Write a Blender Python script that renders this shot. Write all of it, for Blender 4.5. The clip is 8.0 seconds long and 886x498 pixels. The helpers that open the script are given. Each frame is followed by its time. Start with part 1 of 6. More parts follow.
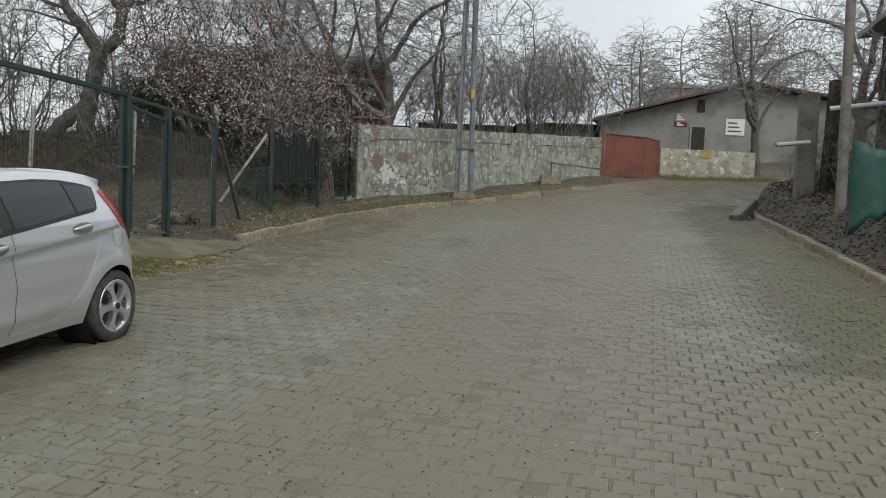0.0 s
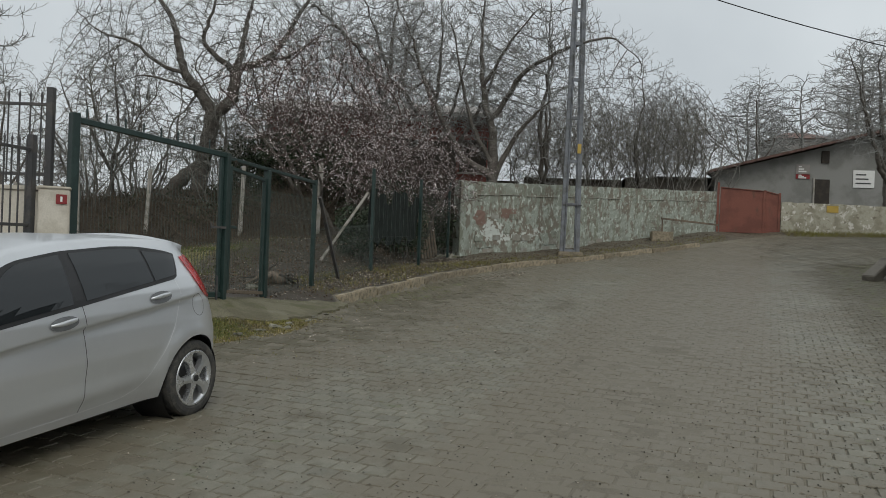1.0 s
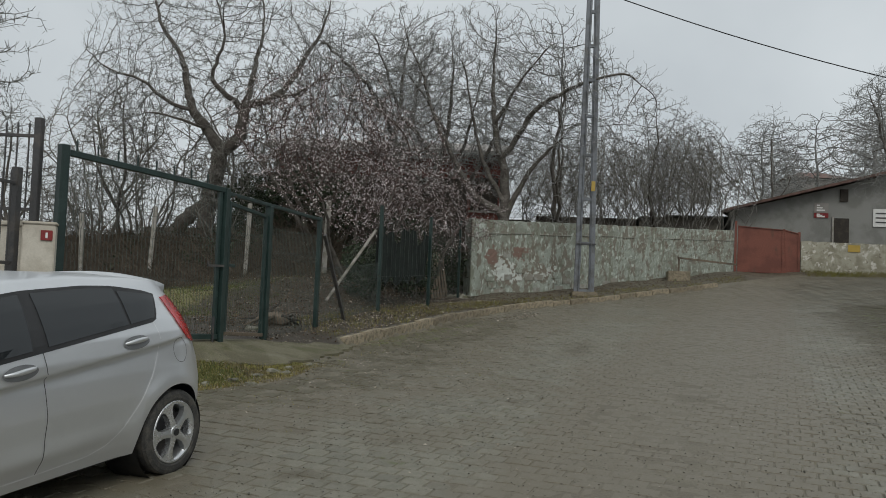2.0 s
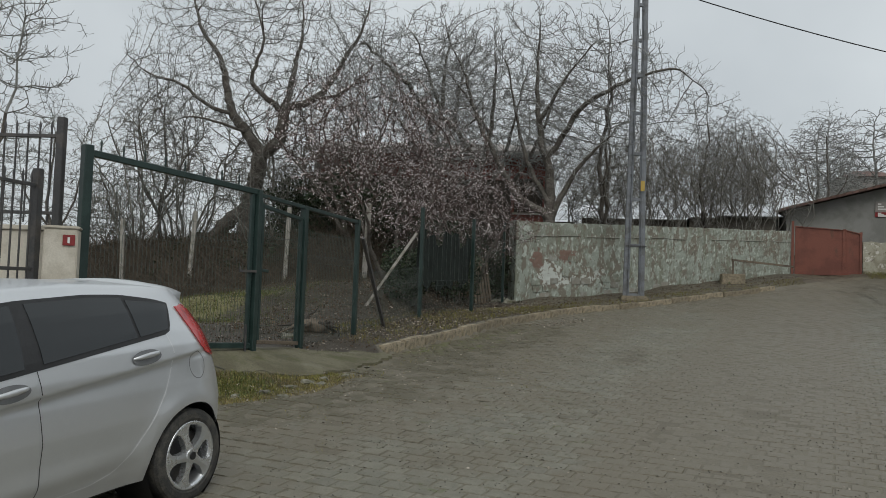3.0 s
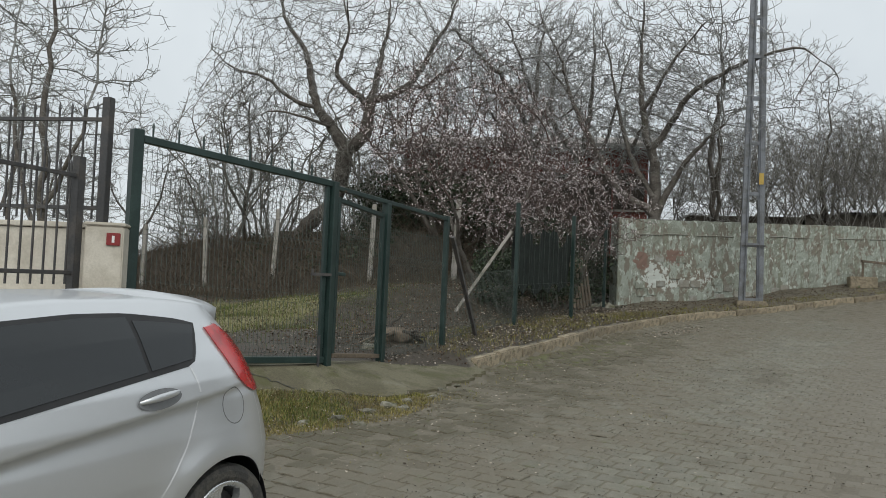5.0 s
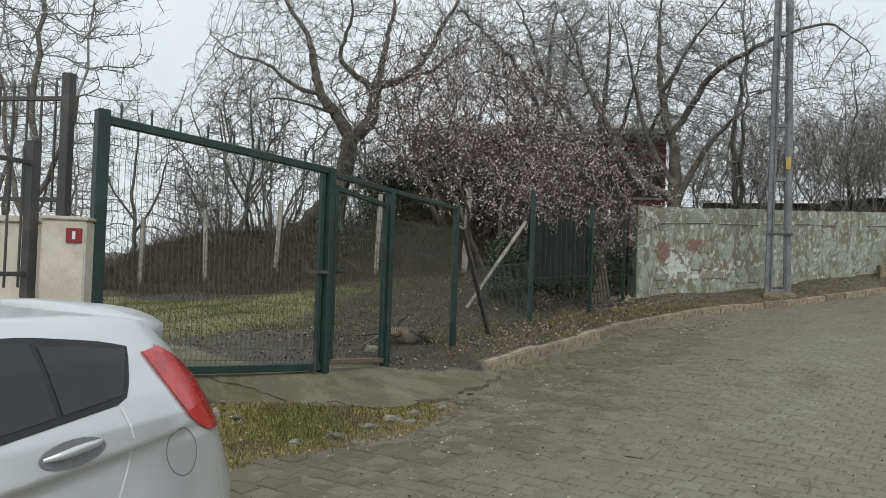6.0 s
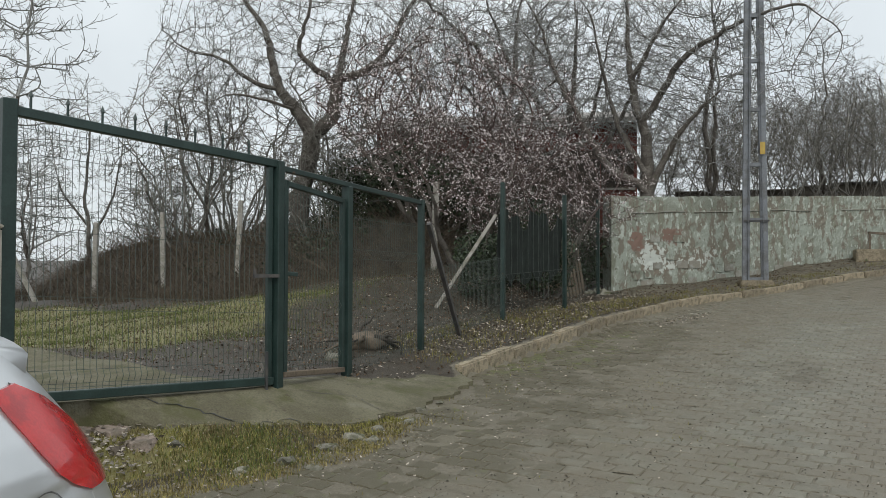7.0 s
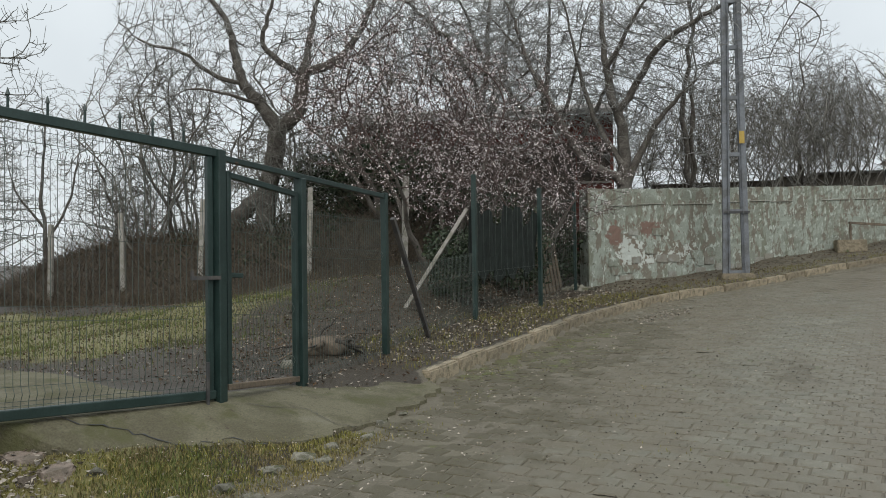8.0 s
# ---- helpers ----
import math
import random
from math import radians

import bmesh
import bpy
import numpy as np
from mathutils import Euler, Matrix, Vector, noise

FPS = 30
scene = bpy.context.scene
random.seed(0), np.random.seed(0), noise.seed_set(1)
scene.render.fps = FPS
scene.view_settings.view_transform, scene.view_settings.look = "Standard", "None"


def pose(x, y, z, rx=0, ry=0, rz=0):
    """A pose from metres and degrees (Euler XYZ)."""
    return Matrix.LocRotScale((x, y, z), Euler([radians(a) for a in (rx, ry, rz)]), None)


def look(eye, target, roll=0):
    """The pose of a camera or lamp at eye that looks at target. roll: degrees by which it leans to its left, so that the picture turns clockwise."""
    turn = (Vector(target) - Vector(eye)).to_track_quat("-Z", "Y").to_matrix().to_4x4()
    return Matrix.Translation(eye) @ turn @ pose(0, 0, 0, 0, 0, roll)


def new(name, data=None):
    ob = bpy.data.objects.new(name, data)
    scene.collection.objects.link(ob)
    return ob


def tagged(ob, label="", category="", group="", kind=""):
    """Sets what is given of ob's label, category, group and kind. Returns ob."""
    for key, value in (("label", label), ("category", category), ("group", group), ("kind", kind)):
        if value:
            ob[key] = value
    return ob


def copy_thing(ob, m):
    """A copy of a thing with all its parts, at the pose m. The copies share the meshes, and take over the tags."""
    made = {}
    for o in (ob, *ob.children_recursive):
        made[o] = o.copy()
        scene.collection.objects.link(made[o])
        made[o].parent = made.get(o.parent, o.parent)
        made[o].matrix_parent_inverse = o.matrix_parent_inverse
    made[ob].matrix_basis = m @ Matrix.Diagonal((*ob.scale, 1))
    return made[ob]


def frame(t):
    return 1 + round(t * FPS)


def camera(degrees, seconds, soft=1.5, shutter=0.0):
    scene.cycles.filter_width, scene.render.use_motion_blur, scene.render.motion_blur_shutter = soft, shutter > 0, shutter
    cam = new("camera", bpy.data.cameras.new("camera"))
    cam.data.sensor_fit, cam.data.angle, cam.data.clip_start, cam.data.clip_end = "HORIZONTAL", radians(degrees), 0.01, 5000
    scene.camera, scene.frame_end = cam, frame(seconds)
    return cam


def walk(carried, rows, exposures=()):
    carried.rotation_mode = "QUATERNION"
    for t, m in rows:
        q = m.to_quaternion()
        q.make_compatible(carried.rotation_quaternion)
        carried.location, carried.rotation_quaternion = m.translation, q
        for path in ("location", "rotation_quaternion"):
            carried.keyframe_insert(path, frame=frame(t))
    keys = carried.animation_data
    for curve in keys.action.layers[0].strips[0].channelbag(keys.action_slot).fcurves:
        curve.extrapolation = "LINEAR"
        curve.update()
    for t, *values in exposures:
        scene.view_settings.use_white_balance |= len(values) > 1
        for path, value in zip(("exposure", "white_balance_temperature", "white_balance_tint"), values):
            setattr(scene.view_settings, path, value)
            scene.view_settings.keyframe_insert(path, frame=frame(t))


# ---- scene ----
cam = camera(57.30, 8.0, soft=0.9)
# seconds, place, yaw, pitch, roll
PATH = [
    (0.0, 0.000, 0.000, 1.201, -0.00, -3.82, -2.23),
    (0.5, 0.046, 0.353, 1.219, 4.46, -3.48, -2.22),
    (1.0, 0.064, 0.618, 1.310, 7.55, -0.34, -2.28),
    (1.2, 0.080, 0.736, 1.309, 7.85, 1.43, -2.26),
    (2.3, -0.005, 1.435, 1.314, 9.06, 2.42, -2.56),
    (2.5, -0.003, 1.578, 1.348, 10.50, 2.26, -2.58),
    (3.0, -0.082, 1.863, 1.333, 11.45, 2.56, -2.15),
    (3.5, -0.160, 2.141, 1.401, 11.49, 2.90, -2.63),
    (4.0, -0.240, 2.498, 1.392, 16.76, 3.49, -2.32),
    (4.5, -0.373, 2.884, 1.375, 17.38, 2.77, -2.38),
    (4.7, -0.445, 3.039, 1.387, 17.30, 2.55, -2.46),
    (5.8, -0.755, 4.005, 1.462, 19.17, 1.53, -2.39),
    (6.0, -0.821, 4.184, 1.475, 18.42, 1.52, -1.98),
    (6.5, -0.899, 4.567, 1.438, 16.53, 1.23, -1.01),
    (7.0, -0.960, 4.892, 1.494, 16.50, 1.35, -0.19),
    (7.5, -1.031, 5.255, 1.508, 15.47, 1.26, -0.42),
    (8.0, -1.012, 5.599, 1.488, 15.00, 1.21, 0.78),
]
walk(cam, [(t, pose(x, y, z, 90 + p, r, yaw)) for t, x, y, z, yaw, p, r in PATH],
     exposures=[(0.0, 0.24), (0.5, 0.18), (1.0, -0.16), (2.5, -0.22), (3.5, -0.12), (4.5, 0.03), (6.0, 0.28), (8.0, 0.23)])

# ---- world and light: overcast winter sky ----
world = bpy.data.worlds.new("overcast")
scene.world = world
world.use_nodes = True
wt = world.node_tree
wt.nodes.clear()
w_out = wt.nodes.new("ShaderNodeOutputWorld")
w_bg = wt.nodes.new("ShaderNodeBackground")
w_sky = wt.nodes.new("ShaderNodeTexSky")
w_sky.sky_type = "NISHITA"
w_sky.sun_disc = False
w_sky.sun_elevation = radians(40)
w_sky.sun_rotation = radians(200)
w_sky.dust_density = 4.0
w_map = wt.nodes.new("ShaderNodeTexCoord")
w_noise = wt.nodes.new("ShaderNodeTexNoise")
w_noise.inputs["Scale"].default_value = 2.2
w_noise.inputs["Detail"].default_value = 5
w_ramp = wt.nodes.new("ShaderNodeValToRGB")
w_ramp.color_ramp.elements[0].position = 0.3
w_ramp.color_ramp.elements[0].color = (4.30, 4.66, 4.88, 1)
w_ramp.color_ramp.elements[1].position = 0.7
w_ramp.color_ramp.elements[1].color = (5.86, 6.26, 6.42, 1)
w_mix = wt.nodes.new("ShaderNodeMix")
w_mix.data_type = "RGBA"
w_mix.inputs["Factor"].default_value = 0.93
wt.links.new(w_map.outputs["Generated"], w_noise.inputs["Vector"])
wt.links.new(w_noise.outputs["Fac"], w_ramp.inputs["Fac"])
wt.links.new(w_sky.outputs["Color"], w_mix.inputs["A"])
wt.links.new(w_ramp.outputs["Color"], w_mix.inputs["B"])
wt.links.new(w_mix.outputs["Result"], w_bg.inputs["Color"])
w_bg.inputs["Strength"].default_value = 0.135
wt.links.new(w_bg.outputs["Background"], w_out.inputs["Surface"])

sun_data = bpy.data.lights.new("sun", "SUN")
sun_data.energy, sun_data.angle, sun_data.color = 1.2, radians(40), (0.99, 0.98, 0.92)
sun = new("sun", sun_data)
sun.matrix_world = look((20, -30, 50), (0, 10, 0))


# ---- materials ----
def material(name, base, rough=0.7, metal=0.0, var=0.25, scale=6.0, fine=60.0, bump=0.2, second=None,
             patch=(0.45, 0.6), random_tint=0.0, island=False, coat=0.0, spec=0.5, bump_dist=0.01, detail=6):
    """Procedural material: base colour with coarse stains towards second, fine grain and bump."""
    m = bpy.data.materials.new(name)
    m.use_nodes = True
    nt = m.node_tree
    n, l = nt.nodes, nt.links
    b = n["Principled BSDF"]
    tc = n.new("ShaderNodeTexCoord")
    coarse = n.new("ShaderNodeTexNoise")
    coarse.inputs["Scale"].default_value = scale
    coarse.inputs["Detail"].default_value = detail
    coarse.inputs["Roughness"].default_value = 0.62
    fineN = n.new("ShaderNodeTexNoise")
    fineN.inputs["Scale"].default_value = fine
    fineN.inputs["Detail"].default_value = 4
    l.new(tc.outputs["Object"], coarse.inputs["Vector"])
    l.new(tc.outputs["Object"], fineN.inputs["Vector"])
    ramp = n.new("ShaderNodeMapRange")
    ramp.interpolation_type = "SMOOTHSTEP"
    ramp.inputs["From Min"].default_value, ramp.inputs["From Max"].default_value = patch
    l.new(coarse.outputs["Fac"], ramp.inputs["Value"])
    mix = n.new("ShaderNodeMix")
    mix.data_type = "RGBA"
    second = second or tuple(c * (1 - var) for c in base)
    mix.inputs["A"].default_value, mix.inputs["B"].default_value = (*base, 1), (*second, 1)
    l.new(ramp.outputs["Result"], mix.inputs["Factor"])
    grain = n.new("ShaderNodeMapRange")
    grain.inputs["From Min"].default_value, grain.inputs["From Max"].default_value = 0.25, 0.75
    grain.inputs["To Min"].default_value, grain.inputs["To Max"].default_value = 1 - var, 1 + var * 0.6
    l.new(fineN.outputs["Fac"], grain.inputs["Value"])
    mul = n.new("ShaderNodeMix")
    mul.data_type, mul.blend_type = "RGBA", "MULTIPLY"
    mul.inputs["Factor"].default_value = 1.0
    l.new(mix.outputs["Result"], mul.inputs["A"])
    l.new(grain.outputs["Result"], mul.inputs["B"])
    colour = mul.outputs["Result"]
    if random_tint:
        if island:
            g = n.new("ShaderNodeNewGeometry")
            r = g.outputs["Random Per Island"]
        else:
            g = n.new("ShaderNodeObjectInfo")
            r = g.outputs["Random"]
        rng = n.new("ShaderNodeMapRange")
        rng.inputs["To Min"].default_value, rng.inputs["To Max"].default_value = 1 - random_tint, 1 + random_tint
        l.new(r, rng.inputs["Value"])
        tint = n.new("ShaderNodeMix")
        tint.data_type, tint.blend_type = "RGBA", "MULTIPLY"
        tint.inputs["Factor"].default_value = 1.0
        l.new(colour, tint.inputs["A"])
        l.new(rng.outputs["Result"], tint.inputs["B"])
        colour = tint.outputs["Result"]
    l.new(colour, b.inputs["Base Color"])
    b.inputs["Metallic"].default_value = metal
    rr = n.new("ShaderNodeMapRange")
    rr.inputs["To Min"].default_value, rr.inputs["To Max"].default_value = max(rough - 0.12, 0.02), min(rough + 0.12, 1)
    l.new(coarse.outputs["Fac"], rr.inputs["Value"])
    l.new(rr.outputs["Result"], b.inputs["Roughness"])
    b.inputs["Coat Weight"].default_value = coat
    b.inputs["Coat Roughness"].default_value = 0.06
    b.inputs["Specular IOR Level"].default_value = spec
    if bump:
        add = n.new("ShaderNodeMath")
        add.operation = "ADD"
        l.new(coarse.outputs["Fac"], add.inputs[0])
        l.new(fineN.outputs["Fac"], add.inputs[1])
        bp = n.new("ShaderNodeBump")
        bp.inputs["Strength"].default_value = bump
        bp.inputs["Distance"].default_value = bump_dist
        l.new(add.outputs["Value"], bp.inputs["Height"])
        l.new(bp.outputs["Normal"], b.inputs["Normal"])
    return m


def layered(m, colour, scale, lo, hi, stretch=(1, 1, 1), rough=None, attribute=None, amp=1.0):
    """Lays one more stain, flake or growth of a colour over a material's base colour."""
    nt = m.node_tree
    n, l = nt.nodes, nt.links
    b = n["Principled BSDF"]
    src = b.inputs["Base Color"].links[0].from_socket
    tc = n.new("ShaderNodeTexCoord")
    mp = n.new("ShaderNodeMapping")
    mp.inputs["Scale"].default_value = stretch
    mp.inputs["Location"].default_value = (scale * 1.7, scale * 0.9, scale * 0.3)
    no = n.new("ShaderNodeTexNoise")
    no.inputs["Scale"].default_value = scale
    no.inputs["Detail"].default_value = 8
    no.inputs["Roughness"].default_value = 0.65
    l.new(tc.outputs["Object"], mp.inputs["Vector"])
    l.new(mp.outputs["Vector"], no.inputs["Vector"])
    r = n.new("ShaderNodeMapRange")
    r.interpolation_type = "SMOOTHSTEP"
    r.inputs["From Min"].default_value, r.inputs["From Max"].default_value = lo, hi
    l.new(no.outputs["Fac"], r.inputs["Value"])
    fac = r.outputs["Result"]
    if attribute:
        at = n.new("ShaderNodeAttribute")
        at.attribute_name = attribute
        add = n.new("ShaderNodeMath")
        add.operation = "ADD"
        l.new(at.outputs["Fac"], add.inputs[0])
        sub = n.new("ShaderNodeMath")
        sub.operation = "MULTIPLY_ADD"
        l.new(no.outputs["Fac"], sub.inputs[0])
        sub.inputs[1].default_value = amp
        sub.inputs[2].default_value = -0.5 * amp
        l.new(sub.outputs["Value"], add.inputs[1])
        l.new(add.outputs["Value"], r.inputs["Value"])
        fac = r.outputs["Result"]
    mx = n.new("ShaderNodeMix")
    mx.data_type = "RGBA"
    mx.inputs["B"].default_value = (*colour, 1)
    l.new(fac, mx.inputs["Factor"])
    l.new(src, mx.inputs["A"])
    l.new(mx.outputs["Result"], b.inputs["Base Color"])
    if rough is not None:
        rs = b.inputs["Roughness"].links[0].from_socket
        mr = n.new("ShaderNodeMix")
        mr.data_type = "FLOAT"
        mr.inputs["B"].default_value = rough
        l.new(fac, mr.inputs["Factor"])
        l.new(rs, mr.inputs["A"])
        l.new(mr.outputs["Result"], b.inputs["Roughness"])
    return m


M_mud = material("road_mud", (0.156, 0.137, 0.099), 0.55, var=0.24, scale=1.4, fine=45, bump=0.8, second=(0.130, 0.112, 0.079))
layered(M_mud, (0.092, 0.084, 0.062), 30.0, 0.62, 0.68)
layered(M_mud, (0.150, 0.134, 0.092), 0.8, 0.50, 0.66)
layered(M_mud, (0.046, 0.036, 0.024), 9.0, 0.40, 0.62, attribute="soil")
layered(M_mud, (0.165, 0.150, 0.055), 5.0, 0.45, 0.70, attribute="grass")
layered(M_mud, (0.24, 0.21, 0.16), 55.0, 0.67, 0.71)
M_paver = material("concrete_paver", (0.187, 0.176, 0.136), 0.46, var=0.25, scale=9, fine=120, bump=0.35,
                   second=(0.165, 0.158, 0.120), random_tint=0.13, island=True, bump_dist=0.006)
layered(M_paver, (0.150, 0.134, 0.097), 0.7, 0.46, 0.62)
layered(M_paver, (0.105, 0.092, 0.062), 1.7, 0.56, 0.66)
layered(M_paver, (0.105, 0.115, 0.050), 3.3, 0.62, 0.70)
layered(M_paver, (0.148, 0.129, 0.092), 3.0, 0.35, 0.75, attribute="mud", amp=1.2)
layered(M_paver, (0.098, 0.086, 0.054), 2.2, 0.50, 0.80, attribute="soil", amp=1.6)
layered(M_paver, (0.110, 0.118, 0.045), 6.0, 0.98, 1.2, attribute="soil", amp=1.8)
layered(M_paver, (0.085, 0.078, 0.060), 34.0, 0.64, 0.69)
layered(M_paver, (0.34, 0.31, 0.26), 60.0, 0.68, 0.71)
M_paver_one = material("concrete_paver_single", (0.183, 0.172, 0.133), 0.46, var=0.25, scale=9, fine=120, bump=0.35,
                       second=(0.160, 0.152, 0.115), random_tint=0.13, bump_dist=0.006)
layered(M_paver_one, (0.148, 0.129, 0.092), 3.0, 0.34, 0.60)
layered(M_paver_one, (0.085, 0.078, 0.060), 34.0, 0.64, 0.69)
layered(M_paver_one, (0.34, 0.31, 0.26), 60.0, 0.68, 0.71)
M_slab = material("apron_concrete", (0.150, 0.138, 0.088), 0.85, var=0.3, scale=2.2, fine=60, bump=0.9, second=(0.108, 0.098, 0.060))
layered(M_slab, (0.085, 0.084, 0.036), 3.0, 0.48, 0.64)
layered(M_slab, (0.20, 0.188, 0.14), 1.3, 0.55, 0.70)
layered(M_slab, (0.075, 0.062, 0.042), 22.0, 0.60, 0.68)
M_kerb = material("kerb_concrete", (0.31, 0.26, 0.185), 0.85, var=0.3, scale=11, fine=70, bump=0.5, second=(0.20, 0.17, 0.12), random_tint=0.22)
layered(M_kerb, (0.20, 0.165, 0.11), 16.0, 0.54, 0.62)
layered(M_kerb, (0.09, 0.10, 0.045), 9.0, 0.56, 0.68)
M_wall = material("flaking_whitewash", (0.345, 0.378, 0.328), 0.85, var=0.2, scale=0.9, fine=55, bump=0.7, second=(0.245, 0.262, 0.216), bump_dist=0.025, patch=(0.42, 0.62))
layered(M_wall, (0.205, 0.188, 0.150), 3.6, 0.52, 0.55, stretch=(1.3, 1, 0.7))
layered(M_wall, (0.205, 0.215, 0.165), 6.0, 0.55, 0.66, stretch=(1, 1, 0.16))
layered(M_wall, (0.47, 0.51, 0.46), 8.5, 0.56, 0.59, stretch=(1, 1, 0.55))
layered(M_wall, (0.165, 0.15, 0.118), 13.0, 0.60, 0.64, stretch=(1, 1, 0.45))
layered(M_wall, (0.20, 0.172, 0.135), 6.0, 0.46, 0.52, attribute="flaked", amp=2.6)
layered(M_wall, (0.54, 0.57, 0.53), 6.5, 0.70, 0.75, attribute="flaked", amp=3.2)
layered(M_wall, (0.215, 0.140, 0.112), 7.0, 0.60, 0.72, attribute="brick", amp=2.0)
layered(M_wall, (0.14, 0.15, 0.10), 11.0, 0.60, 0.70)
M_endwall = material("peeling_yellowed_limewash", (0.42, 0.40, 0.32), 0.9, var=0.2, scale=2.2, fine=50, bump=0.5, second=(0.30, 0.28, 0.21))
layered(M_endwall, (0.62, 0.60, 0.54), 5.0, 0.56, 0.60)
layered(M_endwall, (0.20, 0.175, 0.13), 7.0, 0.58, 0.63)
M_wall_bare = material("bare_block_render", (0.27, 0.255, 0.215), 0.9, var=0.25, scale=4, fine=60, bump=0.6, second=(0.34, 0.345, 0.31), bump_dist=0.02, random_tint=0.1)
M_greywall = material("grey_render", (0.27, 0.27, 0.255), 0.9, var=0.15, scale=0.9, fine=30, bump=0.3, second=(0.21, 0.21, 0.195))
M_cream = material("cream_masonry_paint", (0.62, 0.58, 0.50), 0.8, var=0.10, scale=1.8, fine=50, bump=0.25, second=(0.50, 0.46, 0.385))
layered(M_cream, (0.33, 0.30, 0.24), 6.0, 0.62, 0.75, stretch=(1, 1, 0.3))
M_rust_gate = material("red_oxide_steel", (0.215, 0.072, 0.048), 0.6, var=0.25, scale=1.5, fine=30, bump=0.15, second=(0.165, 0.055, 0.038))
layered(M_rust_gate, (0.13, 0.06, 0.04), 4.0, 0.55, 0.68, stretch=(1, 1, 0.3))
M_roof = material("rusty_clay_roof", (0.185, 0.112, 0.094), 0.9, var=0.3, scale=3, fine=20, bump=0.5, second=(0.12, 0.075, 0.06))
M_green = material("green_gate_paint", (0.014, 0.032, 0.028), 0.45, var=0.25, scale=4, fine=60, bump=0.08, second=(0.022, 0.044, 0.039))
layered(M_green, (0.11, 0.055, 0.03), 6.0, 0.66, 0.74)
M_wire = material("green_coated_wire", (0.075, 0.095, 0.083), 0.45, var=0.2, scale=8, fine=40, bump=0)
M_iron = material("dark_grey_iron", (0.055, 0.055, 0.056), 0.5, var=0.2, scale=5, fine=60, bump=0.1, second=(0.085, 0.078, 0.072))
M_galv = material("galvanised_steel", (0.20, 0.215, 0.235), 0.6, metal=0.25, var=0.2, scale=4, fine=40, bump=0.1, second=(0.15, 0.155, 0.16))
M_post = material("precast_concrete_post", (0.36, 0.34, 0.31), 0.9, var=0.2, scale=5, fine=60, bump=0.4, second=(0.25, 0.24, 0.20))
M_wood = material("weathered_timber", (0.16, 0.125, 0.09), 0.85, var=0.35, scale=3, fine=30, bump=0.5, second=(0.10, 0.08, 0.06), random_tint=0.2)
# bark and twig colours are lightened and greyed to stand in for haze
M_bark = material("hazed_dark_bark", (0.150, 0.135, 0.118), 0.9, var=0.35, scale=7, fine=40, bump=0.8, second=(0.105, 0.092, 0.078), bump_dist=0.03)
layered(M_bark, (0.10, 0.115, 0.06), 3.0, 0.60, 0.75)
M_twig = material("hazed_brown_twig", (0.205, 0.198, 0.176), 0.85, var=0.25, scale=3, fine=20, bump=0, second=(0.125, 0.113, 0.098))
M_twig_hazed = material("hazed_grey_twig", (0.285, 0.288, 0.275), 0.85, var=0.25, scale=3, fine=20, bump=0, second=(0.185, 0.182, 0.170))
M_twig_red = material("reddish_plum_twig", (0.115, 0.085, 0.076), 0.85, var=0.25, scale=3, fine=20, bump=0, second=(0.10, 0.068, 0.06))
M_blossom = material("white_pink_blossom", (0.82, 0.77, 0.76), 0.8, var=0.1, scale=20, fine=90, bump=0, second=(0.74, 0.64, 0.64), random_tint=0.12, island=True)
M_drygrass = material("dead_brown_grass", (0.092, 0.074, 0.046), 0.9, var=0.3, scale=3, fine=30, bump=0, second=(0.075, 0.06, 0.04), random_tint=0.35, island=True)
M_straw = material("yellowed_grass", (0.30, 0.25, 0.10), 0.9, var=0.3, scale=3, fine=30, bump=0, second=(0.22, 0.18, 0.075), random_tint=0.35, island=True)
M_ivy = material("dark_evergreen_leaf", (0.022, 0.038, 0.016), 0.5, var=0.3, scale=4, fine=40, bump=0, second=(0.035, 0.050, 0.02), random_tint=0.35, island=True)
M_grass = material("winter_grass", (0.195, 0.185, 0.042), 0.8, var=0.3, scale=3, fine=30, bump=0, second=(0.20, 0.165, 0.075), random_tint=0.35, island=True)
M_lawn = material("green_grass", (0.105, 0.132, 0.030), 0.8, var=0.3, scale=2, fine=30, bump=0, second=(0.11, 0.13, 0.035), random_tint=0.3, island=True)
M_dryleaf = material("dry_leaf", (0.120, 0.078, 0.046), 0.85, var=0.3, scale=5, fine=50, bump=0, second=(0.075, 0.050, 0.032), random_tint=0.5, island=True)
M_litter = material("pale_petal_litter", (0.36, 0.32, 0.27), 0.85, var=0.25, scale=9, fine=50, bump=0, second=(0.20, 0.17, 0.13), random_tint=0.6, island=True)
M_pit = material("dark_pit_and_grit", (0.075, 0.068, 0.050), 0.9, var=0.3, scale=9, fine=60, bump=0)
M_stone = material("rubble_stone", (0.215, 0.205, 0.165), 0.9, var=0.3, scale=9, fine=60, bump=0.6, second=(0.12, 0.115, 0.085), random_tint=0.3)
layered(M_stone, (0.085, 0.085, 0.045), 9.0, 0.50, 0.62)
M_pinkstone = material("pinkish_grey_slab", (0.23, 0.185, 0.155), 0.9, var=0.3, scale=7, fine=60, bump=0.6, second=(0.15, 0.125, 0.10), random_tint=0.25)
M_silver = material("silver_car_paint", (0.66, 0.675, 0.69), 0.33, metal=0.66, var=0.03, scale=2, fine=400, bump=0, coat=0.35)
M_glass = material("tinted_glass", (0.016, 0.019, 0.021), 0.04, var=0.05, scale=3, fine=20, bump=0, spec=0.6)
M_black = material("black_plastic", (0.018, 0.018, 0.019), 0.5, var=0.2, scale=8, fine=80, bump=0.1)
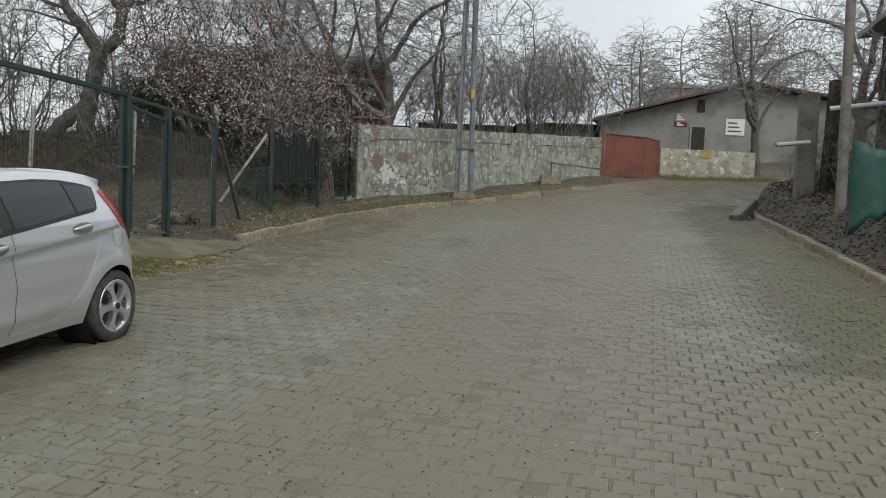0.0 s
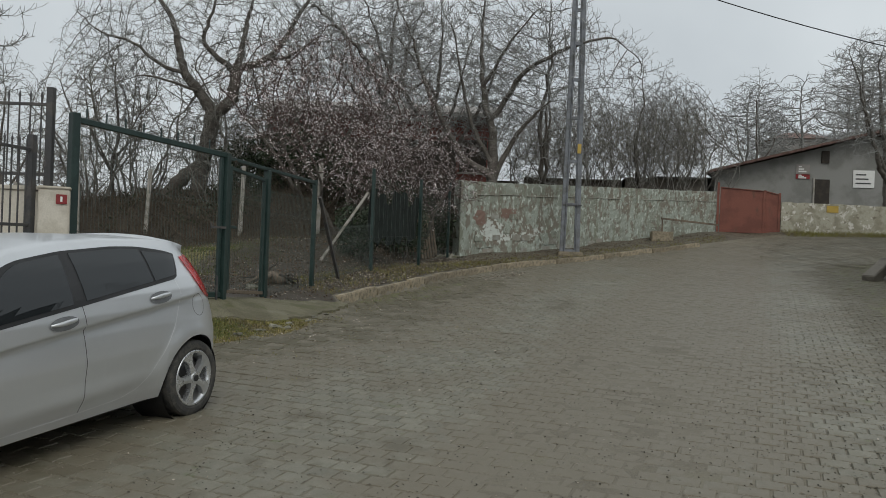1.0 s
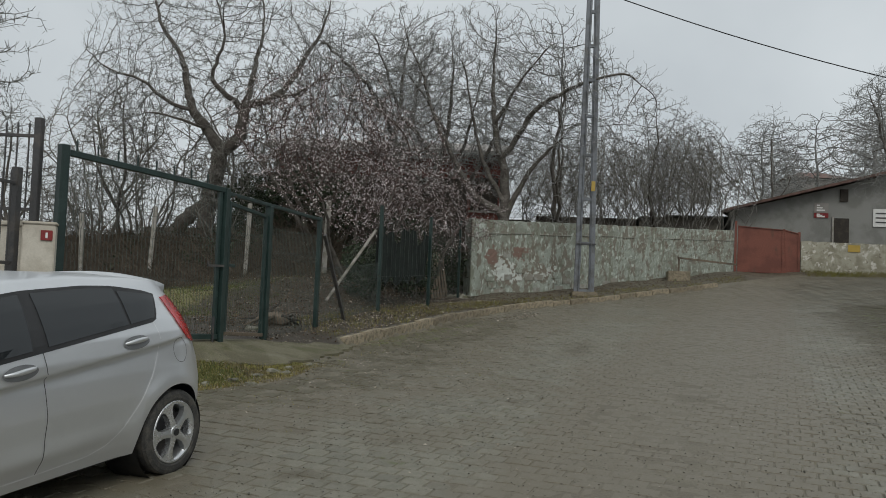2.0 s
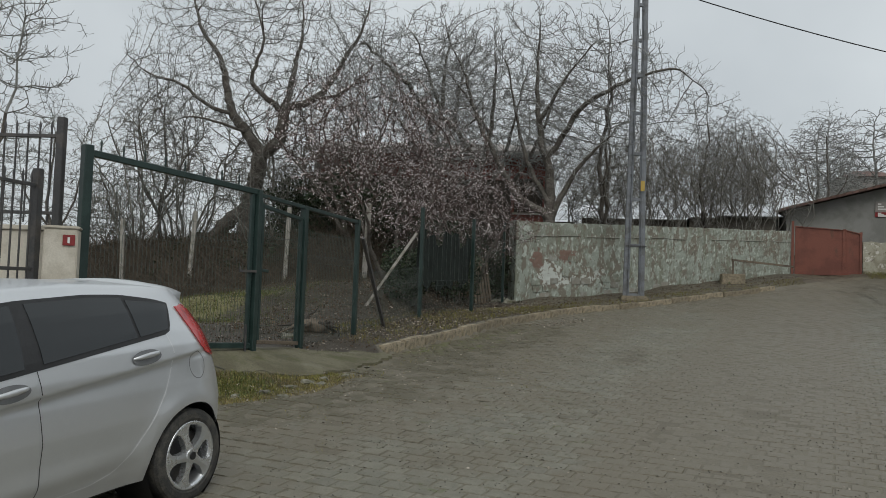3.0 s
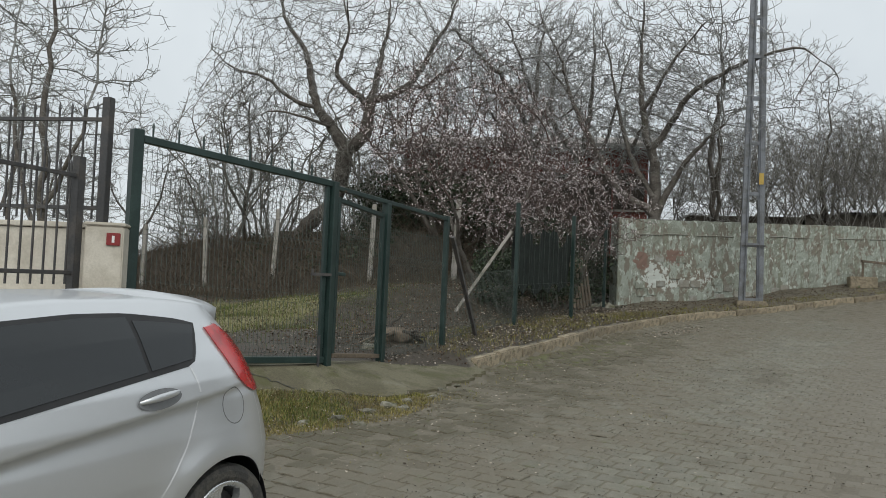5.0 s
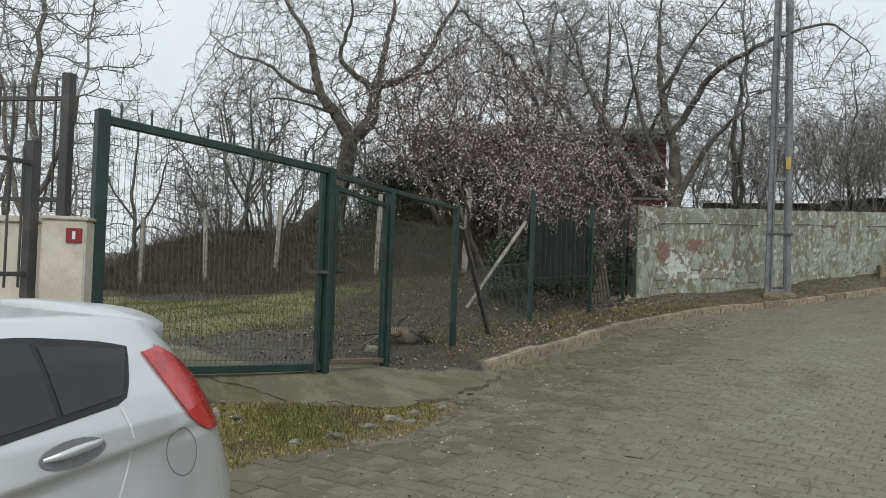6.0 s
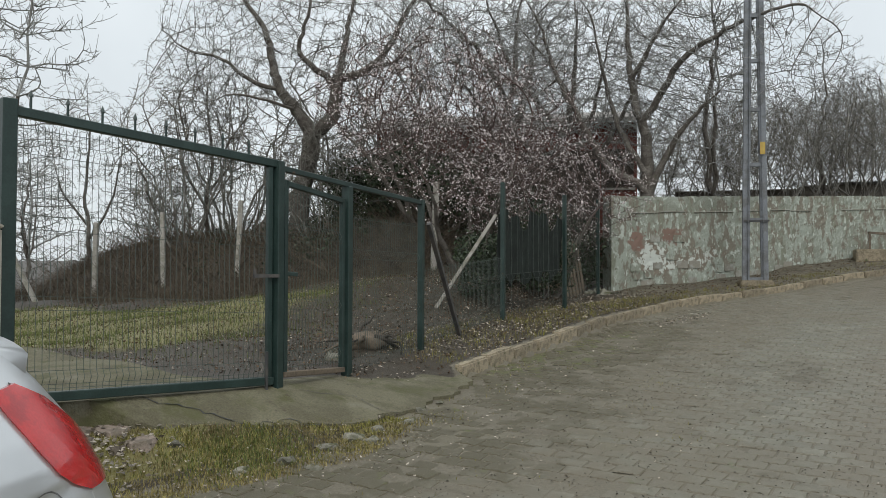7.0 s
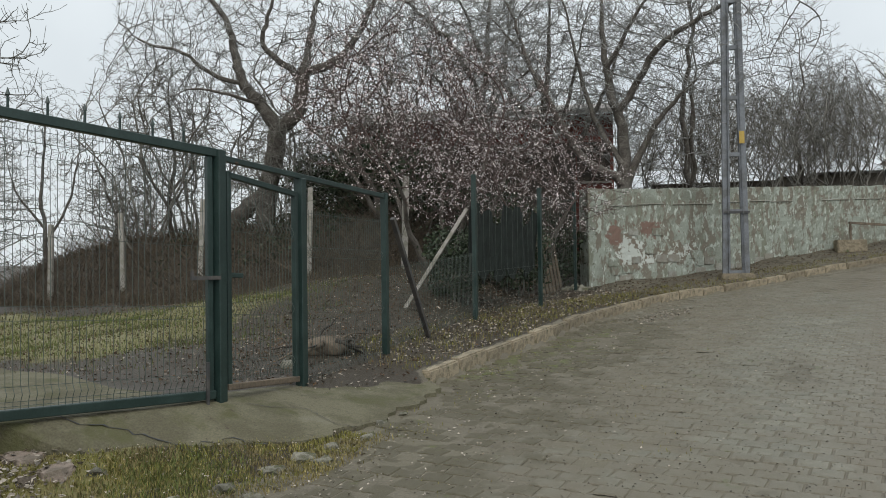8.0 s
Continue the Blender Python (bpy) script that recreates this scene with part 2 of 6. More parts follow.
M_rubber = material("dusty_tyre_rubber", (0.040, 0.039, 0.037), 0.8, var=0.3, scale=14, fine=90, bump=0.3, second=(0.075, 0.07, 0.06))
M_alloy = material("alloy_wheel", (0.70, 0.71, 0.72), 0.28, metal=0.85, var=0.05, scale=8, fine=60, bump=0)
M_lamp = material("red_lens", (0.50, 0.012, 0.012), 0.12, var=0.15, scale=10, fine=120, bump=0.12, coat=0.8, second=(0.36, 0.01, 0.012))
M_gap = material("panel_gap", (0.055, 0.056, 0.058), 0.7, var=0.1, scale=8, fine=40, bump=0)
# pale colour that paints the highlight along rear door and bumper gaps
M_edge_glint = material("painted_edge_glint", (0.74, 0.75, 0.76), 0.4, metal=0.2, var=0.05, scale=8, fine=40, bump=0)
# grey of the fuel flap joint, and of the shade painted behind the handles
M_gap_recess_shade = material("panel_gap_and_recess_shade", (0.20, 0.205, 0.21), 0.5, metal=0.3, var=0.1, scale=8, fine=40, bump=0)
M_redplate = material("red_enamel_plate", (0.24, 0.022, 0.022), 0.4, var=0.1, scale=8, fine=40, bump=0)
M_white = material("white_enamel", (0.75, 0.75, 0.73), 0.45, var=0.06, scale=6, fine=40, bump=0)
M_yellow = material("yellow_plate", (0.48, 0.33, 0.07), 0.5, var=0.1, scale=8, fine=40, bump=0)
M_sheet = material("white_sheet_roof", (0.60, 0.63, 0.66), 0.5, var=0.1, scale=1.0, fine=8, bump=0.1, second=(0.48, 0.50, 0.52))
M_redwall = material("dark_red_brickwork", (0.200, 0.066, 0.052), 0.9, var=0.3, scale=2, fine=18, bump=0.4, second=(0.12, 0.045, 0.038))
M_dark = material("dark_timber", (0.040, 0.034, 0.028), 0.9, var=0.3, scale=3, fine=30, bump=0.3, second=(0.06, 0.05, 0.04))
M_cloth = material("green_tarpaulin", (0.018, 0.075, 0.062), 0.6, var=0.2, scale=3, fine=60, bump=0.2, second=(0.014, 0.055, 0.046))
M_net = material("green_shade_net", (0.007, 0.013, 0.010), 0.8, var=0.3, scale=5, fine=100, bump=0.2)
M_pole = material("grey_weathered_pole", (0.20, 0.185, 0.160), 0.9, var=0.3, scale=3, fine=40, bump=0.5, second=(0.14, 0.125, 0.105))
M_pier = material("stained_pier_render", (0.17, 0.155, 0.13), 0.9, var=0.25, scale=2, fine=40, bump=0.4, second=(0.11, 0.10, 0.085))
M_cable = material("black_cable", (0.015, 0.015, 0.016), 0.6, var=0.1, scale=5, fine=20, bump=0)
M_far = material("distant_render", (0.33, 0.31, 0.29), 0.9, var=0.15, scale=0.5, fine=5, bump=0, second=(0.27, 0.25, 0.23))


# ---- mesh helpers ----
def part(name, bm, mat, parent=None, label="", smooth=False):
    me = bpy.data.meshes.new(name)
    bm.normal_update()
    bm.to_mesh(me)
    bm.free()
    me.materials.append(mat)
    if smooth:
        me.shade_smooth()
    ob = new(name, me)
    ob.parent = parent
    if label:
        ob["label"] = label
    return ob


def mesh_ob(name, verts, faces, mat, parent=None, smooth=False):
    me = bpy.data.meshes.new(name)
    me.from_pydata([tuple(v) for v in verts], [], [tuple(q) for q in faces])
    me.materials.append(mat)
    if smooth:
        me.shade_smooth()
    me.update()
    ob = new(name, me)
    ob.parent = parent
    return ob


def thing(name, m, label, category, group="", kind=""):
    ob = new(name)
    ob.empty_display_size = 0.2
    ob.matrix_world = m
    return tagged(ob, label, category, group, kind)


def box(bm, x0, y0, z0, x1, y1, z1, bevel=0.0, m=None):
    c = Matrix.Translation(((x0 + x1) / 2, (y0 + y1) / 2, (z0 + z1) / 2)) @ Matrix.Diagonal((abs(x1 - x0), abs(y1 - y0), abs(z1 - z0), 1))
    r = bmesh.ops.create_cube(bm, size=1.0, matrix=(m @ c) if m else c)
    if bevel:
        es = list({e for v in r["verts"] for e in v.link_edges})
        bmesh.ops.bevel(bm, geom=es, offset=bevel, segments=2, affect="EDGES")
    return bm


def boxed(x0, y0, z0, x1, y1, z1, bevel=0.0):
    return box(bmesh.new(), x0, y0, z0, x1, y1, z1, bevel)


def beam(bm, a, b, w, d=None, bevel=0.0):
    """A square bar from a to b."""
    a, b = Vector(a), Vector(b)
    t = (b - a).to_track_quat("Z", "Y").to_matrix().to_4x4()
    m = Matrix.Translation((a + b) / 2) @ t @ Matrix.Diagonal((w, d or w, (b - a).length, 1))
    r = bmesh.ops.create_cube(bm, size=1.0, matrix=m)
    if bevel:
        es = list({e for v in r["verts"] for e in v.link_edges})
        bmesh.ops.bevel(bm, geom=es, offset=bevel, segments=1, affect="EDGES")
    return bm


def tube_arrays(P0, P1, R0, R1, sides):
    """Vertices and faces of many tapered tubes at once."""
    P0, P1 = np.asarray(P0, float), np.asarray(P1, float)
    d = P1 - P0
    L = np.linalg.norm(d, axis=1, keepdims=True) + 1e-9
    d = d / L
    ref = np.where(np.abs(d[:, 2:3]) > 0.9, np.array([[1.0, 0, 0]]), np.array([[0, 0, 1.0]]))
    a = np.cross(d, ref)
    a /= np.linalg.norm(a, axis=1, keepdims=True) + 1e-9
    b = np.cross(d, a)
    n = len(P0)
    ang = np.arange(sides) * 2 * np.pi / sides
    ring = a[:, None, :] * np.cos(ang)[None, :, None] + b[:, None, :] * np.sin(ang)[None, :, None]
    v0 = P0[:, None, :] + ring * np.asarray(R0)[:, None, None]
    v1 = P1[:, None, :] + ring * np.asarray(R1)[:, None, None]
    V = np.concatenate([v0, v1], axis=1).reshape(-1, 3)
    k = np.arange(sides)
    f = np.stack([k, (k + 1) % sides, (k + 1) % sides + sides, k + sides], -1)
    F = (f[None] + (np.arange(n) * 2 * sides)[:, None, None]).reshape(-1, 4)
    return V, F


def fast_mesh(name, V, F, mat, parent=None, smooth=False):
    """A mesh from arrays of vertices and equal-sided faces."""
    V, F = np.asarray(V, np.float32), np.asarray(F, np.int32)
    me = bpy.data.meshes.new(name)
    me.vertices.add(len(V))
    me.vertices.foreach_set("co", V.ravel())
    k = F.shape[1]
    me.loops.add(F.size)
    me.loops.foreach_set("vertex_index", F.ravel())
    me.polygons.add(len(F))
    me.polygons.foreach_set("loop_start", np.arange(len(F), dtype=np.int32) * k)
    me.update(calc_edges=True)
    me.validate()
    me.materials.append(mat)
    if smooth:
        me.shade_smooth()
    ob = new(name, me)
    ob.parent = parent
    return ob


def lathe(bm, profile, n, axis="X"):
    """Spins a profile of (along, radius) round an axis."""
    rings = []
    for s, r in profile:
        ring = []
        for k in range(n):
            c, q = math.cos(2 * math.pi * k / n), math.sin(2 * math.pi * k / n)
            ring.append(bm.verts.new((s, r * c, r * q) if axis == "X" else (r * c, r * q, s)))
        rings.append(ring)
    for a, b in zip(rings, rings[1:]):
        for k in range(n):
            bm.faces.new((a[k], a[(k + 1) % n], b[(k + 1) % n], b[k]))
    return bm


# ---- lie of the land ----
SLOPE_Y = [-40, 0, 6.7, 11.4, 14.0, 19.2, 23.7, 25.6, 31.4, 40, 60, 200]
SLOPE_Z = [-2.2, -0.42, -0.12, 0.17, 0.30, 0.62, 0.98, 1.17, 2.05, 3.3, 5.5, 9.0]
LEFT_Y = [-40, 8.5, 9.6, 10.5, 11.4, 12.2, 13.2, 13.9, 15.1, 16.7, 18.7, 20.1, 22.0, 23.8, 25.7, 26.9, 28.1, 30.4, 30.9, 31.2, 60]
LEFT_X = [-4.9, -4.9, -4.2, -3.54, -3.39, -3.21, -3.09, -3.4, -3.12, -2.66, -2.24, -1.68, -0.69, 0.83, 2.48, 4.0, 5.4, 8.1, 13.0, 60.0, 60.0]
RIGHT_Y = [-40, 0, 10.45, 12.5, 16.9, 20.3, 23.2, 24.2, 25.0, 26.0, 60]
RIGHT_X = [0.5, 3.2, 5.77, 6.29, 7.3, 7.9, 8.6, 9.4, 12.0, 60.0, 60.0]


def sstep(a, b, x):
    u = np.clip((np.asarray(x, float) - a) / (b - a), 0, 1)
    return u * u * (3 - 2 * u)


def road_z(x, y):
    q = np.asarray(y, float) + 0.15 * np.asarray(x, float)
    # rounded where the slope changes
    return sum(np.interp(q + o, SLOPE_Y, SLOPE_Z) for o in (-1.2, -0.6, 0, 0.6, 1.2)) / 5


def left_of(x, y):
    return np.interp(y, LEFT_Y, LEFT_X) - np.asarray(x, float)


def right_of(x, y):
    return np.asarray(x, float) - np.interp(y, RIGHT_Y, RIGHT_X)


def road_top(x, y):
    """The paving, with its gutter along the kerb."""
    e = left_of(x, y)
    return road_z(x, y) - 0.055 * sstep(-0.9, -0.05, e) * sstep(12.8, 14.2, y) * (1 - sstep(27, 29, y))


def land_z(x, y):
    x, y = np.asarray(x, float), np.asarray(y, float)
    e, r = left_of(x, y), right_of(x, y)
    z = np.where(e > 0.04, road_z(x, y), road_top(x, y))
    apron = 1 - sstep(13.2, 13.9, y)
    low = 1 - 0.75 * sstep(18.5, 23.0, y) * sstep(-5.0, -3.0, x)
    verge = 0.12 * low * sstep(0.0, 0.10, e) + 0.05 * low * sstep(0.1, 1.2, e) + 0.10 * sstep(-3.0, -4.5, x) * sstep(0.3, 1.3, e)
    ramp = 0.22 * sstep(0.0, 1.5, e)
    yard = -0.2 * sstep(-7, -13, x) + 0.42 * sstep(15, 20, y) * sstep(-11, -6, x) * (1 - sstep(22, 26, y)) * sstep(-3.2, -5.0, x)
    near = sstep(31.5, 29.5, y)
    side = (apron * ramp + (1 - apron) * verge + yard * sstep(0.8, 2.5, e)) * near
    bank = 1.35 * sstep(21.0, 24.5, y + 0.12 * (x + 10)) * sstep(-4.5, -7.5, x) * (1 - 0.55 * sstep(-14, -20, x))
    bank = bank - 3.5 * sstep(27.5, 44, y) * sstep(-5, -12, x) - 2.5 * sstep(-17, -30, x)
    rb = (0.13 * sstep(0, 0.1, r) + 0.68 * sstep(0.15, 0.75, r) + 0.40 * sstep(0.75, 2.2, r)) * (1 - sstep(23.6, 25.2, y))
    lump = 0.05 * np.sin(x * 2.1 + 0.6 * y) * np.sin(y * 1.7 - 0.5 * x) * sstep(1.5, 3.0, e)
    return z + np.where(e > 0, side + bank * sstep(1, 3, e), 0) + np.where(r > 0, rb, 0) + lump


def at(x, y, dz=0.0):
    return (x, y, float(land_z(x, y)) + dz)


def axis_steps(lo, a, b, hi, fine_step, grow=1.25):
    mid = list(np.arange(a, b, fine_step))
    s, p = fine_step, a
    left = []
    while p > lo:
        s *= grow
        p -= s
        left.append(p)
    s, p = fine_step, mid[-1]
    right = []
    while p < hi:
        s *= grow
        p += s
        right.append(p)
    return np.array(left[::-1] + mid + right)


gx = axis_steps(-900, -17, 11, 900, 0.10)
gy = axis_steps(-300, 2.5, 33, 1500, 0.10)
GX, GY = np.meshgrid(gx, gy)
rough_n = np.sin(GX * 3.1 + 1.3 * np.sin(GY * 2.3)) * np.sin(GY * 2.7 + np.sin(GX * 1.9)) + 0.6 * np.sin(GX * 7.3 + GY * 5.1) * np.sin(GY * 8.2 - GX * 3.3)
E_, R_ = left_of(GX, GY), right_of(GX, GY)
off_road = (E_ > 0.06) | (R_ > 0.06)
GZ = land_z(GX, GY)
# bare mud carried over the blocks on the crown and along the near verge
crown_x = np.interp(GY, [0, 3.8, 6.0, 9.5, 15, 22, 30], [-0.7, 0.0, 0.5, 1.3, 2.4, 4.2, 6.0])
worn = 0.9 * sstep(1.9, 0.5, np.abs(GX - crown_x)) + 0.45 * sstep(-3.4, -0.8, E_) * sstep(22, 14, GY) + 0.35 * sstep(14, 18, GY) * sstep(-2.5, -1.0, E_)
cover = np.clip(worn * 0.95 + 0.26 * rough_n - 0.02, -0.3, 1.2)
GZ = np.where(off_road, GZ + 0.010 * rough_n, GZ - 0.0072 - 0.004 * sstep(-4.2, -2.4, R_) + 0.0070 * cover)
V = np.stack([GX, GY, GZ], -1).reshape(-1, 3)
nx, ny = len(gx), len(gy)
idx = np.arange(nx * ny).reshape(ny, nx)
F = np.stack([idx[:-1, :-1], idx[:-1, 1:], idx[1:, 1:], idx[1:, :-1]], -1).reshape(-1, 4)
ground = fast_mesh("ground", V, F, M_mud, smooth=True)
tagged(ground, "muddy ground with leaf litter, grass and bare soil", "ground", kind="structure")
soil_mask = np.clip(np.maximum(sstep(0.0, 0.25, E_), sstep(0.0, 0.25, R_)), 0, 1)
soil_mask = soil_mask * (1 - 0.5 * sstep(20.5, 23.0, GY) * sstep(-3.2, -2.2, GX) * (R_ < 0))
lawn = sstep(-5.5, -8.5, GX) * sstep(12.5, 14.5, GY) * sstep(20.5, 18.5, GY) + 0.8 * sstep(0.1, 0.5, E_) * sstep(11.2, 10.2, GY) * sstep(8.8, 9.4, GY) * sstep(-5.6, -5.0, GX)
lawn = np.maximum(lawn, 0.34 * sstep(0.1, 0.4, E_) * sstep(1.6, 0.7, E_) * sstep(14, 17, GY))
for nm, arr in (("soil", soil_mask), ("grass", np.clip(lawn, 0, 1))):
    a = ground.data.attributes.new(nm, "FLOAT", "POINT")
    a.data.foreach_set("value", arr.astype(np.float32).ravel())


# ---- old whitewashed wall along the road ----
def along(a, b):
    a, b = Vector((a[0], a[1], 0)), Vector((b[0], b[1], 0))
    d = b - a
    return Matrix.Translation(a) @ Matrix.Rotation(math.atan2(d.y, d.x), 4, "Z"), d.length


def strip_wall(name, m, length, bottom, top, thick, mat, parent=None, wobble=0.012, step=0.25, top_chip=0.02, rows=8):
    """A wall along local x with given bottom and top heights, thick in +y, with an uneven face and worn top."""
    n = max(2, int(length / step))
    bm = bmesh.new()
    rnd = random.Random(hash(round(length * 100)) % 1000)
    front, back = [], []
    for i in range(n + 1):
        x = length * i / n
        zb, zt = bottom(x), top(x) - rnd.random() * top_chip
        front.append([bm.verts.new((x, -rnd.random() * wobble, zb + (zt - zb) * k / rows)) for k in range(rows + 1)])
        back.append([bm.verts.new((x, thick, zb + (zt - zb) * k / rows)) for k in range(rows + 1)])
    for i in range(n):
        for k in range(rows):
            bm.faces.new((front[i][k], front[i + 1][k], front[i + 1][k + 1], front[i][k + 1]))
            bm.faces.new((back[i + 1][k], back[i][k], back[i][k + 1], back[i + 1][k + 1]))
        bm.faces.new((front[i][rows], front[i + 1][rows], back[i + 1][rows], back[i][rows]))
        bm.faces.new((front[i + 1][0], front[i][0], back[i][0], back[i + 1][0]))
    for col in (0, n):
        for k in range(rows):
            q = (front[col][k], front[col][k + 1], back[col][k + 1], back[col][k])
            bm.faces.new(q if col == 0 else q[::-1])
    ob = part(name, bm, mat, parent)
    ob.matrix_local = m
    return ob


WALL_A, WALL_B = (-2.55, 23.7), (6.0, 31.35)
m_wall, wall_len = along(WALL_A, WALL_B)


def wall_foot(x):
    p = m_wall @ Vector((x, 0, 0))
    return float(land_z(p.x, p.y)) - 0.15


def wall_top(x):
    return 3.15 + 0.49 * (x / wall_len)


wall_road = strip_wall("wall_road", m_wall, wall_len, wall_foot, wall_top, 0.28, M_wall, wobble=0.02, step=0.10, rows=22, top_chip=0.035)
tagged(wall_road, "old block wall with flaking pale green whitewash and bare patches", "wall", kind="structure")


zb = lambda x: wall_foot(x) + 0.15
co = np.array([v.co[:] for v in wall_road.data.vertices])
hgt = co[:, 2] - np.array([zb(q) for q in co[:, 0]]) - 0.12


def spot(x, z, w, h):
    return np.exp(-(((co[:, 0] - x) / w) ** 2 + ((hgt - z) / h) ** 2))


flaked = 0.78 * spot(1.1, 0.62, 0.55, 0.5) + 0.75 * spot(2.0, 0.38, 1.0, 0.28) + 0.5 * spot(3.0, 0.5, 0.5, 0.2) + 0.45 * spot(2.2, 1.55, 0.7, 0.10) + 0.32 * spot(5.2, 1.1, 1.2, 0.5) + 0.34 * spot(7.8, 1.0, 1.4, 0.5) + 0.45 * spot(10.6, 1.1, 0.8, 0.7)
brick = 0.95 * spot(0.72, 0.95, 0.30, 0.42) + 0.95 * spot(1.75, 1.02, 0.55, 0.28) + 0.6 * spot(2.65, 1.0, 0.15, 0.15)
for nm, arr in (("flaked", flaked), ("brick", brick)):
    at_ = wall_road.data.attributes.new(nm, "FLOAT", "POINT")
    at_.data.foreach_set("value", arr.astype(np.float32))
# courses of blocks laid bare at the foot and a ledge near the top
rnd_w = random.Random(12)
for row_, (z0_, z1_, xs_, often) in enumerate(((-0.04, 0.14, (0.5, 6.0), 0.6), (0.16, 0.34, (0.45, 4.2), 0.42), (0.36, 0.54, (0.55, 3.6), 0.3), (0.56, 0.74, (0.45, 3.0), 0.28), (0.78, 0.95, (0.5, 3.2), 0.25), (0.99, 1.16, (0.6, 2.4), 0.2))):
    x = xs_[0] + 0.16 * (row_ % 2)
    while x < xs_[1]:
        w = rnd_w.uniform(0.28, 0.42)
        if rnd_w.random() < often:
            bm = boxed(x, -0.022 - rnd_w.uniform(0, 0.012), zb(x) + z0_, x + w - 0.025, 0.035, zb(x) + z1_ + rnd_w.uniform(-0.02, 0.02), 0.012)
            part("block", bm, M_wall if row_ and rnd_w.random() < 0.6 else M_wall_bare, wall_road)
        x += w
x = 0.6
while x < wall_len - 0.3:
    w = rnd_w.uniform(0.5, 1.3)
    if rnd_w.random() < 0.7:
        zt_ = wall_top(x) - 0.38 + rnd_w.uniform(-0.015, 0.015)
        bm = bmesh.new()
        beam(bm, (x, -0.018, zt_), (x + w, -0.018, zt_ + 0.49 * w / wall_len), 0.035, 0.022, 0.006)
        part("ledge", bm, M_wall_bare, wall_road)
    x += w + rnd_w.uniform(0.05, 0.4)
# plain render pier at the free end
bm = bmesh.new()
box(bm, 0.0, -0.035, wall_foot(0), 0.42, 0.30, wall_top(0) + 0.015, 0.01)
pier = part("end_pier", bm, M_wall, wall_road)

# ---- red steel gate and its posts ----
RG_A, RG_B = (6.02, 31.33), (8.12, 30.95)
m_rg, rg_len = along(RG_A, RG_B)
red_gate = thing("red_gate", m_rg @ Matrix.Translation((0, 0, float(land_z(7, 31.0)))), "rust-red painted sheet steel yard gate, closed", "gate")
for a, b, ha, hb in ((0.12, 1.62, 1.70, 1.58), (1.66, rg_len, 1.58, 1.46)):
    bm = bmesh.new()
    v = [bm.verts.new((x, y, z)) for y in (0.0, 0.02) for x, z in ((a, 0.03), (b, 0.03), (b, hb), (a, ha))]
    for q in ((3, 2, 1, 0), (4, 5, 6, 7), (0, 1, 5, 4), (1, 2, 6, 5), (2, 3, 7, 6), (3, 0, 4, 7)):
        bm.faces.new([v[c] for c in q])
    leaf = part("leaf", bm, M_rust_gate, red_gate)
    bm = bmesh.new()
    for p, q in (((a, 0.06), (b, 0.06)), ((b - 0.02, 0.03), (b - 0.02, hb)), ((b, hb - 0.02), (a, ha - 0.02)), ((a + 0.02, ha), (a + 0.02, 0.03))):
        beam(bm, (p[0], -0.012, p[1]), (q[0], -0.012, q[1]), 0.04, 0.025, 0.004)
    part("leaf_frame", bm, M_rust_gate, leaf)
for a, h in ((0.05, 1.86), (1.64, 1.60), (rg_len, 1.50)):
    part("post", boxed(a - 0.04, -0.02, -0.2, a + 0.04, 0.05, h, 0.004), M_rust_gate, red_gate)

# ---- low painted wall closing the road end ----
m_end, end_len = along((8.2, 31.0), (11.85, 31.1))
wall_end = strip_wall("wall_end", m_end, end_len, lambda x: 1.7, lambda x: 3.32 - 0.012 * x, 0.3, M_endwall, top_chip=0.05)
tagged(wall_end, "low pale painted rubble wall with peeling patches", "wall", kind="structure")
bm = boxed(1.55, -0.03, 0.98 + 2.0, 1.95, -0.012, 1.22 + 2.0)
part("yellow_plate", bm, M_yellow, wall_end, "small yellow meter plate")

# ---- grey rendered barn with a rusty tiled roof ----
barn = thing("barn", pose(0, 0, 0), "grey rendered barn with a low rusty tiled roof", "barn")
bm = bmesh.new()
prof = [(7.2, 2.4), (7.2, 5.0), (13.8, 6.75), (20.4, 5.9), (20.4, 2.4)]
fr = [bm.verts.new((x, 38.0, z)) for x, z in prof]
bk = [bm.verts.new((x, 46.0, z)) for x, z in prof]
bm.faces.new(fr)
bm.faces.new(bk[::-1])
for k in range(5):
    bm.faces.new((fr[k], fr[(k + 1) % 5], bk[(k + 1) % 5], bk[k])[::-1])
part("wall", bm, M_greywall, barn)
for (xa, za), (xb, zb_) in (((6.9, 4.93), (13.8, 6.80)), ((13.8, 6.80), (20.8, 5.90))):
    d = Vector((xb - xa, 0, zb_ - za))
    n = 26
    for k in range(n):
        p = Vector((xa, 0, za)) + d * (k / n)
        q = Vector((xa, 0, za)) + d * ((k + 1.15) / n)
        lift = 0.03 if k % 2 else 0.02
        part("roof_course", beam(bmesh.new(), (p.x, 41.8, p.z + lift + 0.05), (q.x, 41.8, q.z + lift + 0.05), 8.9, 0.10), M_roof, barn)
part("window", boxed(11.66, 37.93, 5.52, 11.98, 38.05, 6.05), M_dark, barn)
door = part("door", boxed(11.42, 37.95, 2.9, 12.04, 38.05, 4.80), M_dark, barn, "dark timber barn door")
part("frame", boxed(11.35, 37.94, 2.9, 11.42, 38.04, 4.86), M_post, door)
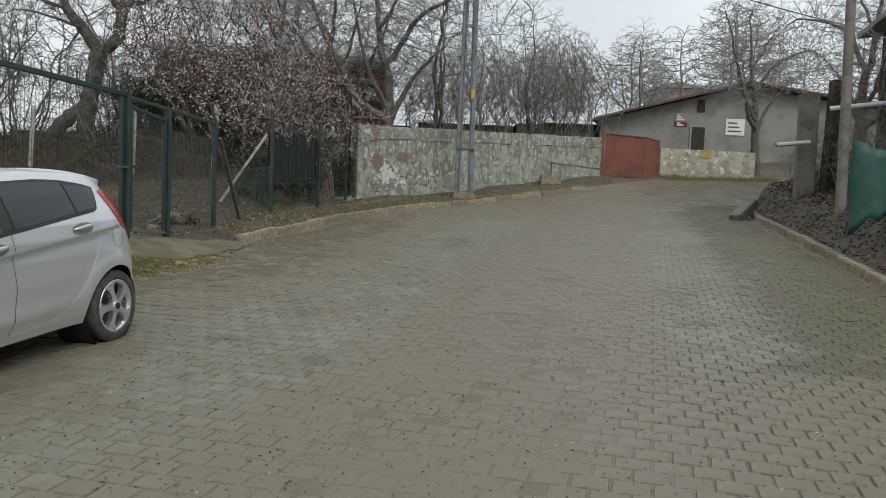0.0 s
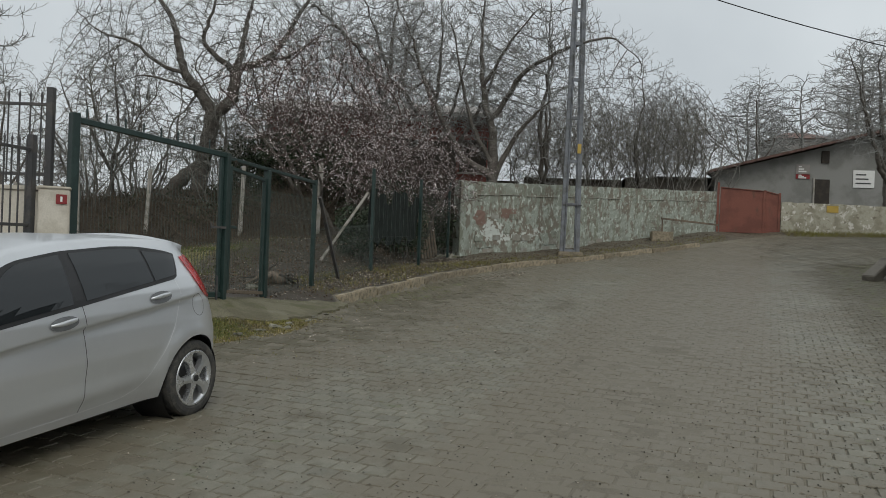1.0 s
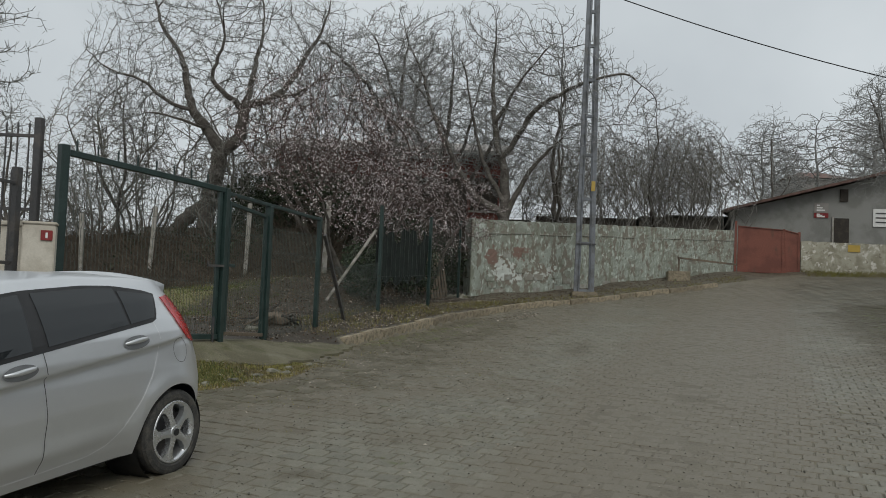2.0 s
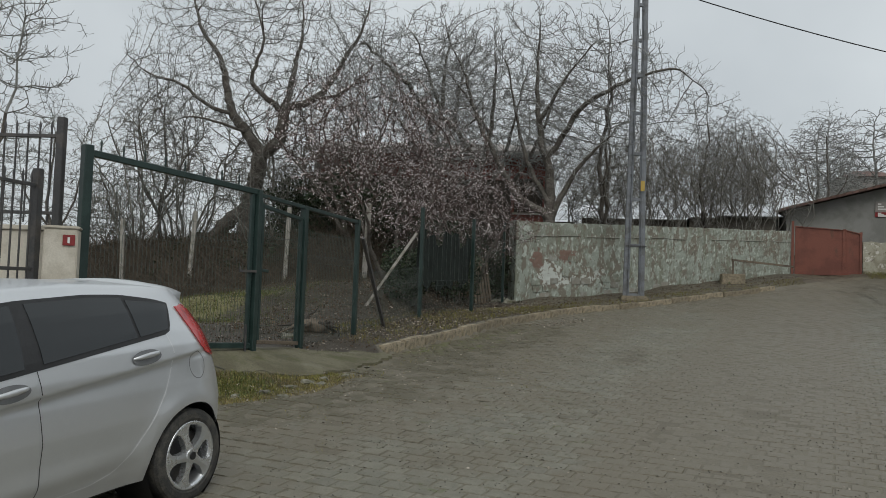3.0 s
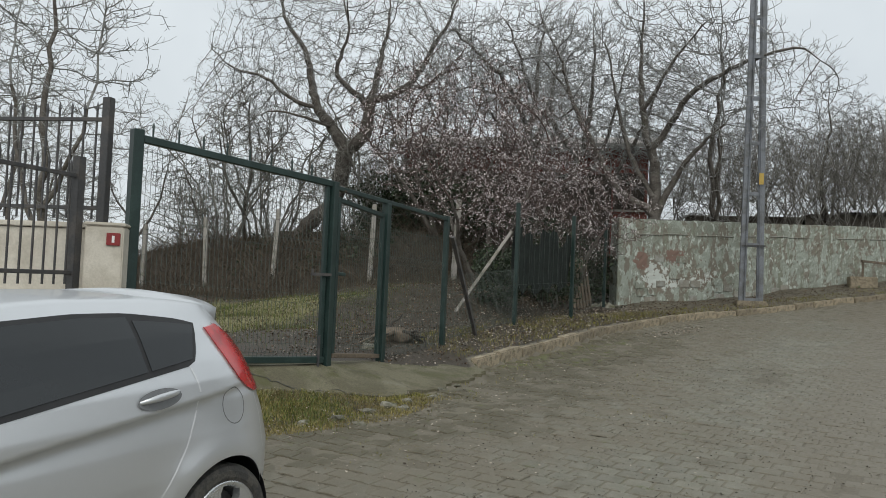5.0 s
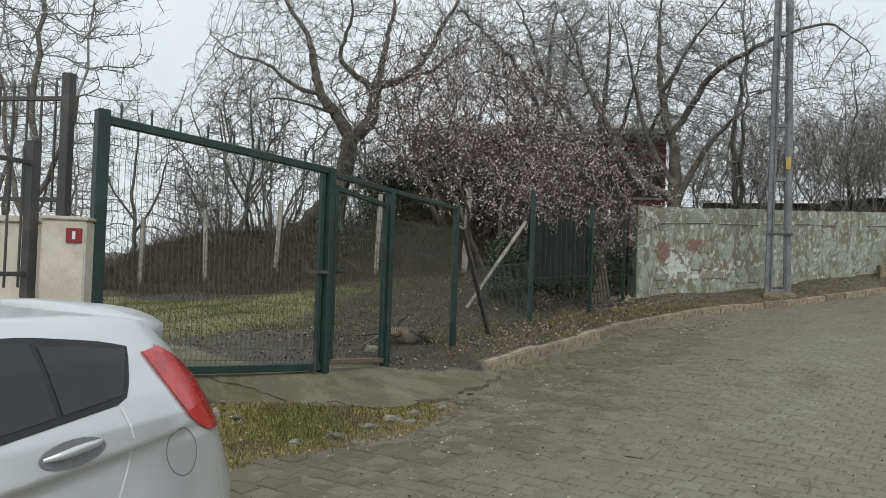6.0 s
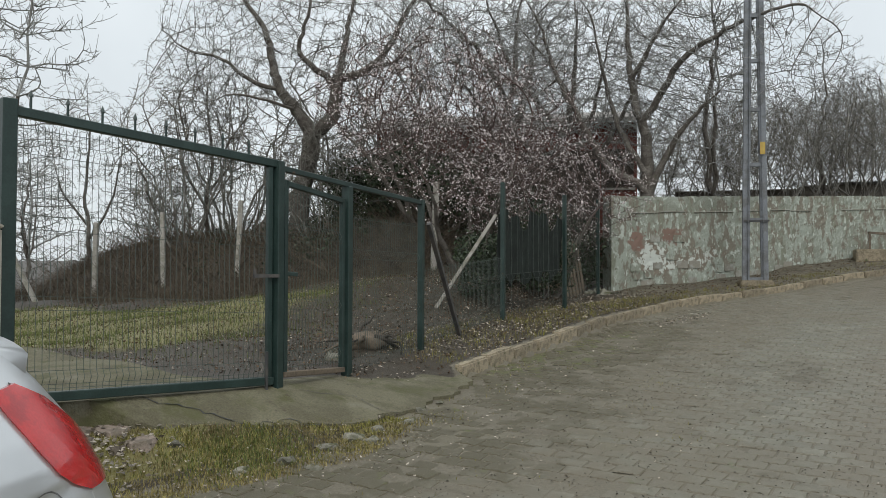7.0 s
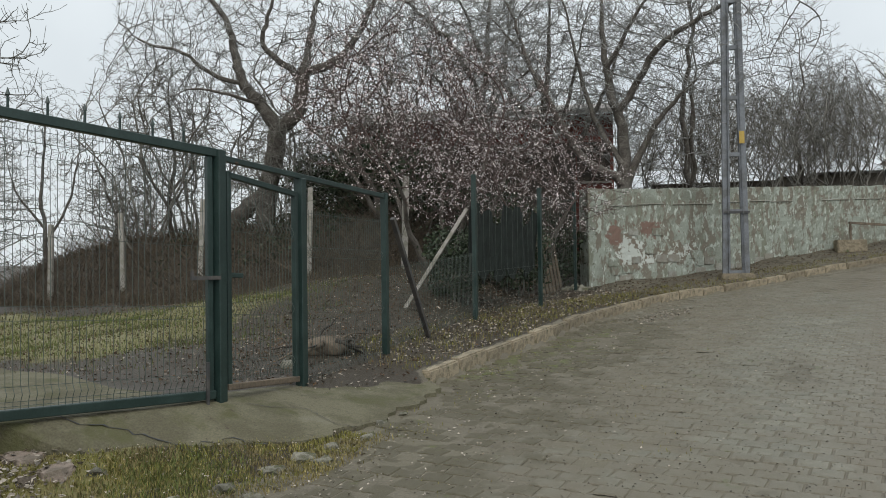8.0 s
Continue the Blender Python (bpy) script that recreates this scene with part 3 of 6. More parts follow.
for x0, x1, z0, z1, mat in ((13.0, 13.88, 4.48, 5.24, M_white), (10.62, 11.2, 5.02, 5.44, M_far), (10.62, 11.2, 4.80, 5.0, M_redplate)):
    sign = part("sign_board", boxed(x0, 37.96, z0, x1, 37.995, z1, 0.005), mat, barn, "faded printed advertising board")
    for q in range(3):
        zz = z0 + (z1 - z0) * (0.25 + 0.25 * q)
        part("printed_bar", boxed(x0 + 0.1, 37.952, zz - 0.03, x1 - 0.15 - 0.1 * q, 37.958, zz + 0.03), M_iron if mat is M_white else M_white, sign)
# lean-to on the road side of the barn
part("annexe_wall", boxed(4.6, 39.0, 2.5, 7.1, 45, 4.85, 0.01), M_greywall, barn)

# ---- kerbs ----
def kerb_run(xs, ys, side, name_label, length=0.62, w=0.16, h=0.15, first=0.0):
    holder = thing("kerb", pose(0, 0, 0), name_label, "kerb", kind="structure")
    pts = [Vector((x, y, 0)) for x, y in zip(xs, ys)]
    seg = [0.0]
    for a, b in zip(pts, pts[1:]):
        seg.append(seg[-1] + (b - a).length)

    def at_s(s):
        for k in range(len(seg) - 1):
            if s <= seg[k + 1] or k == len(seg) - 2:
                return pts[k].lerp(pts[k + 1], (s - seg[k]) / (seg[k + 1] - seg[k]))
    bm = bmesh.new()
    box(bm, 0, 0, -0.16, length - 0.012, w, h, 0.018)
    me = bpy.data.meshes.new("kerb_stone")
    bm.to_mesh(me)
    bm.free()
    me.materials.append(M_kerb)
    rnd = random.Random(3)
    s = first
    while s + length < seg[-1]:
        a, b = at_s(s), at_s(s + length)
        if side < 0:
            a, b = b, a
        za, zb2 = float(road_z(a.x, a.y)), float(road_z(b.x, b.y))
        k = new("kerb_stone", me)
        k.parent = holder
        d = b - a
        sink = (0.03 + 0.04 * float(sstep(17, 23, a.y))) if side > 0 else 0.0
        k.matrix_local = Matrix.Translation((a.x, a.y, za - sink + rnd.uniform(-0.022, 0.014))) @ Matrix.Rotation(math.atan2(d.y, d.x) + rnd.uniform(-0.03, 0.03), 4, "Z") @ Matrix.Rotation(-math.atan2(zb2 - za, d.length) + rnd.uniform(-0.012, 0.012), 4, "Y")
        s += length
    return holder


sel = [k for k, y in enumerate(LEFT_Y) if 13.8 <= y <= 28.2]
kerb_run([LEFT_X[k] for k in sel], [LEFT_Y[k] for k in sel], 1, "weathered buff concrete kerb with moss", 0.72)
sel = [k for k, y in enumerate(RIGHT_Y) if 0 <= y <= 23.3]
kerb_run([RIGHT_X[k] for k in sel], [RIGHT_Y[k] for k in sel], -1, "weathered concrete kerb below a leafy bank", 0.85)
bm = boxed(-0.6, -0.15, -0.1, 0.6, 0.15, 0.16, 0.02)
slab = part("loose_kerb_stone", bm, M_pier)
slab.matrix_world = pose(7.9, 21.3, float(road_z(7.9, 21.3)) + 0.16, 0, -22, 48)
tagged(slab, "displaced concrete kerb stone lying at the bank", "kerb")

# ---- concrete apron before the gate ----
bm = bmesh.new()
nA, nB = 46, 14


def apron_z(x, y):
    """The slab is one plane a little proud of the soil, falling from the gate to the road."""
    gate_x = np.interp(y, [9.5, 11.5, 14.4], [-5.52, -4.50, -4.07])
    edge_x = np.interp(y, [9.5, 10.05, 10.3, 11.0, 11.5, 12.2, 13.2, 14.4], [-5.62, -5.35, -4.72, -4.05, -3.55, -3.28, -3.13, -3.55])
    f = np.clip((x - gate_x) / np.maximum(edge_x - gate_x, 0.3), 0, 1)
    top = np.interp(y, [9.5, 11.5, 12.7, 14.4], [0.50, 0.43, 0.38, 0.34])
    low = road_z(edge_x, y) + np.interp(y, [9.5, 10.5, 11.5, 14], [0.26, 0.12, 0.030, 0.030])
    return top + (low - top) * f


grid = []
for i in range(nA + 1):
    y = 9.55 + (14.35 - 9.55) * i / nA
    gxl = np.interp(y, [9.5, 11.5, 14.4], [-5.52, -4.50, -4.07]) - 0.25
    xr = np.interp(y, [9.5, 10.05, 10.3, 11.0, 11.5, 12.2, 13.2, 14.4], [-5.62, -5.35, -4.72, -4.05, -3.55, -3.28, -3.13, -3.55]) + 0.05 * math.sin(y * 9) + 0.03 * math.sin(y * 23)
    grid.append([bm.verts.new((gxl + (xr - gxl) * j / nB, y, float(apron_z(gxl + (xr - gxl) * j / nB, y)) + 0.004 * math.sin(7 * y + j))) for j in range(nB + 1)])
for i in range(nA):
    for j in range(nB):
        bm.faces.new((grid[i][j], grid[i][j + 1], grid[i + 1][j + 1], grid[i + 1][j]))
r = bmesh.ops.extrude_face_region(bm, geom=bm.faces[:])
bmesh.ops.translate(bm, vec=(0, 0, -0.25), verts=[v for v in r["geom"] if isinstance(v, bmesh.types.BMVert)])
bmesh.ops.recalc_face_normals(bm, faces=bm.faces)
apron = part("pavement_apron", bm, M_slab)
tagged(apron, "cracked worn concrete apron before the gate", "pavement", kind="structure")


def crack(pts, width, parent):
    """A thin dark broken line that follows the slab."""
    bm = bmesh.new()
    rnd = random.Random(8)
    row = []
    for (xa, ya), (xb, yb) in zip(pts, pts[1:]):
        for k in range(8):
            f = k / 8
            row.append((xa + (xb - xa) * f + rnd.uniform(-0.02, 0.02), ya + (yb - ya) * f + rnd.uniform(-0.02, 0.02)))
    vs = []
    for k, (x, y) in enumerate(row):
        w = width * rnd.uniform(0.3, 1.0)
        z = float(apron_z(x, y)) + 0.008
        vs.append((bm.verts.new((x, y - w, z)), bm.verts.new((x, y + w, z))))
    for a, b in zip(vs, vs[1:]):
        bm.faces.new((a[0], b[0], b[1], a[1]))
    return part("crack", bm, M_gap, parent)


crack([(-5.1, 10.35), (-4.75, 10.6), (-4.35, 10.75), (-4.1, 11.05), (-3.8, 11.1)], 0.012, apron)
crack([(-4.3, 11.6), (-3.9, 11.9), (-3.6, 11.75), (-3.35, 11.8)], 0.006, apron)

# paved path inside the yard
bm = bmesh.new()
rows_ = []
for i in range(25):
    f = i / 24
    c = Vector((-5.6 - 9 * f, 10.9 + 3.6 * f, 0))
    rows_.append([bm.verts.new((c.x + 0.4 * s, c.y + s, float(land_z(c.x + 0.4 * s, c.y + s)) + 0.05)) for s in (-0.95, 0, 0.95)])
for a, b in zip(rows_, rows_[1:]):
    for j in range(2):
        bm.faces.new((a[j], a[j + 1], b[j + 1], b[j]))
bmesh.ops.recalc_face_normals(bm, faces=bm.faces)
path_yard = part("pavement_yard", bm, M_slab)
tagged(path_yard, "pale concrete drive inside the yard", "pavement", kind="structure")


# ---- green mesh gates and fence ----
def wire_panel(parent, length, z0, z1, spacing, folds, lift=(0.0, 0.0), r=0.0017, n_h=None, x0=0.0):
    """Welded mesh along local x: upright wires with folded beads, and level wires. lift: rise of the foot and top at the far end."""
    bm = bmesh.new()
    H = z1 - z0
    levels = sorted({0.0, H, *[q for f in folds for q in (f - 0.05, f, f + 0.05) if 0 < q < H]})
    off = {f: -0.03 for f in folds}
    for a, b in zip(levels, levels[1:]):
        beam(bm, (0, off.get(a, 0.0), a), (0, off.get(b, 0.0), b), 2 * r)
    me = bpy.data.meshes.new("upright_wire")
    bm.to_mesh(me)
    bm.free()
    me.materials.append(M_wire)
    n = int(length / spacing)
    for k in range(n + 1):
        x = (k + 0.5) * length / (n + 1)
        w = new("upright_wire", me)
        w.parent = parent
        w.matrix_local = Matrix.Translation((x0 + x, 0, z0 + lift[0] * x / length))
    for q in ([0.02, H - 0.03] + [v for f in folds for v in (f - 0.05, f + 0.05)]) if n_h is None else np.linspace(0.02, H - 0.02, n_h):
        bm = bmesh.new()
        beam(bm, (x0, 0.004, z0 + q), (x0 + length, 0.004, z0 + q + lift[0]), 2 * r)
        part("level_wire", bm, M_wire, parent)


GATE_L, GATE_M, GATE_B, GATE_C = (-5.51, 9.51), (-4.48, 11.50), (-4.31, 12.69), (-4.07, 14.43)
m_g, g_len = along(GATE_L, GATE_M)
big_gate = thing("driveway_gate", m_g, "dark green steel framed driveway gate with welded wire mesh", "gate")
zl, zm = 0.56, 0.48   # foot of the leaf at its two ends
for a, b, w, d in (((-0.03, 0, 0.30), (-0.03, 0, 2.68), 0.10, 0.10), ((g_len - 0.09, 0, 0.44), (g_len - 0.09, 0, 2.40), 0.05, 0.05),
                   ((0.0, 0, 2.60), (g_len - 0.02, 0, 2.43), 0.07, 0.07), ((0.0, 0, zl), (g_len - 0.05, 0, zm), 0.07, 0.07)):
    part("post" if a[0] == b[0] else "rail", beam(bmesh.new(), a, b, w, d, 0.006), M_green, big_gate)
wire_panel(big_gate, g_len - 0.12, 0.60, 2.52, 0.05, [0.10, 0.64, 1.22, 1.76], (-0.10, 0))
part("drop_bolt", beam(bmesh.new(), (g_len - 0.14, -0.05, 0.38), (g_len - 0.14, -0.05, 0.75), 0.022), M_iron, big_gate)
bm = bmesh.new()
beam(bm, (g_len - 0.28, -0.05, 1.42), (g_len - 0.02, -0.05, 1.42), 0.03)
beam(bm, (g_len - 0.27, -0.05, 1.42), (g_len - 0.27, -0.05, 1.48), 0.02)
part("latch", bm, M_iron, big_gate)
for q in range(8):
    x = 0.12 + q * (g_len - 0.3) / 7.5
    bm = bmesh.new()
    z = 2.60 - 0.17 * x / g_len
    beam(bm, (x, 0, z), (x, 0, z + 0.13), 0.014)
    bmesh.ops.create_cone(bm, segments=6, radius1=0.018, radius2=0.002, depth=0.05, matrix=Matrix.Translation((x, 0, z + 0.15)))
    part("spike", bm, M_green, big_gate)

m_p, p_len = along(GATE_M, GATE_B)
small_gate = thing("pedestrian_gate", m_p, "dark green mesh pedestrian gate with a rusty foot rail", "gate")
for a, b, w, nm in (((0.0, 0, 0.36), (0.0, 0, 2.46), 0.09, "post"), ((p_len, 0, 0.30), (p_len, 0, 2.34), 0.09, "post"), ((0.11, 0, 0.52), (0.11, 0, 2.30), 0.05, "stile"),
                    ((p_len - 0.10, 0, 0.46), (p_len - 0.10, 0, 2.20), 0.05, "stile"), ((0.10, 0, 2.27), (p_len - 0.08, 0, 2.18), 0.05, "rail"), ((0.1, 0, 1.44), (0.3, 0, 1.43), 0.04, "lock_box")):
    part(nm, beam(bmesh.new(), a, b, w, None, 0.005), M_green, small_gate)
part("foot_rail", beam(bmesh.new(), (0.08, 0, 0.52), (p_len - 0.08, 0, 0.45), 0.07, 0.05, 0.005), M_wood, small_gate, "rust-brown foot rail")
wire_panel(small_gate, p_len - 0.26, 0.56, 2.22, 0.05, [0.12, 0.6, 1.3], (-0.05, 0), x0=0.13)
m_pc, pc_len = along(GATE_M, GATE_C)
top_bar = thing("mesh_fence", m_pc, "green welded mesh fence panel under a long top tube", "fence", "fence panels")
part("rail", beam(bmesh.new(), (0.0, 0, 2.40), (pc_len, 0, 2.30), 0.05, None, 0.004), M_green, top_bar)
part("post", beam(bmesh.new(), (pc_len, 0, 0.2), (pc_len, 0, 2.34), 0.07, None, 0.004), M_green, top_bar)
wire_panel(top_bar, pc_len - 1.35, 0.34, 2.05, 0.05, [0.15, 0.7, 1.3], (-0.02, 0), x0=1.28)

FENCE = [GATE_C, (-3.67, 17.34), (-3.02, 19.6), (-2.72, 22.6)]
for k, (a, b) in enumerate(zip(FENCE, FENCE[1:])):
    m_f, f_len = along(a, b)
    z0, z1 = float(land_z(*a)), float(land_z(*b))
    f = thing("mesh_fence", m_f, "green welded mesh fence panel on a slim steel post", "fence", "fence panels")
    part("post", beam(bmesh.new(), (f_len, 0, z1 - 0.1), (f_len, 0, z1 + (2.05 if k else 2.16)), 0.065, None, 0.004), M_green, f)
    wire_panel(f, f_len, z0 + 0.06, z0 + (1.0 if k == 0 else 1.9), 0.05 if k == 0 else 0.2, [0.15, 0.6], (z1 - z0, 0))
    if k == 1:
        n_ = 36
        bm = bmesh.new()
        cols = []
        for i in range(n_ + 1):
            x = f_len * i / n_
            zb_ = z0 + (z1 - z0) * i / n_ + (0.95 if k == 1 else 0.5)
            cols.append([bm.verts.new((x, 0.06 + 0.035 * math.sin(i * 1.1 + 0.4 * j) + 0.02 * math.sin(i * 2.3 + j), zb_ - 0.35 + 0.10 * math.sin(i * 0.8) + (1.95 + 0.10 * math.sin(i * 0.37) + 0.04 * math.sin(i * 1.9) - (zb_ - z0 - (z1 - z0) * i / n_)) * j / 4)) for j in range(5)])
        for p, q in zip(cols, cols[1:]):
            for j in range(4):
                bm.faces.new((p[j], q[j], q[j + 1], p[j + 1]))
        net = part("shade_net", bm, M_net, f, "dark green shade net tied to the mesh")
        sm = net.modifiers.new("thickness", "SOLIDIFY")
        sm.thickness = 0.004
# braces beside the corner posts
bm = bmesh.new()
beam(bm, (-3.90, 15.65, float(land_z(-3.90, 15.65)) - 0.03), (-4.0, 14.52, 2.05), 0.055, None, 0.004)
b1 = part("fence_brace", bm, M_iron)
tagged(b1, "dark leaning steel brace bar beside the fence post", "brace")
bm = bmesh.new()
beam(bm, (-4.75, 17.25, float(land_z(-4.75, 17.25)) - 0.05), (-3.78, 17.36, 2.34), 0.075, 0.055, 0.004)
b2 = part("fence_brace", bm, M_post)
tagged(b2, "pale precast concrete strut leaning on the fence post", "brace")

# precast posts with wire along the foot of the bank
posts_xy = [(-16.9, 20.9), (-15.1, 21.9), (-13.45, 22.4), (-11.43, 22.5), (-8.22, 21.5), (-6.0, 21.2)]
for k, (x, y) in enumerate(posts_xy):
    z = float(land_z(x, y))
    h = 1.85
    bm = bmesh.new()
    box(bm, -0.055, -0.055, -0.2, 0.055, 0.055, h, 0.012)
    p = part("fence_post", bm, M_post)
    p.matrix_world = pose(x, y, z, random.uniform(-3, 3), random.uniform(-3, 3), random.uniform(0, 40))
    tagged(p, "weathered precast concrete fence post on the bank", "fence post", "concrete posts")
for hz in (0.5, 1.0, 1.55):
    bm = bmesh.new()
    for (xa, ya), (xb, yb) in zip(posts_xy, posts_xy[1:]):
        beam(bm, (xa, ya - 0.06, float(land_z(xa, ya)) + hz), (xb, yb - 0.06, float(land_z(xb, yb)) + hz), 0.006)
    w = part("fence_wire", bm, M_iron)
    tagged(w, "rusty line wire strung between the concrete posts", "wire", "line wires")
for (x, y, rx_) in ((-17.1, 20.2, 24), (-15.5, 20.4, -26)):
    bm = boxed(-0.05, -0.05, -0.1, 0.05, 0.05, 1.2, 0.01)
    p = part("fence_strut", bm, M_post)
    p.matrix_world = pose(x, y, float(land_z(x, y)), 0, rx_, 20)
    tagged(p, "leaning concrete strut of the end fence post", "strut", "concrete posts")

# ---- cream wall, pillar and iron railings ----
pillar = thing("gate_pillar", pose(-5.58, 9.24, -0.1, 0, 0, 30), "cream painted gate pillar with a small red plate", "pillar")
part("shaft", boxed(-0.16, -0.16, -0.2, 0.16, 0.16, 1.86, 0.012), M_cream, pillar)
part("cap", boxed(-0.17, -0.17, 1.86, 0.17, 0.17, 1.89, 0.008), M_cream, pillar)
plate = part("number_plate", boxed(0.02, -0.178, 1.69, 0.135, -0.164, 1.80, 0.004), M_redplate, pillar, "small dark red enamel plate")
part("printed_bar", boxed(0.066, -0.181, 1.715, 0.088, -0.179, 1.775), M_white, plate)
m_cw, cw_len = along((-12.5, 8.3), (-5.70, 9.20))
wall_cream = strip_wall("wall_cream", m_cw, cw_len, lambda x: -0.6, lambda x: 1.74, 0.22, M_cream, top_chip=0.01)
tagged(wall_cream, "cream painted block wall below an iron railing", "wall", kind="structure")
part("coping", boxed(0.0, -0.03, 1.74, cw_len, 0.25, 1.79, 0.008), M_cream, wall_cream)
part("plinth", boxed(0.0, -0.10, -0.6, cw_len, 0.0, 1.10, 0.01), M_cream, wall_cream)


def railing(name, m, length, z_bot, z_top, tip, posts, label, step=0.125, slope=0.0):
    r = thing(name, m, label, "railing", "iron railings")
    for zz in (z_bot, z_top):
        part("rail", beam(bmesh.new(), (0, 0, zz), (length, 0, zz + slope), 0.035, None, 0.003), M_iron, r)
    bm = bmesh.new()
    beam(bm, (0, 0, z_bot - 0.10), (0, 0, tip - 0.06), 0.014)
    bmesh.ops.create_cone(bm, segments=6, radius1=0.016, radius2=0.001, depth=0.07, matrix=Matrix.Translation((0, 0, tip - 0.03)))
    me = bpy.data.meshes.new("bar")
    bm.to_mesh(me)
    bm.free()
    me.materials.append(M_iron)
    n = int(length / step)
    for k in range(1, n):
        b = new("bar", me)
        b.parent = r
        b.matrix_local = Matrix.Translation((k * length / n, -0.004, slope * k / n))
    for x, za, zb3 in posts:
        part("post", boxed(x - 0.04, -0.04, za, x + 0.04, 0.04, zb3, 0.005), M_iron, r)
    return r


railing("iron_railing", along((-12.5, 8.42), (-5.70, 9.32))[0], cw_len, 1.93, 2.74, 2.90, ((cw_len - 0.02, 1.74, 2.94), (cw_len - 2.6, 1.74, 2.94)), "dark iron railing with spear tips on the wall")
railing("iron_railing", along((-5.62, 3.2), (-5.72, 9.03))[0], 5.83, 1.34, 2.18, 2.32, ((5.80, 1.05, 2.35), (3.2, 1.05, 2.35), (0.6, 1.05, 2.35)), "dark iron railing with spear tips beside the parked car")
m_lw, lw_len = along((-5.55, 3.0), (-5.72, 9.0))
wall_low = strip_wall("wall_low", m_lw, lw_len, lambda x: -0.7, lambda x: 1.12, 0.2, M_cream, top_chip=0.01)
tagged(wall_low, "low cream painted wall behind the parked car", "wall", kind="structure")

# ---- lattice pole, bracket plate, overhead line ----
POLE = (0.62, 24.75)
pz = float(land_z(*POLE))
pole = thing("utility_pole", pose(POLE[0], POLE[1], pz, 0, 0, 8), "grey steel lattice utility pole on a concrete footing", "utility pole")
PH = 9.2
for s in (-1, 1):
    bm = bmesh.new()
    beam(bm, (s * 0.215, 0, -0.3), (s * 0.10, 0, PH), 0.085, 0.16, 0.004)
    beam(bm, (s * 0.215 - s * 0.03, -0.09, -0.3), (s * 0.10 - s * 0.03, -0.06, PH), 0.04, 0.012)
    part("leg", bm, M_galv, pole)
for k, zz in enumerate((0.12, 1.48, 2.75, 4.02, 5.15, 6.2, 7.2, 8.2, 9.1)):
    hw_ = 0.215 - 0.115 * (zz + 0.3) / (PH + 0.3)
    part("rung", boxed(-hw_, -0.05, zz - 0.045, hw_, 0.05, zz + 0.045, 0.004), M_galv, pole)
part("warning_plate", boxed(0.10, -0.12, 2.98, 0.21, -0.10, 3.26, 0.004), M_yellow, pole, "yellow high voltage warning plate")
part("clamp_band", boxed(-0.26, -0.09, 1.44, 0.30, -0.075, 1.48), M_iron, pole)
part("footing", boxed(-0.36, -0.24, -0.35, 0.36, 0.24, 0.10, 0.03), M_kerb, pole)
part("cross_arm", boxed(-0.7, -0.05, 8.9, 0.7, 0.05, 9.0, 0.004), M_galv, pole)


def cable(a, b, sag, r=0.012):
    cu = bpy.data.curves.new("overhead_cable", "CURVE")
    cu.dimensions, cu.bevel_depth, cu.bevel_resolution = "3D", r, 1
    sp = cu.splines.new("POLY")
    n = 24
    sp.points.add(n)
    for i in range(n + 1):
        f = i / n
        p = Vector(a).lerp(Vector(b), f)
        sp.points[i].co = (p.x, p.y, p.z - 4 * sag * f * (1 - f), 1)
    cu.materials.append(M_cable)
    ob = new("overhead_cable", cu)
    return tagged(ob, "black overhead cable sagging across the road", "cable", "overhead cables")


cable((0.62, 24.7, 10.0), (24.0, 30.0, 7.0), 1.0, 0.016)

# short rusty rail by the wall
rail = thing("hand_rail", pose(4.3, 29.3, 0), "short rusty steel rail at the foot of the wall", "rail")
za = float(land_z(3.75, 28.55))
part("post", beam(bmesh.new(), (-0.55, -0.75, za - 0.1), (-0.55, -0.75, za + 0.75), 0.05), M_wood, rail)
part("bar", beam(bmesh.new(), (-0.58, -0.78, za + 0.72), (1.55, 0.75, za + 0.62), 0.06), M_wood, rail)
part("step_block", boxed(-0.9, -0.95, za - 0.2, -0.2, -0.4, za + 0.28, 0.02), M_kerb, rail)

# ---- silver hatchback, parked facing down the road ----
CAR_U0, CAR_UF0 = -0.40, -2.35


def lin(x, xs, ys):
    return float(np.interp(x, xs, ys))


def car_rear(z):
    return lin(z, [0.2, 0.32, 0.5, 0.65, 0.8, 0.95, 1.1, 1.25, 1.36, 1.5], [0.53, 0.63, 0.665, 0.655, 0.605, 0.54, 0.465, 0.36, 0.27, 0.20])


def car_front(z):
    return lin(z, [0.2, 0.4, 0.6, 0.75, 0.9, 1.1, 1.3, 1.5], [-3.15, -3.27, -3.25, -3.15, -2.95, -2.75, -2.6, -2.5])


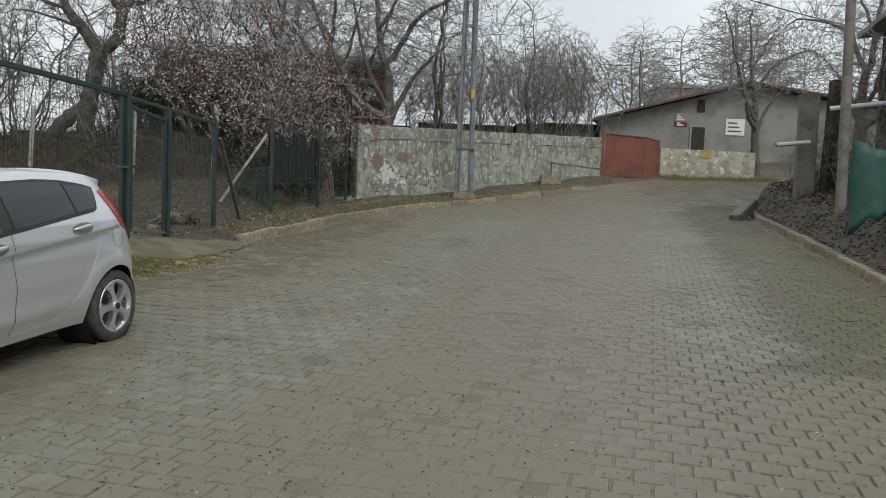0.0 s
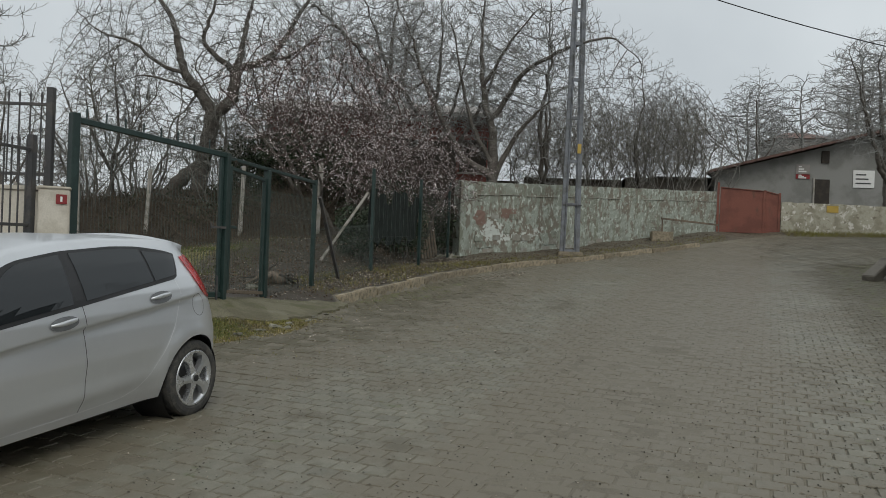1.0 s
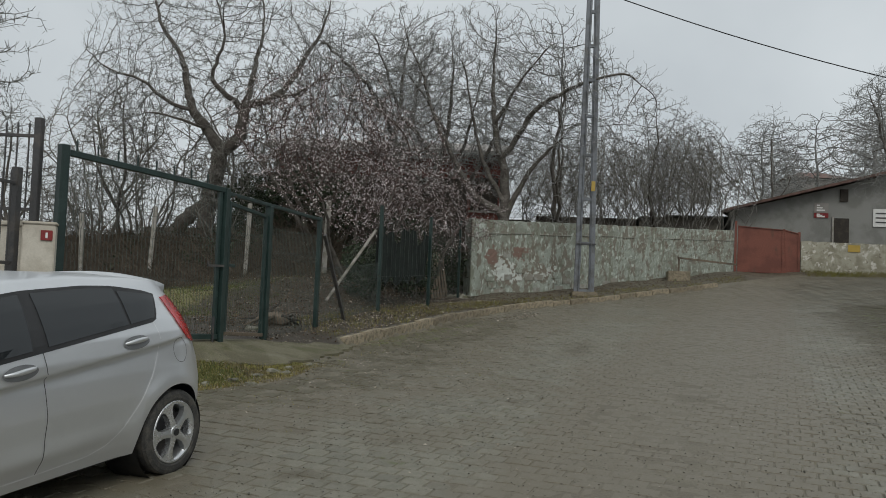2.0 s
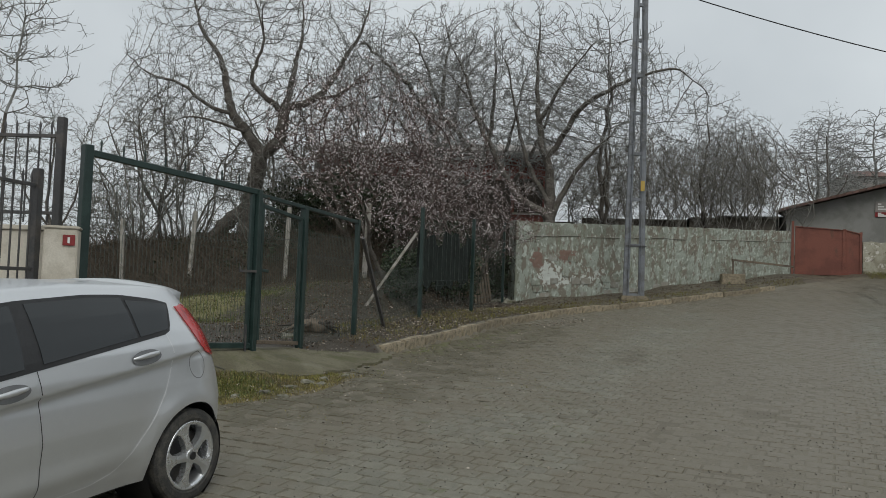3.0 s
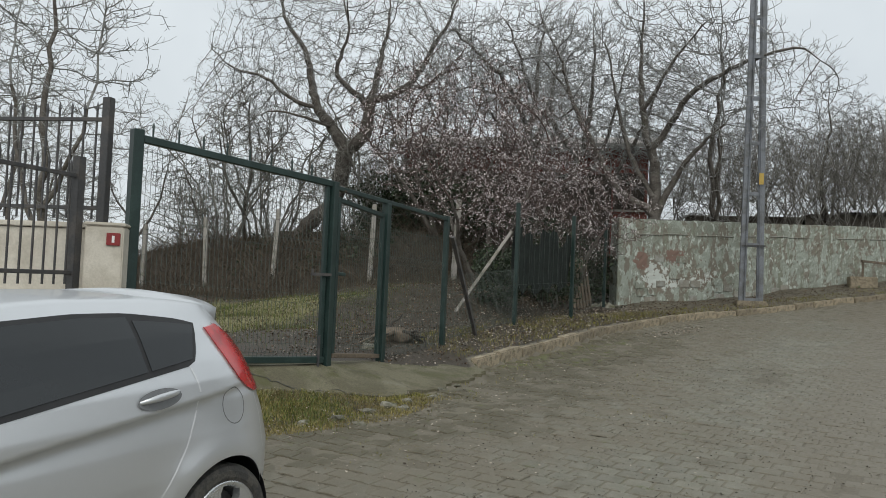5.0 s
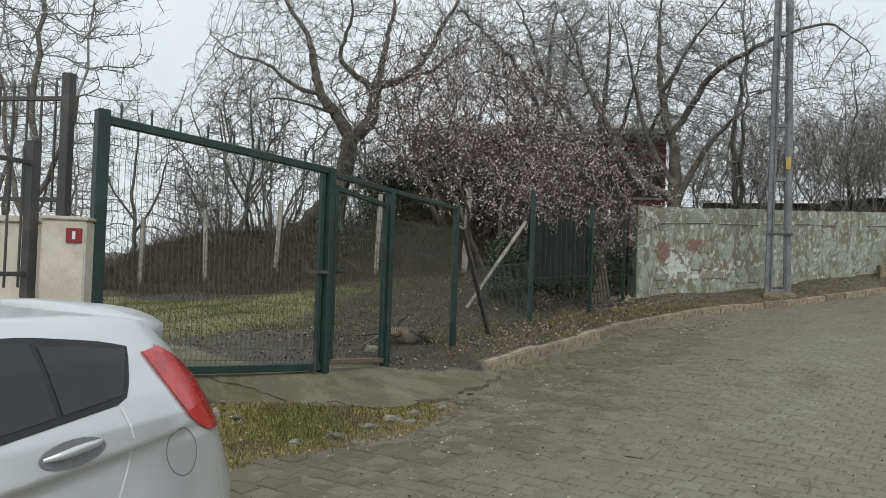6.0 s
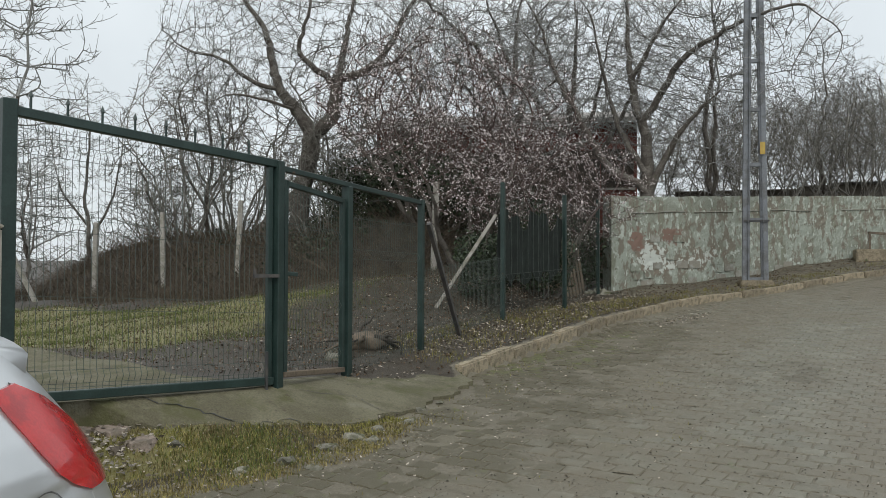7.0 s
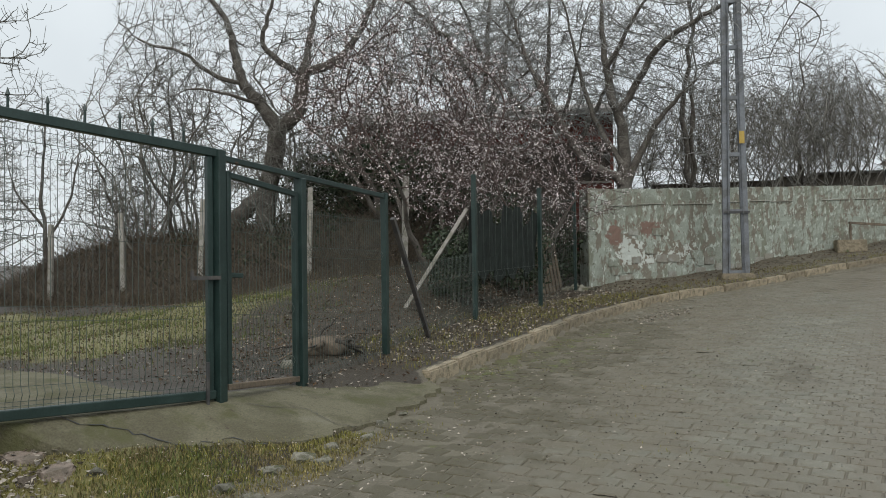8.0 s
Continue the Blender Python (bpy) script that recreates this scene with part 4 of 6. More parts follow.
def car_half(u, z):
    b = lin(z, [0.18, 0.3, 0.45, 0.62, 0.78, 0.92, 1.03, 1.12, 1.25, 1.36, 1.44], [0.745, 0.790, 0.828, 0.856, 0.860, 0.850, 0.822, 0.785, 0.715, 0.640, 0.565])
    crease = 0.965 + 0.09 * u
    if z < crease:
        b -= 0.050 * math.exp(-((crease - z) / 0.20)) * (1 - math.exp(-((crease - z) / 0.014))) * (1 - math.exp(-((u - 0.35) / 0.35) ** 2))
    # ridge low on the doors
    if -2.1 < u < -0.3:
        b += 0.016 * math.exp(-((z - 0.42 - 0.03 * u) / 0.06) ** 2) * math.sin(math.pi * (u + 2.1) / 1.8)
    # flared rear arch
    rr = math.hypot(u, z - 0.305)
    b += 0.028 * math.exp(-((rr - 0.36) / 0.10) ** 2)
    if u > CAR_U0:
        q = min(max((u - CAR_U0) / (car_rear(z) - CAR_U0), 0), 1)
        b *= (1 - q ** 4.0) ** (1 / 2.6)
    if u < CAR_UF0:
        q = min(max((u - CAR_UF0) / (car_front(z) - CAR_UF0), 0), 1)
        b *= (1 - q ** 4.0) ** (1 / 2.6)
    return b


def car_roof_edge(u):
    return lin(u, [-3.3, -2.9, -2.4, -2.0, -1.6, -1.2, -0.7, -0.2, 0.05, 0.2, 0.6], [0.72, 0.88, 1.02, 1.22, 1.36, 1.405, 1.42, 1.40, 1.375, 1.35, 1.28])


def car_sill(u):
    for c in (0.0, -2.49):
        d = abs(u - c)
        if d < 0.345:
            return 0.305 + math.sqrt(0.345 ** 2 - d * d)
    return lin(u, [-3.3, -2.9, -2.1, -0.4, 0.36, 0.75], [0.24, 0.22, 0.20, 0.22, 0.26, 0.30])


def car_u(s, z):
    if s >= 0:
        return CAR_U0 + (car_rear(z) - CAR_U0) * s
    if s >= -1:
        return CAR_U0 + (CAR_UF0 - CAR_U0) * (-s)
    return CAR_UF0 + (car_front(z) - CAR_UF0) * (-1 - s)


slope = math.degrees(math.atan2(float(road_z(-3.5, 6.6) - road_z(-3.5, 4.1)), 2.49))
car = thing("parked_car", pose(-3.54, 6.977, float(road_z(-3.0, 6.9)) - 0.012, slope, 0, -12), "silver five-door hatchback parked with tinted rear windows", "car")
S_ = sorted(set([round(v, 4) for v in np.concatenate([np.linspace(-2, -1, 22), np.linspace(-1, 0, 60), 1 - (1 - np.linspace(0, 1, 44)) ** 1.7])]))
NW = 88
bm = bmesh.new()
cols_r, cols_l = [], []
for s in S_:
    cr, cl = [], []
    for j in range(NW + 1):
        w = j / NW
        u = car_u(s, 0.6)
        for _ in range(4):
            z = car_sill(u) + (0.72 - car_sill(u)) * w / 0.35 if w < 0.35 else 0.72 + (car_roof_edge(u) - 0.72) * (w - 0.35) / 0.65
            u = car_u(s, z)
        h = car_half(u, z)
        cr.append(bm.verts.new((h, u, z)))
        cl.append(bm.verts.new((-h, u, z)))
    cols_r.append(cr)
    cols_l.append(cl)
for i in range(len(S_) - 1):
    for j in range(NW):
        bm.faces.new((cols_r[i][j], cols_r[i + 1][j], cols_r[i + 1][j + 1], cols_r[i][j + 1]))
        bm.faces.new((cols_l[i + 1][j], cols_l[i][j], cols_l[i][j + 1], cols_l[i + 1][j + 1]))
NR = 12
prev = None
for i in range(len(S_)):
    a, b = cols_r[i][NW].co.copy(), cols_l[i][NW].co.copy()
    row = [cols_r[i][NW]]
    for k in range(1, NR):
        f = k / NR
        p = a.lerp(b, f)
        row.append(bm.verts.new((p.x, p.y, p.z + 0.026 * (1 - (2 * f - 1) ** 2) ** 0.75 * min(1, abs(a.x) / 0.5))))
    row.append(cols_l[i][NW])
    if prev:
        for k in range(NR):
            bm.faces.new((prev[k], row[k], row[k + 1], prev[k + 1]))
    prev = row
bmesh.ops.remove_doubles(bm, verts=bm.verts, dist=0.0005)
bmesh.ops.recalc_face_normals(bm, faces=bm.faces)
car_body = part("body", bm, M_silver, car, "silver metallic painted body shell", smooth=True)


def on_car(u, z, out=0.0, side=1):
    e = 0.01
    h = car_half(u, z)
    hu = (car_half(u + e, z) - car_half(u - e, z)) / (2 * e)
    hz = (car_half(u, z + e) - car_half(u, z - e)) / (2 * e)
    n = Vector((1, -max(min(hu, 4), -4), -max(min(hz, 4), -4))).normalized()
    p = Vector((h, u, z)) + n * out
    return Vector((p.x * side, p.y, p.z))


def spread(pts, n):
    pts = [Vector((a, b, 0)) for a, b in pts]
    d = [0.0]
    for a, b in zip(pts, pts[1:]):
        d.append(d[-1] + (b - a).length)
    out = []
    for k in range(n + 1):
        s = d[-1] * k / n
        out.append((float(np.interp(s, d, [p.x for p in pts])), float(np.interp(s, d, [p.y for p in pts]))))
    return out


def car_patch(name, left, right, mat, out, parent, n=18, m=12, label="", deep=0.012, side=1):
    """A panel between two edges drawn in the side view, lying on the body's skin."""
    L, R = spread(left, n), spread(right, n)
    bm = bmesh.new()
    g = []
    for (ua, za_), (ub, zb4) in zip(L, R):
        g.append([bm.verts.new(on_car(ua + (ub - ua) * k / m, za_ + (zb4 - za_) * k / m, out, side)) for k in range(m + 1)])
    for i in range(n):
        for k in range(m):
            bm.faces.new((g[i][k], g[i][k + 1], g[i + 1][k + 1], g[i + 1][k]))
    rim = [v for v in g[0]] + [g[i][m] for i in range(1, n + 1)] + [g[n][k] for k in range(m - 1, -1, -1)] + [g[i][0] for i in range(n - 1, 0, -1)]
    low = [bm.verts.new(v.co - Vector((deep * side, 0, 0))) for v in rim]
    for k in range(len(rim)):
        bm.faces.new((rim[k], rim[(k + 1) % len(rim)], low[(k + 1) % len(rim)], low[k]))
    bmesh.ops.recalc_face_normals(bm, faces=bm.faces)
    return part(name, bm, mat, parent, label, smooth=False)


def car_line(name, pts, width, mat, parent, out=0.0015, n=40, side=1):
    P = spread(pts, n)
    bm = bmesh.new()
    vs = []
    for k, (u, z) in enumerate(P):
        a, b = P[max(k - 1, 0)], P[min(k + 1, n)]
        d = Vector((b[0] - a[0], b[1] - a[1])).normalized()
        q = Vector((-d.y, d.x)) * width / 2
        vs.append((bm.verts.new(on_car(u + q.x, z + q.y, out, side)), bm.verts.new(on_car(u - q.x, z - q.y, out, side))))
    for a, b in zip(vs, vs[1:]):
        bm.faces.new((a[0], b[0], b[1], a[1]))
    return part(name, bm, mat, parent)


def belt(u):
    return 1.122 + 0.108 * (u + 0.21)


def glass_top(u):
    return car_roof_edge(u) - 0.070 - 0.10 * max(0, u + 0.45)


for side in (1, -1):
    us = np.linspace(-2.30, -0.16, 24)
    car_patch("window_trim", [(u, belt(u) - 0.020) for u in us] + [(-0.12, 1.17)], [(u, max(belt(u) + 0.004, min(glass_top(u) + 0.020, belt(-2.3) + 0.60 * (u + 2.36)))) for u in us] + [(-0.07, 1.292)], M_black, 0.003, car_body, n=40, m=8, label="black window surround", side=side)
    for nm, ua, ub in (("front_door_glass", -2.18, -1.25), ("rear_door_glass", -1.13, -0.435), ("quarter_glass", -0.412, -0.165)):
        us = np.linspace(ua, ub, 12)
        f_ = [(u - ua) / (ub - ua) for u in us]
        lean_ = {"front_door_glass": 0.03, "rear_door_glass": -0.015, "quarter_glass": 0.075}[nm]
        top_l = [(u + (lean_ * f if nm != "quarter_glass" else -0.012 + 0.087 * f), max(belt(u) + 0.012, min(glass_top(u + lean_), belt(-2.3) + 0.60 * (u + 2.28)))) for u, f in zip(us, f_)]
        car_patch(nm, [(u, belt(u) + 0.006) for u in us], top_l, M_glass, 0.007, car_body, n=14, m=8, label="dark tinted window glass", side=side)
    lamp = car_patch("tail_lamp", [(-0.01, 1.262), (0.03, 1.18), (0.085, 1.08), (0.135, 1.005), (0.20, 0.955), (0.26, 0.925)], [(0.095, 1.272), (0.205, 1.212), (0.315, 1.115), (0.39, 1.025), (0.43, 0.965), (0.425, 0.915)], M_lamp, 0.009, car_body, n=24, m=10, label="tall red tail lamp lens", side=side, deep=0.03)
    car_line("door_gap_line", [(-1.175, belt(-1.175) - 0.02), (-1.155, 0.85), (-1.14, 0.6), (-1.15, 0.36), (-1.17, 0.28)], 0.0055, M_gap, car_body, side=side)
    # rear door and bumper gaps are drawn pale, as a painted highlight
    car_line("door_gap_line", [(-0.19, 1.11), (-0.155, 1.0), (-0.17, 0.89), (-0.25, 0.74), (-0.38, 0.56), (-0.50, 0.42), (-0.62, 0.335), (-0.78, 0.295), (-1.2, 0.275), (-2.3, 0.25)], 0.0075, M_edge_glint, car_body, side=side, n=60)
    car_line("bumper_gap_glint", [(0.27, 0.915), (0.30, 0.82), (0.315, 0.72), (0.315, 0.63)], 0.006, M_edge_glint, car_body, side=side)
    car_line("hatch_gap", [(0.08, 1.28), (0.20, 1.20), (0.30, 1.10)], 0.006, M_gap, car_body, side=side)
    for nm, uc, zc, w_ in (("door_handle", -0.40, 0.985, 0.245), ("door_handle", -1.35, 0.905, 0.245)):
        # flat oval on the skin, its grey stands for the handle cup's shade
        bm = bmesh.new()
        ring = []
        c = bm.verts.new(on_car(uc, zc, 0.006, side))
        for k in range(20):
            a = 2 * math.pi * k / 20
            ring.append(bm.verts.new(on_car(uc + 0.5 * w_ * math.cos(a), zc + 0.044 * math.sin(a) + 0.05 * 0.5 * w_ * math.cos(a), 0.007, side)))
        for k in range(20):
            bm.faces.new((c, ring[k], ring[(k + 1) % 20]))
        bmesh.ops.recalc_face_normals(bm, faces=bm.faces)
        part("handle_recess_shade", bm, M_gap_recess_shade, car_body)
        bm = bmesh.new()
        rows2 = []
        for k in range(13):
            f = -1 + 2 * k / 12
            u, z = uc + 0.112 * f, zc + 0.008 + 0.010 * f
            rad = 0.017 * (1 - 0.55 * f * f)
            cc = on_car(u, z, 0.030 * (1 - f ** 4) + 0.004, side)
            rows2.append([bm.verts.new(cc + Vector((0.6 * rad * math.cos(b), 0, rad * math.sin(b)))) for b in np.linspace(0, 2 * math.pi, 9)[:-1]])
        for a, b in zip(rows2, rows2[1:]):
            for k in range(8):
                bm.faces.new((a[k], a[(k + 1) % 8], b[(k + 1) % 8], b[k]))
        bmesh.ops.recalc_face_normals(bm, faces=bm.faces)
        part(nm, bm, M_silver, car_body, smooth=True)
flap_pts = [(0.075 + 0.078 * math.cos(a), 0.885 + 0.088 * math.sin(a)) for a in np.linspace(0, 2 * math.pi, 30)]
car_line("fuel_flap_gap", flap_pts, 0.005, M_gap_recess_shade, car_body, n=48)
# roof spoiler
bm = bmesh.new()
sp = []
for k in range(17):
    f = -1 + 2 * k / 16
    edge = abs(f) ** 3
    zt = 1.440 - 0.030 * f * f
    sp.append([bm.verts.new(v) for v in ((0.50 * f, -0.20, zt - 0.010 - 0.012 * edge), (0.535 * f, 0.08, zt - 0.010 - 0.020 * edge), (0.545 * f, 0.285 - 0.07 * edge, zt - 0.040 - 0.025 * edge), (0.545 * f, 0.262 - 0.07 * edge, zt - 0.165 - 0.030 * edge), (0.53 * f, 0.12, zt - 0.20))])
for a, b in zip(sp, sp[1:]):
    for k in range(5):
        bm.faces.new((a[k], a[(k + 1) % 5], b[(k + 1) % 5], b[k]))
bm.faces.new(sp[0])
bm.faces.new(sp[-1][::-1])
bmesh.ops.recalc_face_normals(bm, faces=bm.faces)
part("roof_spoiler", bm, M_silver, car, smooth=True)
part("underbody", boxed(-0.70, -3.0, 0.17, 0.70, 0.45, 0.50, 0.05), M_black, car, "black underbody")
for side in (1, -1):
    for yc in (0.0, -2.49):
        bm = bmesh.new()
        lathe(bm, [(0.50 * side, 0.36), (0.80 * side, 0.352)], 32)
        bmesh.ops.translate(bm, vec=(0, yc, 0.305), verts=bm.verts)
        part("arch_liner", bm, M_black, car, smooth=True)
        wheel = new("wheel")
        wheel.parent = car
        wheel.matrix_local = Matrix.Translation((side * 0.845, yc, 0.302)) @ Matrix.Rotation(0 if side > 0 else math.pi, 4, "Z") @ Matrix.Rotation(0.35, 4, "X")
        bm = lathe(bmesh.new(), [(-0.19, 0.20), (-0.19, 0.285), (-0.175, 0.300), (-0.03, 0.303), (-0.008, 0.294), (0.002, 0.27), (0.003, 0.24), (-0.006, 0.222), (-0.012, 0.215)], 48)
        part("tyre", bm, M_rubber, wheel, "dusty black tyre", smooth=False)
        bm = lathe(bmesh.new(), [(-0.012, 0.221), (-0.002, 0.224), (0.001, 0.214), (-0.008, 0.198), (-0.04, 0.190), (-0.17, 0.185)], 48)
        part("rim", bm, M_alloy, wheel, "silver alloy rim", smooth=True)
        bm = bmesh.new()
        bmesh.ops.create_cone(bm, cap_ends=True, segments=32, radius1=0.17, radius2=0.17, depth=0.02, matrix=Matrix.Translation((-0.10, 0, 0)) @ Matrix.Rotation(math.pi / 2, 4, "Y"))
        part("brake_disc", bm, M_iron, wheel)
        for k in range(5):
            bm = bmesh.new()
            # a spoke that splits towards the rim
            prof_ = [(0.035, 0.034, 0.000), (0.08, 0.026, -0.002), (0.125, 0.025, -0.006), (0.165, 0.038, -0.009), (0.185, 0.060, -0.010), (0.205, 0.095, -0.010)]
            top = [(bm.verts.new((dx + 0.004, -w_, r)), bm.verts.new((dx + 0.010, 0, r)), bm.verts.new((dx + 0.004, w_, r)), bm.verts.new((dx - 0.04, w_, r)), bm.verts.new((dx - 0.04, -w_, r))) for r, w_, dx in prof_]
            for a, b in zip(top, top[1:]):
                for q in range(5):
                    bm.faces.new((a[q], a[(q + 1) % 5], b[(q + 1) % 5], b[q]))
            bm.faces.new(top[0][::-1])
            bm.faces.new(top[-1])
            bmesh.ops.recalc_face_normals(bm, faces=bm.faces)
            bmesh.ops.rotate(bm, verts=bm.verts, cent=(0, 0, 0), matrix=Matrix.Rotation(2 * math.pi * k / 5, 3, "X"))
            part("spoke", bm, M_alloy, wheel)
        bm = bmesh.new()
        bmesh.ops.create_cone(bm, cap_ends=True, segments=24, radius1=0.05, radius2=0.045, depth=0.05, matrix=Matrix.Translation((-0.01, 0, 0)) @ Matrix.Rotation(math.pi / 2, 4, "Y"))
        part("hub", bm, M_alloy, wheel, smooth=False)
        bm = bmesh.new()
        bmesh.ops.create_cone(bm, cap_ends=True, segments=24, radius1=0.026, radius2=0.026, depth=0.01, matrix=Matrix.Translation((0.017, 0, 0)) @ Matrix.Rotation(math.pi / 2, 4, "Y"))
        part("hub_cap", bm, M_black, wheel, "dark hub badge disc")


# ---- bare trees ----
def limb(pts, r0, r1, n, seed):
    """A rounded crooked limb through a few turning points."""
    rnd = random.Random(seed)
    P = [Vector(p) for p in pts]
    P = [P[0] * 2 - P[1]] + P + [P[-1] * 2 - P[-2]]
    out = []
    for k in range(1, len(P) - 2):
        for q in range(n):
            f = q / n
            a, b, c, d = P[k - 1], P[k], P[k + 1], P[k + 2]
            v = 0.5 * (2 * b + (c - a) * f + (2 * a - 5 * b + 4 * c - d) * f * f + (3 * b - a - 3 * c + d) * f ** 3)
            out.append(v + Vector((rnd.gauss(0, 0.018), rnd.gauss(0, 0.03), rnd.gauss(0, 0.012))))
    out.append(P[-2])
    m = len(out) - 1
    return [(out[i], r0 + (r1 - r0) * i / m) for i in range(m + 1)]


def colonise(seed, limbs_given, pulls, step=0.17, reach=1.3, kill=0.30, tip=0.0045, rounds=90, rise=0.10, fork=2.6, wobble=0.16):
    """Boughs grown from given limbs towards points that pull them, so that they share the crown's room.
    Returns nodes, their parents and radii."""
    rng = np.random.default_rng(seed)
    nodes, par, given = [], [], []
    for pts in limbs_given:
        for k, (p, r) in enumerate(pts):
            if k == 0 and nodes:
                d = np.linalg.norm(np.array(nodes) - np.array(p), axis=1)
                up_ = int(d.argmin())
                if d[up_] > 0.6:
                    up_ = -1
            else:
                up_ = len(nodes) - 1 if k else -1
            nodes.append(tuple(p))
            par.append(up_)
            given.append(r)
    A = np.asarray(pulls, float)
    N = np.array(nodes, float)
    D = np.linalg.norm(A[:, None, :] - N[None], axis=2)
    near_i, near_d = D.argmin(1), D.min(1)
    kids = np.bincount(np.array([q for q in par if q >= 0]), minlength=len(N)).tolist()
    for _ in range(rounds):
        live = (near_d < reach) & (near_d > kill)
        if not live.any():
            break
        i_, v_ = near_i[live], A[live] - N[near_i[live]]
        v_ /= np.linalg.norm(v_, axis=1, keepdims=True) + 1e-9
        S = np.zeros((len(N), 3))
        np.add.at(S, i_, v_)
        grown = [k for k in np.unique(i_) if kids[k] < 3]
        if not grown:
            break
        new_p = []
        for k in grown:
            d = S[k] / (np.linalg.norm(S[k]) + 1e-9) + rng.normal(0, wobble, 3) + np.array([0, 0, rise])
            if par[k] >= 0 and kids[k] == 0:
                on = N[k] - N[par[k]]
                d = d + 0.9 * on / (np.linalg.norm(on) + 1e-9)
            d /= np.linalg.norm(d) + 1e-9
            new_p.append(N[k] + d * step * rng.uniform(0.8, 1.2))
            par.append(int(k))
            given.append(0.0)
            kids[k] += 1
            kids.append(0)
        new_p = np.array(new_p)
        base = len(N)
        N = np.vstack([N, new_p])
        D = np.linalg.norm(A[:, None, :] - new_p[None], axis=2)
        j, dj = D.argmin(1), D.min(1)
        closer = dj < near_d
        near_i = np.where(closer, j + base, near_i)
        near_d = np.where(closer, dj, near_d)
        keep = near_d > kill
        A, near_i, near_d = A[keep], near_i[keep], near_d[keep]
        if len(A) == 0:
            break
    n = len(N)
    acc = np.zeros(n)
    R = np.zeros(n)
    order = sorted(range(n), key=lambda k: -k)
    for k in order:
        R[k] = max(acc[k] ** (1 / fork) if acc[k] > 0 else tip, given[k], tip)
        if par[k] >= 0 and par[k] < k and given[k] == 0.0:
            acc[par[k]] += R[k] ** fork
    return N, np.array(par), R, np.array(given)


def boughs(seed, N, P, R, given, spurs=1.3, spur=0.22, tip=0.0038, thin=0.022, curl=0.5):
    """Segments of the grown tree, with short curling spurs on the thin wood."""
    rng = np.random.default_rng(seed + 5)
    k = np.where(P >= 0)[0]
    R0 = np.minimum(R[P[k]], np.maximum(R[k] * 1.25, R[k] + 0.004))
    stout = R > thin
    for q in range(len(N)):
        stout[q] = stout[q] and (P[q] < 0 or stout[P[q]])
    segs = [(Vector(N[P[q]]), Vector(N[q]), float(r0), float(R[q]), 1 if stout[q] else 2) for q, r0 in zip(k, R0)]
    for q in k:
        if R[q] > thin or given[q] > 0.03:
            continue
        axis = Vector(N[q] - N[P[q]]).normalized()
        for _ in range(int(rng.random() + spurs)):
            side = axis.orthogonal().normalized()
            side.rotate(Matrix.Rotation(rng.uniform(0, 6.28), 3, axis))
            d = (axis * rng.uniform(0.3, 0.9) + side * 0.9 + Vector((0, 0, 0.15))).normalized()
            p = Vector(N[P[q]]).lerp(Vector(N[q]), rng.random())
            ln = spur * rng.uniform(0.4, 1.3)
            r = min(float(R[q]) * 0.8, tip * 1.4)
            for i in range(2):
                e = p + d * ln * 0.5
                segs.append((p, e, r, max(r * 0.75, tip * 0.7), 3))
                p, r = e, max(r * 0.75, tip * 0.7)
                d = (d + Vector((rng.normal(0, 0.3), rng.normal(0, 0.3), curl * rng.uniform(0.2, 1.0)))).normalized()
    return segs


def cloud(seed, blobs):
    """Points filling ellipsoids: centre, half sizes, count."""
    rng = np.random.default_rng(seed)
    out = []
    for c, h, n in blobs:
        v = rng.normal(size=(n, 3))
        v /= np.linalg.norm(v, axis=1, keepdims=True)
        v *= rng.random((n, 1)) ** (1 / 2.4)
        out.append(np.array(c) + v * np.array(h))
    return np.vstack(out)


def tree_meshes(holder, segs, bark, twig):
    """One mesh for trunk and limbs, one for the crown of twigs."""
    big = []
    for a, b, ra, rb, lv in segs:
        if lv <= 1:
            # run a little into the next piece, so that bends stay closed
            d = (b - a).normalized()
            big.append((a - d * ra * 0.35, b + d * rb * 0.35, ra, rb, lv))
    small = [q for q in segs if q[4] > 1]
    V1, F1 = tube_arrays([q[0] for q in big], [q[1] for q in big], [q[2] for q in big], [q[3] for q in big], 7)
    fast_mesh("trunk", V1, F1, bark, holder, smooth=True)
    V2, F2 = tube_arrays([q[0] for q in small], [q[1] for q in small], [q[2] for q in small], [q[3] for q in small], 3)
    fast_mesh("crown", V2, F2, twig, holder)


def specks(points, size, seed, flat=False, per=1):
    """Small folded four-sided flakes, each turned its own way."""
    rng = np.random.default_rng(seed)
    P = np.repeat(np.asarray(points, float), per, axis=0)
    n = len(P)
    if per > 1:
        P = P + rng.normal(0, size * 1.3, P.shape)
    a = rng.normal(size=(n, 3))
    if flat:
        a[:, 2] *= 0.25
    a /= np.linalg.norm(a, axis=1, keepdims=True)
    b = np.cross(a, rng.normal(size=(n, 3)))
    if flat:
        b[:, 2] *= 0.3
    b /= np.linalg.norm(b, axis=1, keepdims=True)
    c = np.cross(a, b)
    s = size * rng.uniform(0.55, 1.2, (n, 1))
    V = np.stack([P - a * s, P + b * s * 0.7 + c * s * 0.25, P + a * s, P - b * s * 0.7 + c * s * 0.25], 1).reshape(-1, 3)
    F = np.arange(4 * n).reshape(n, 4)
    return V, F


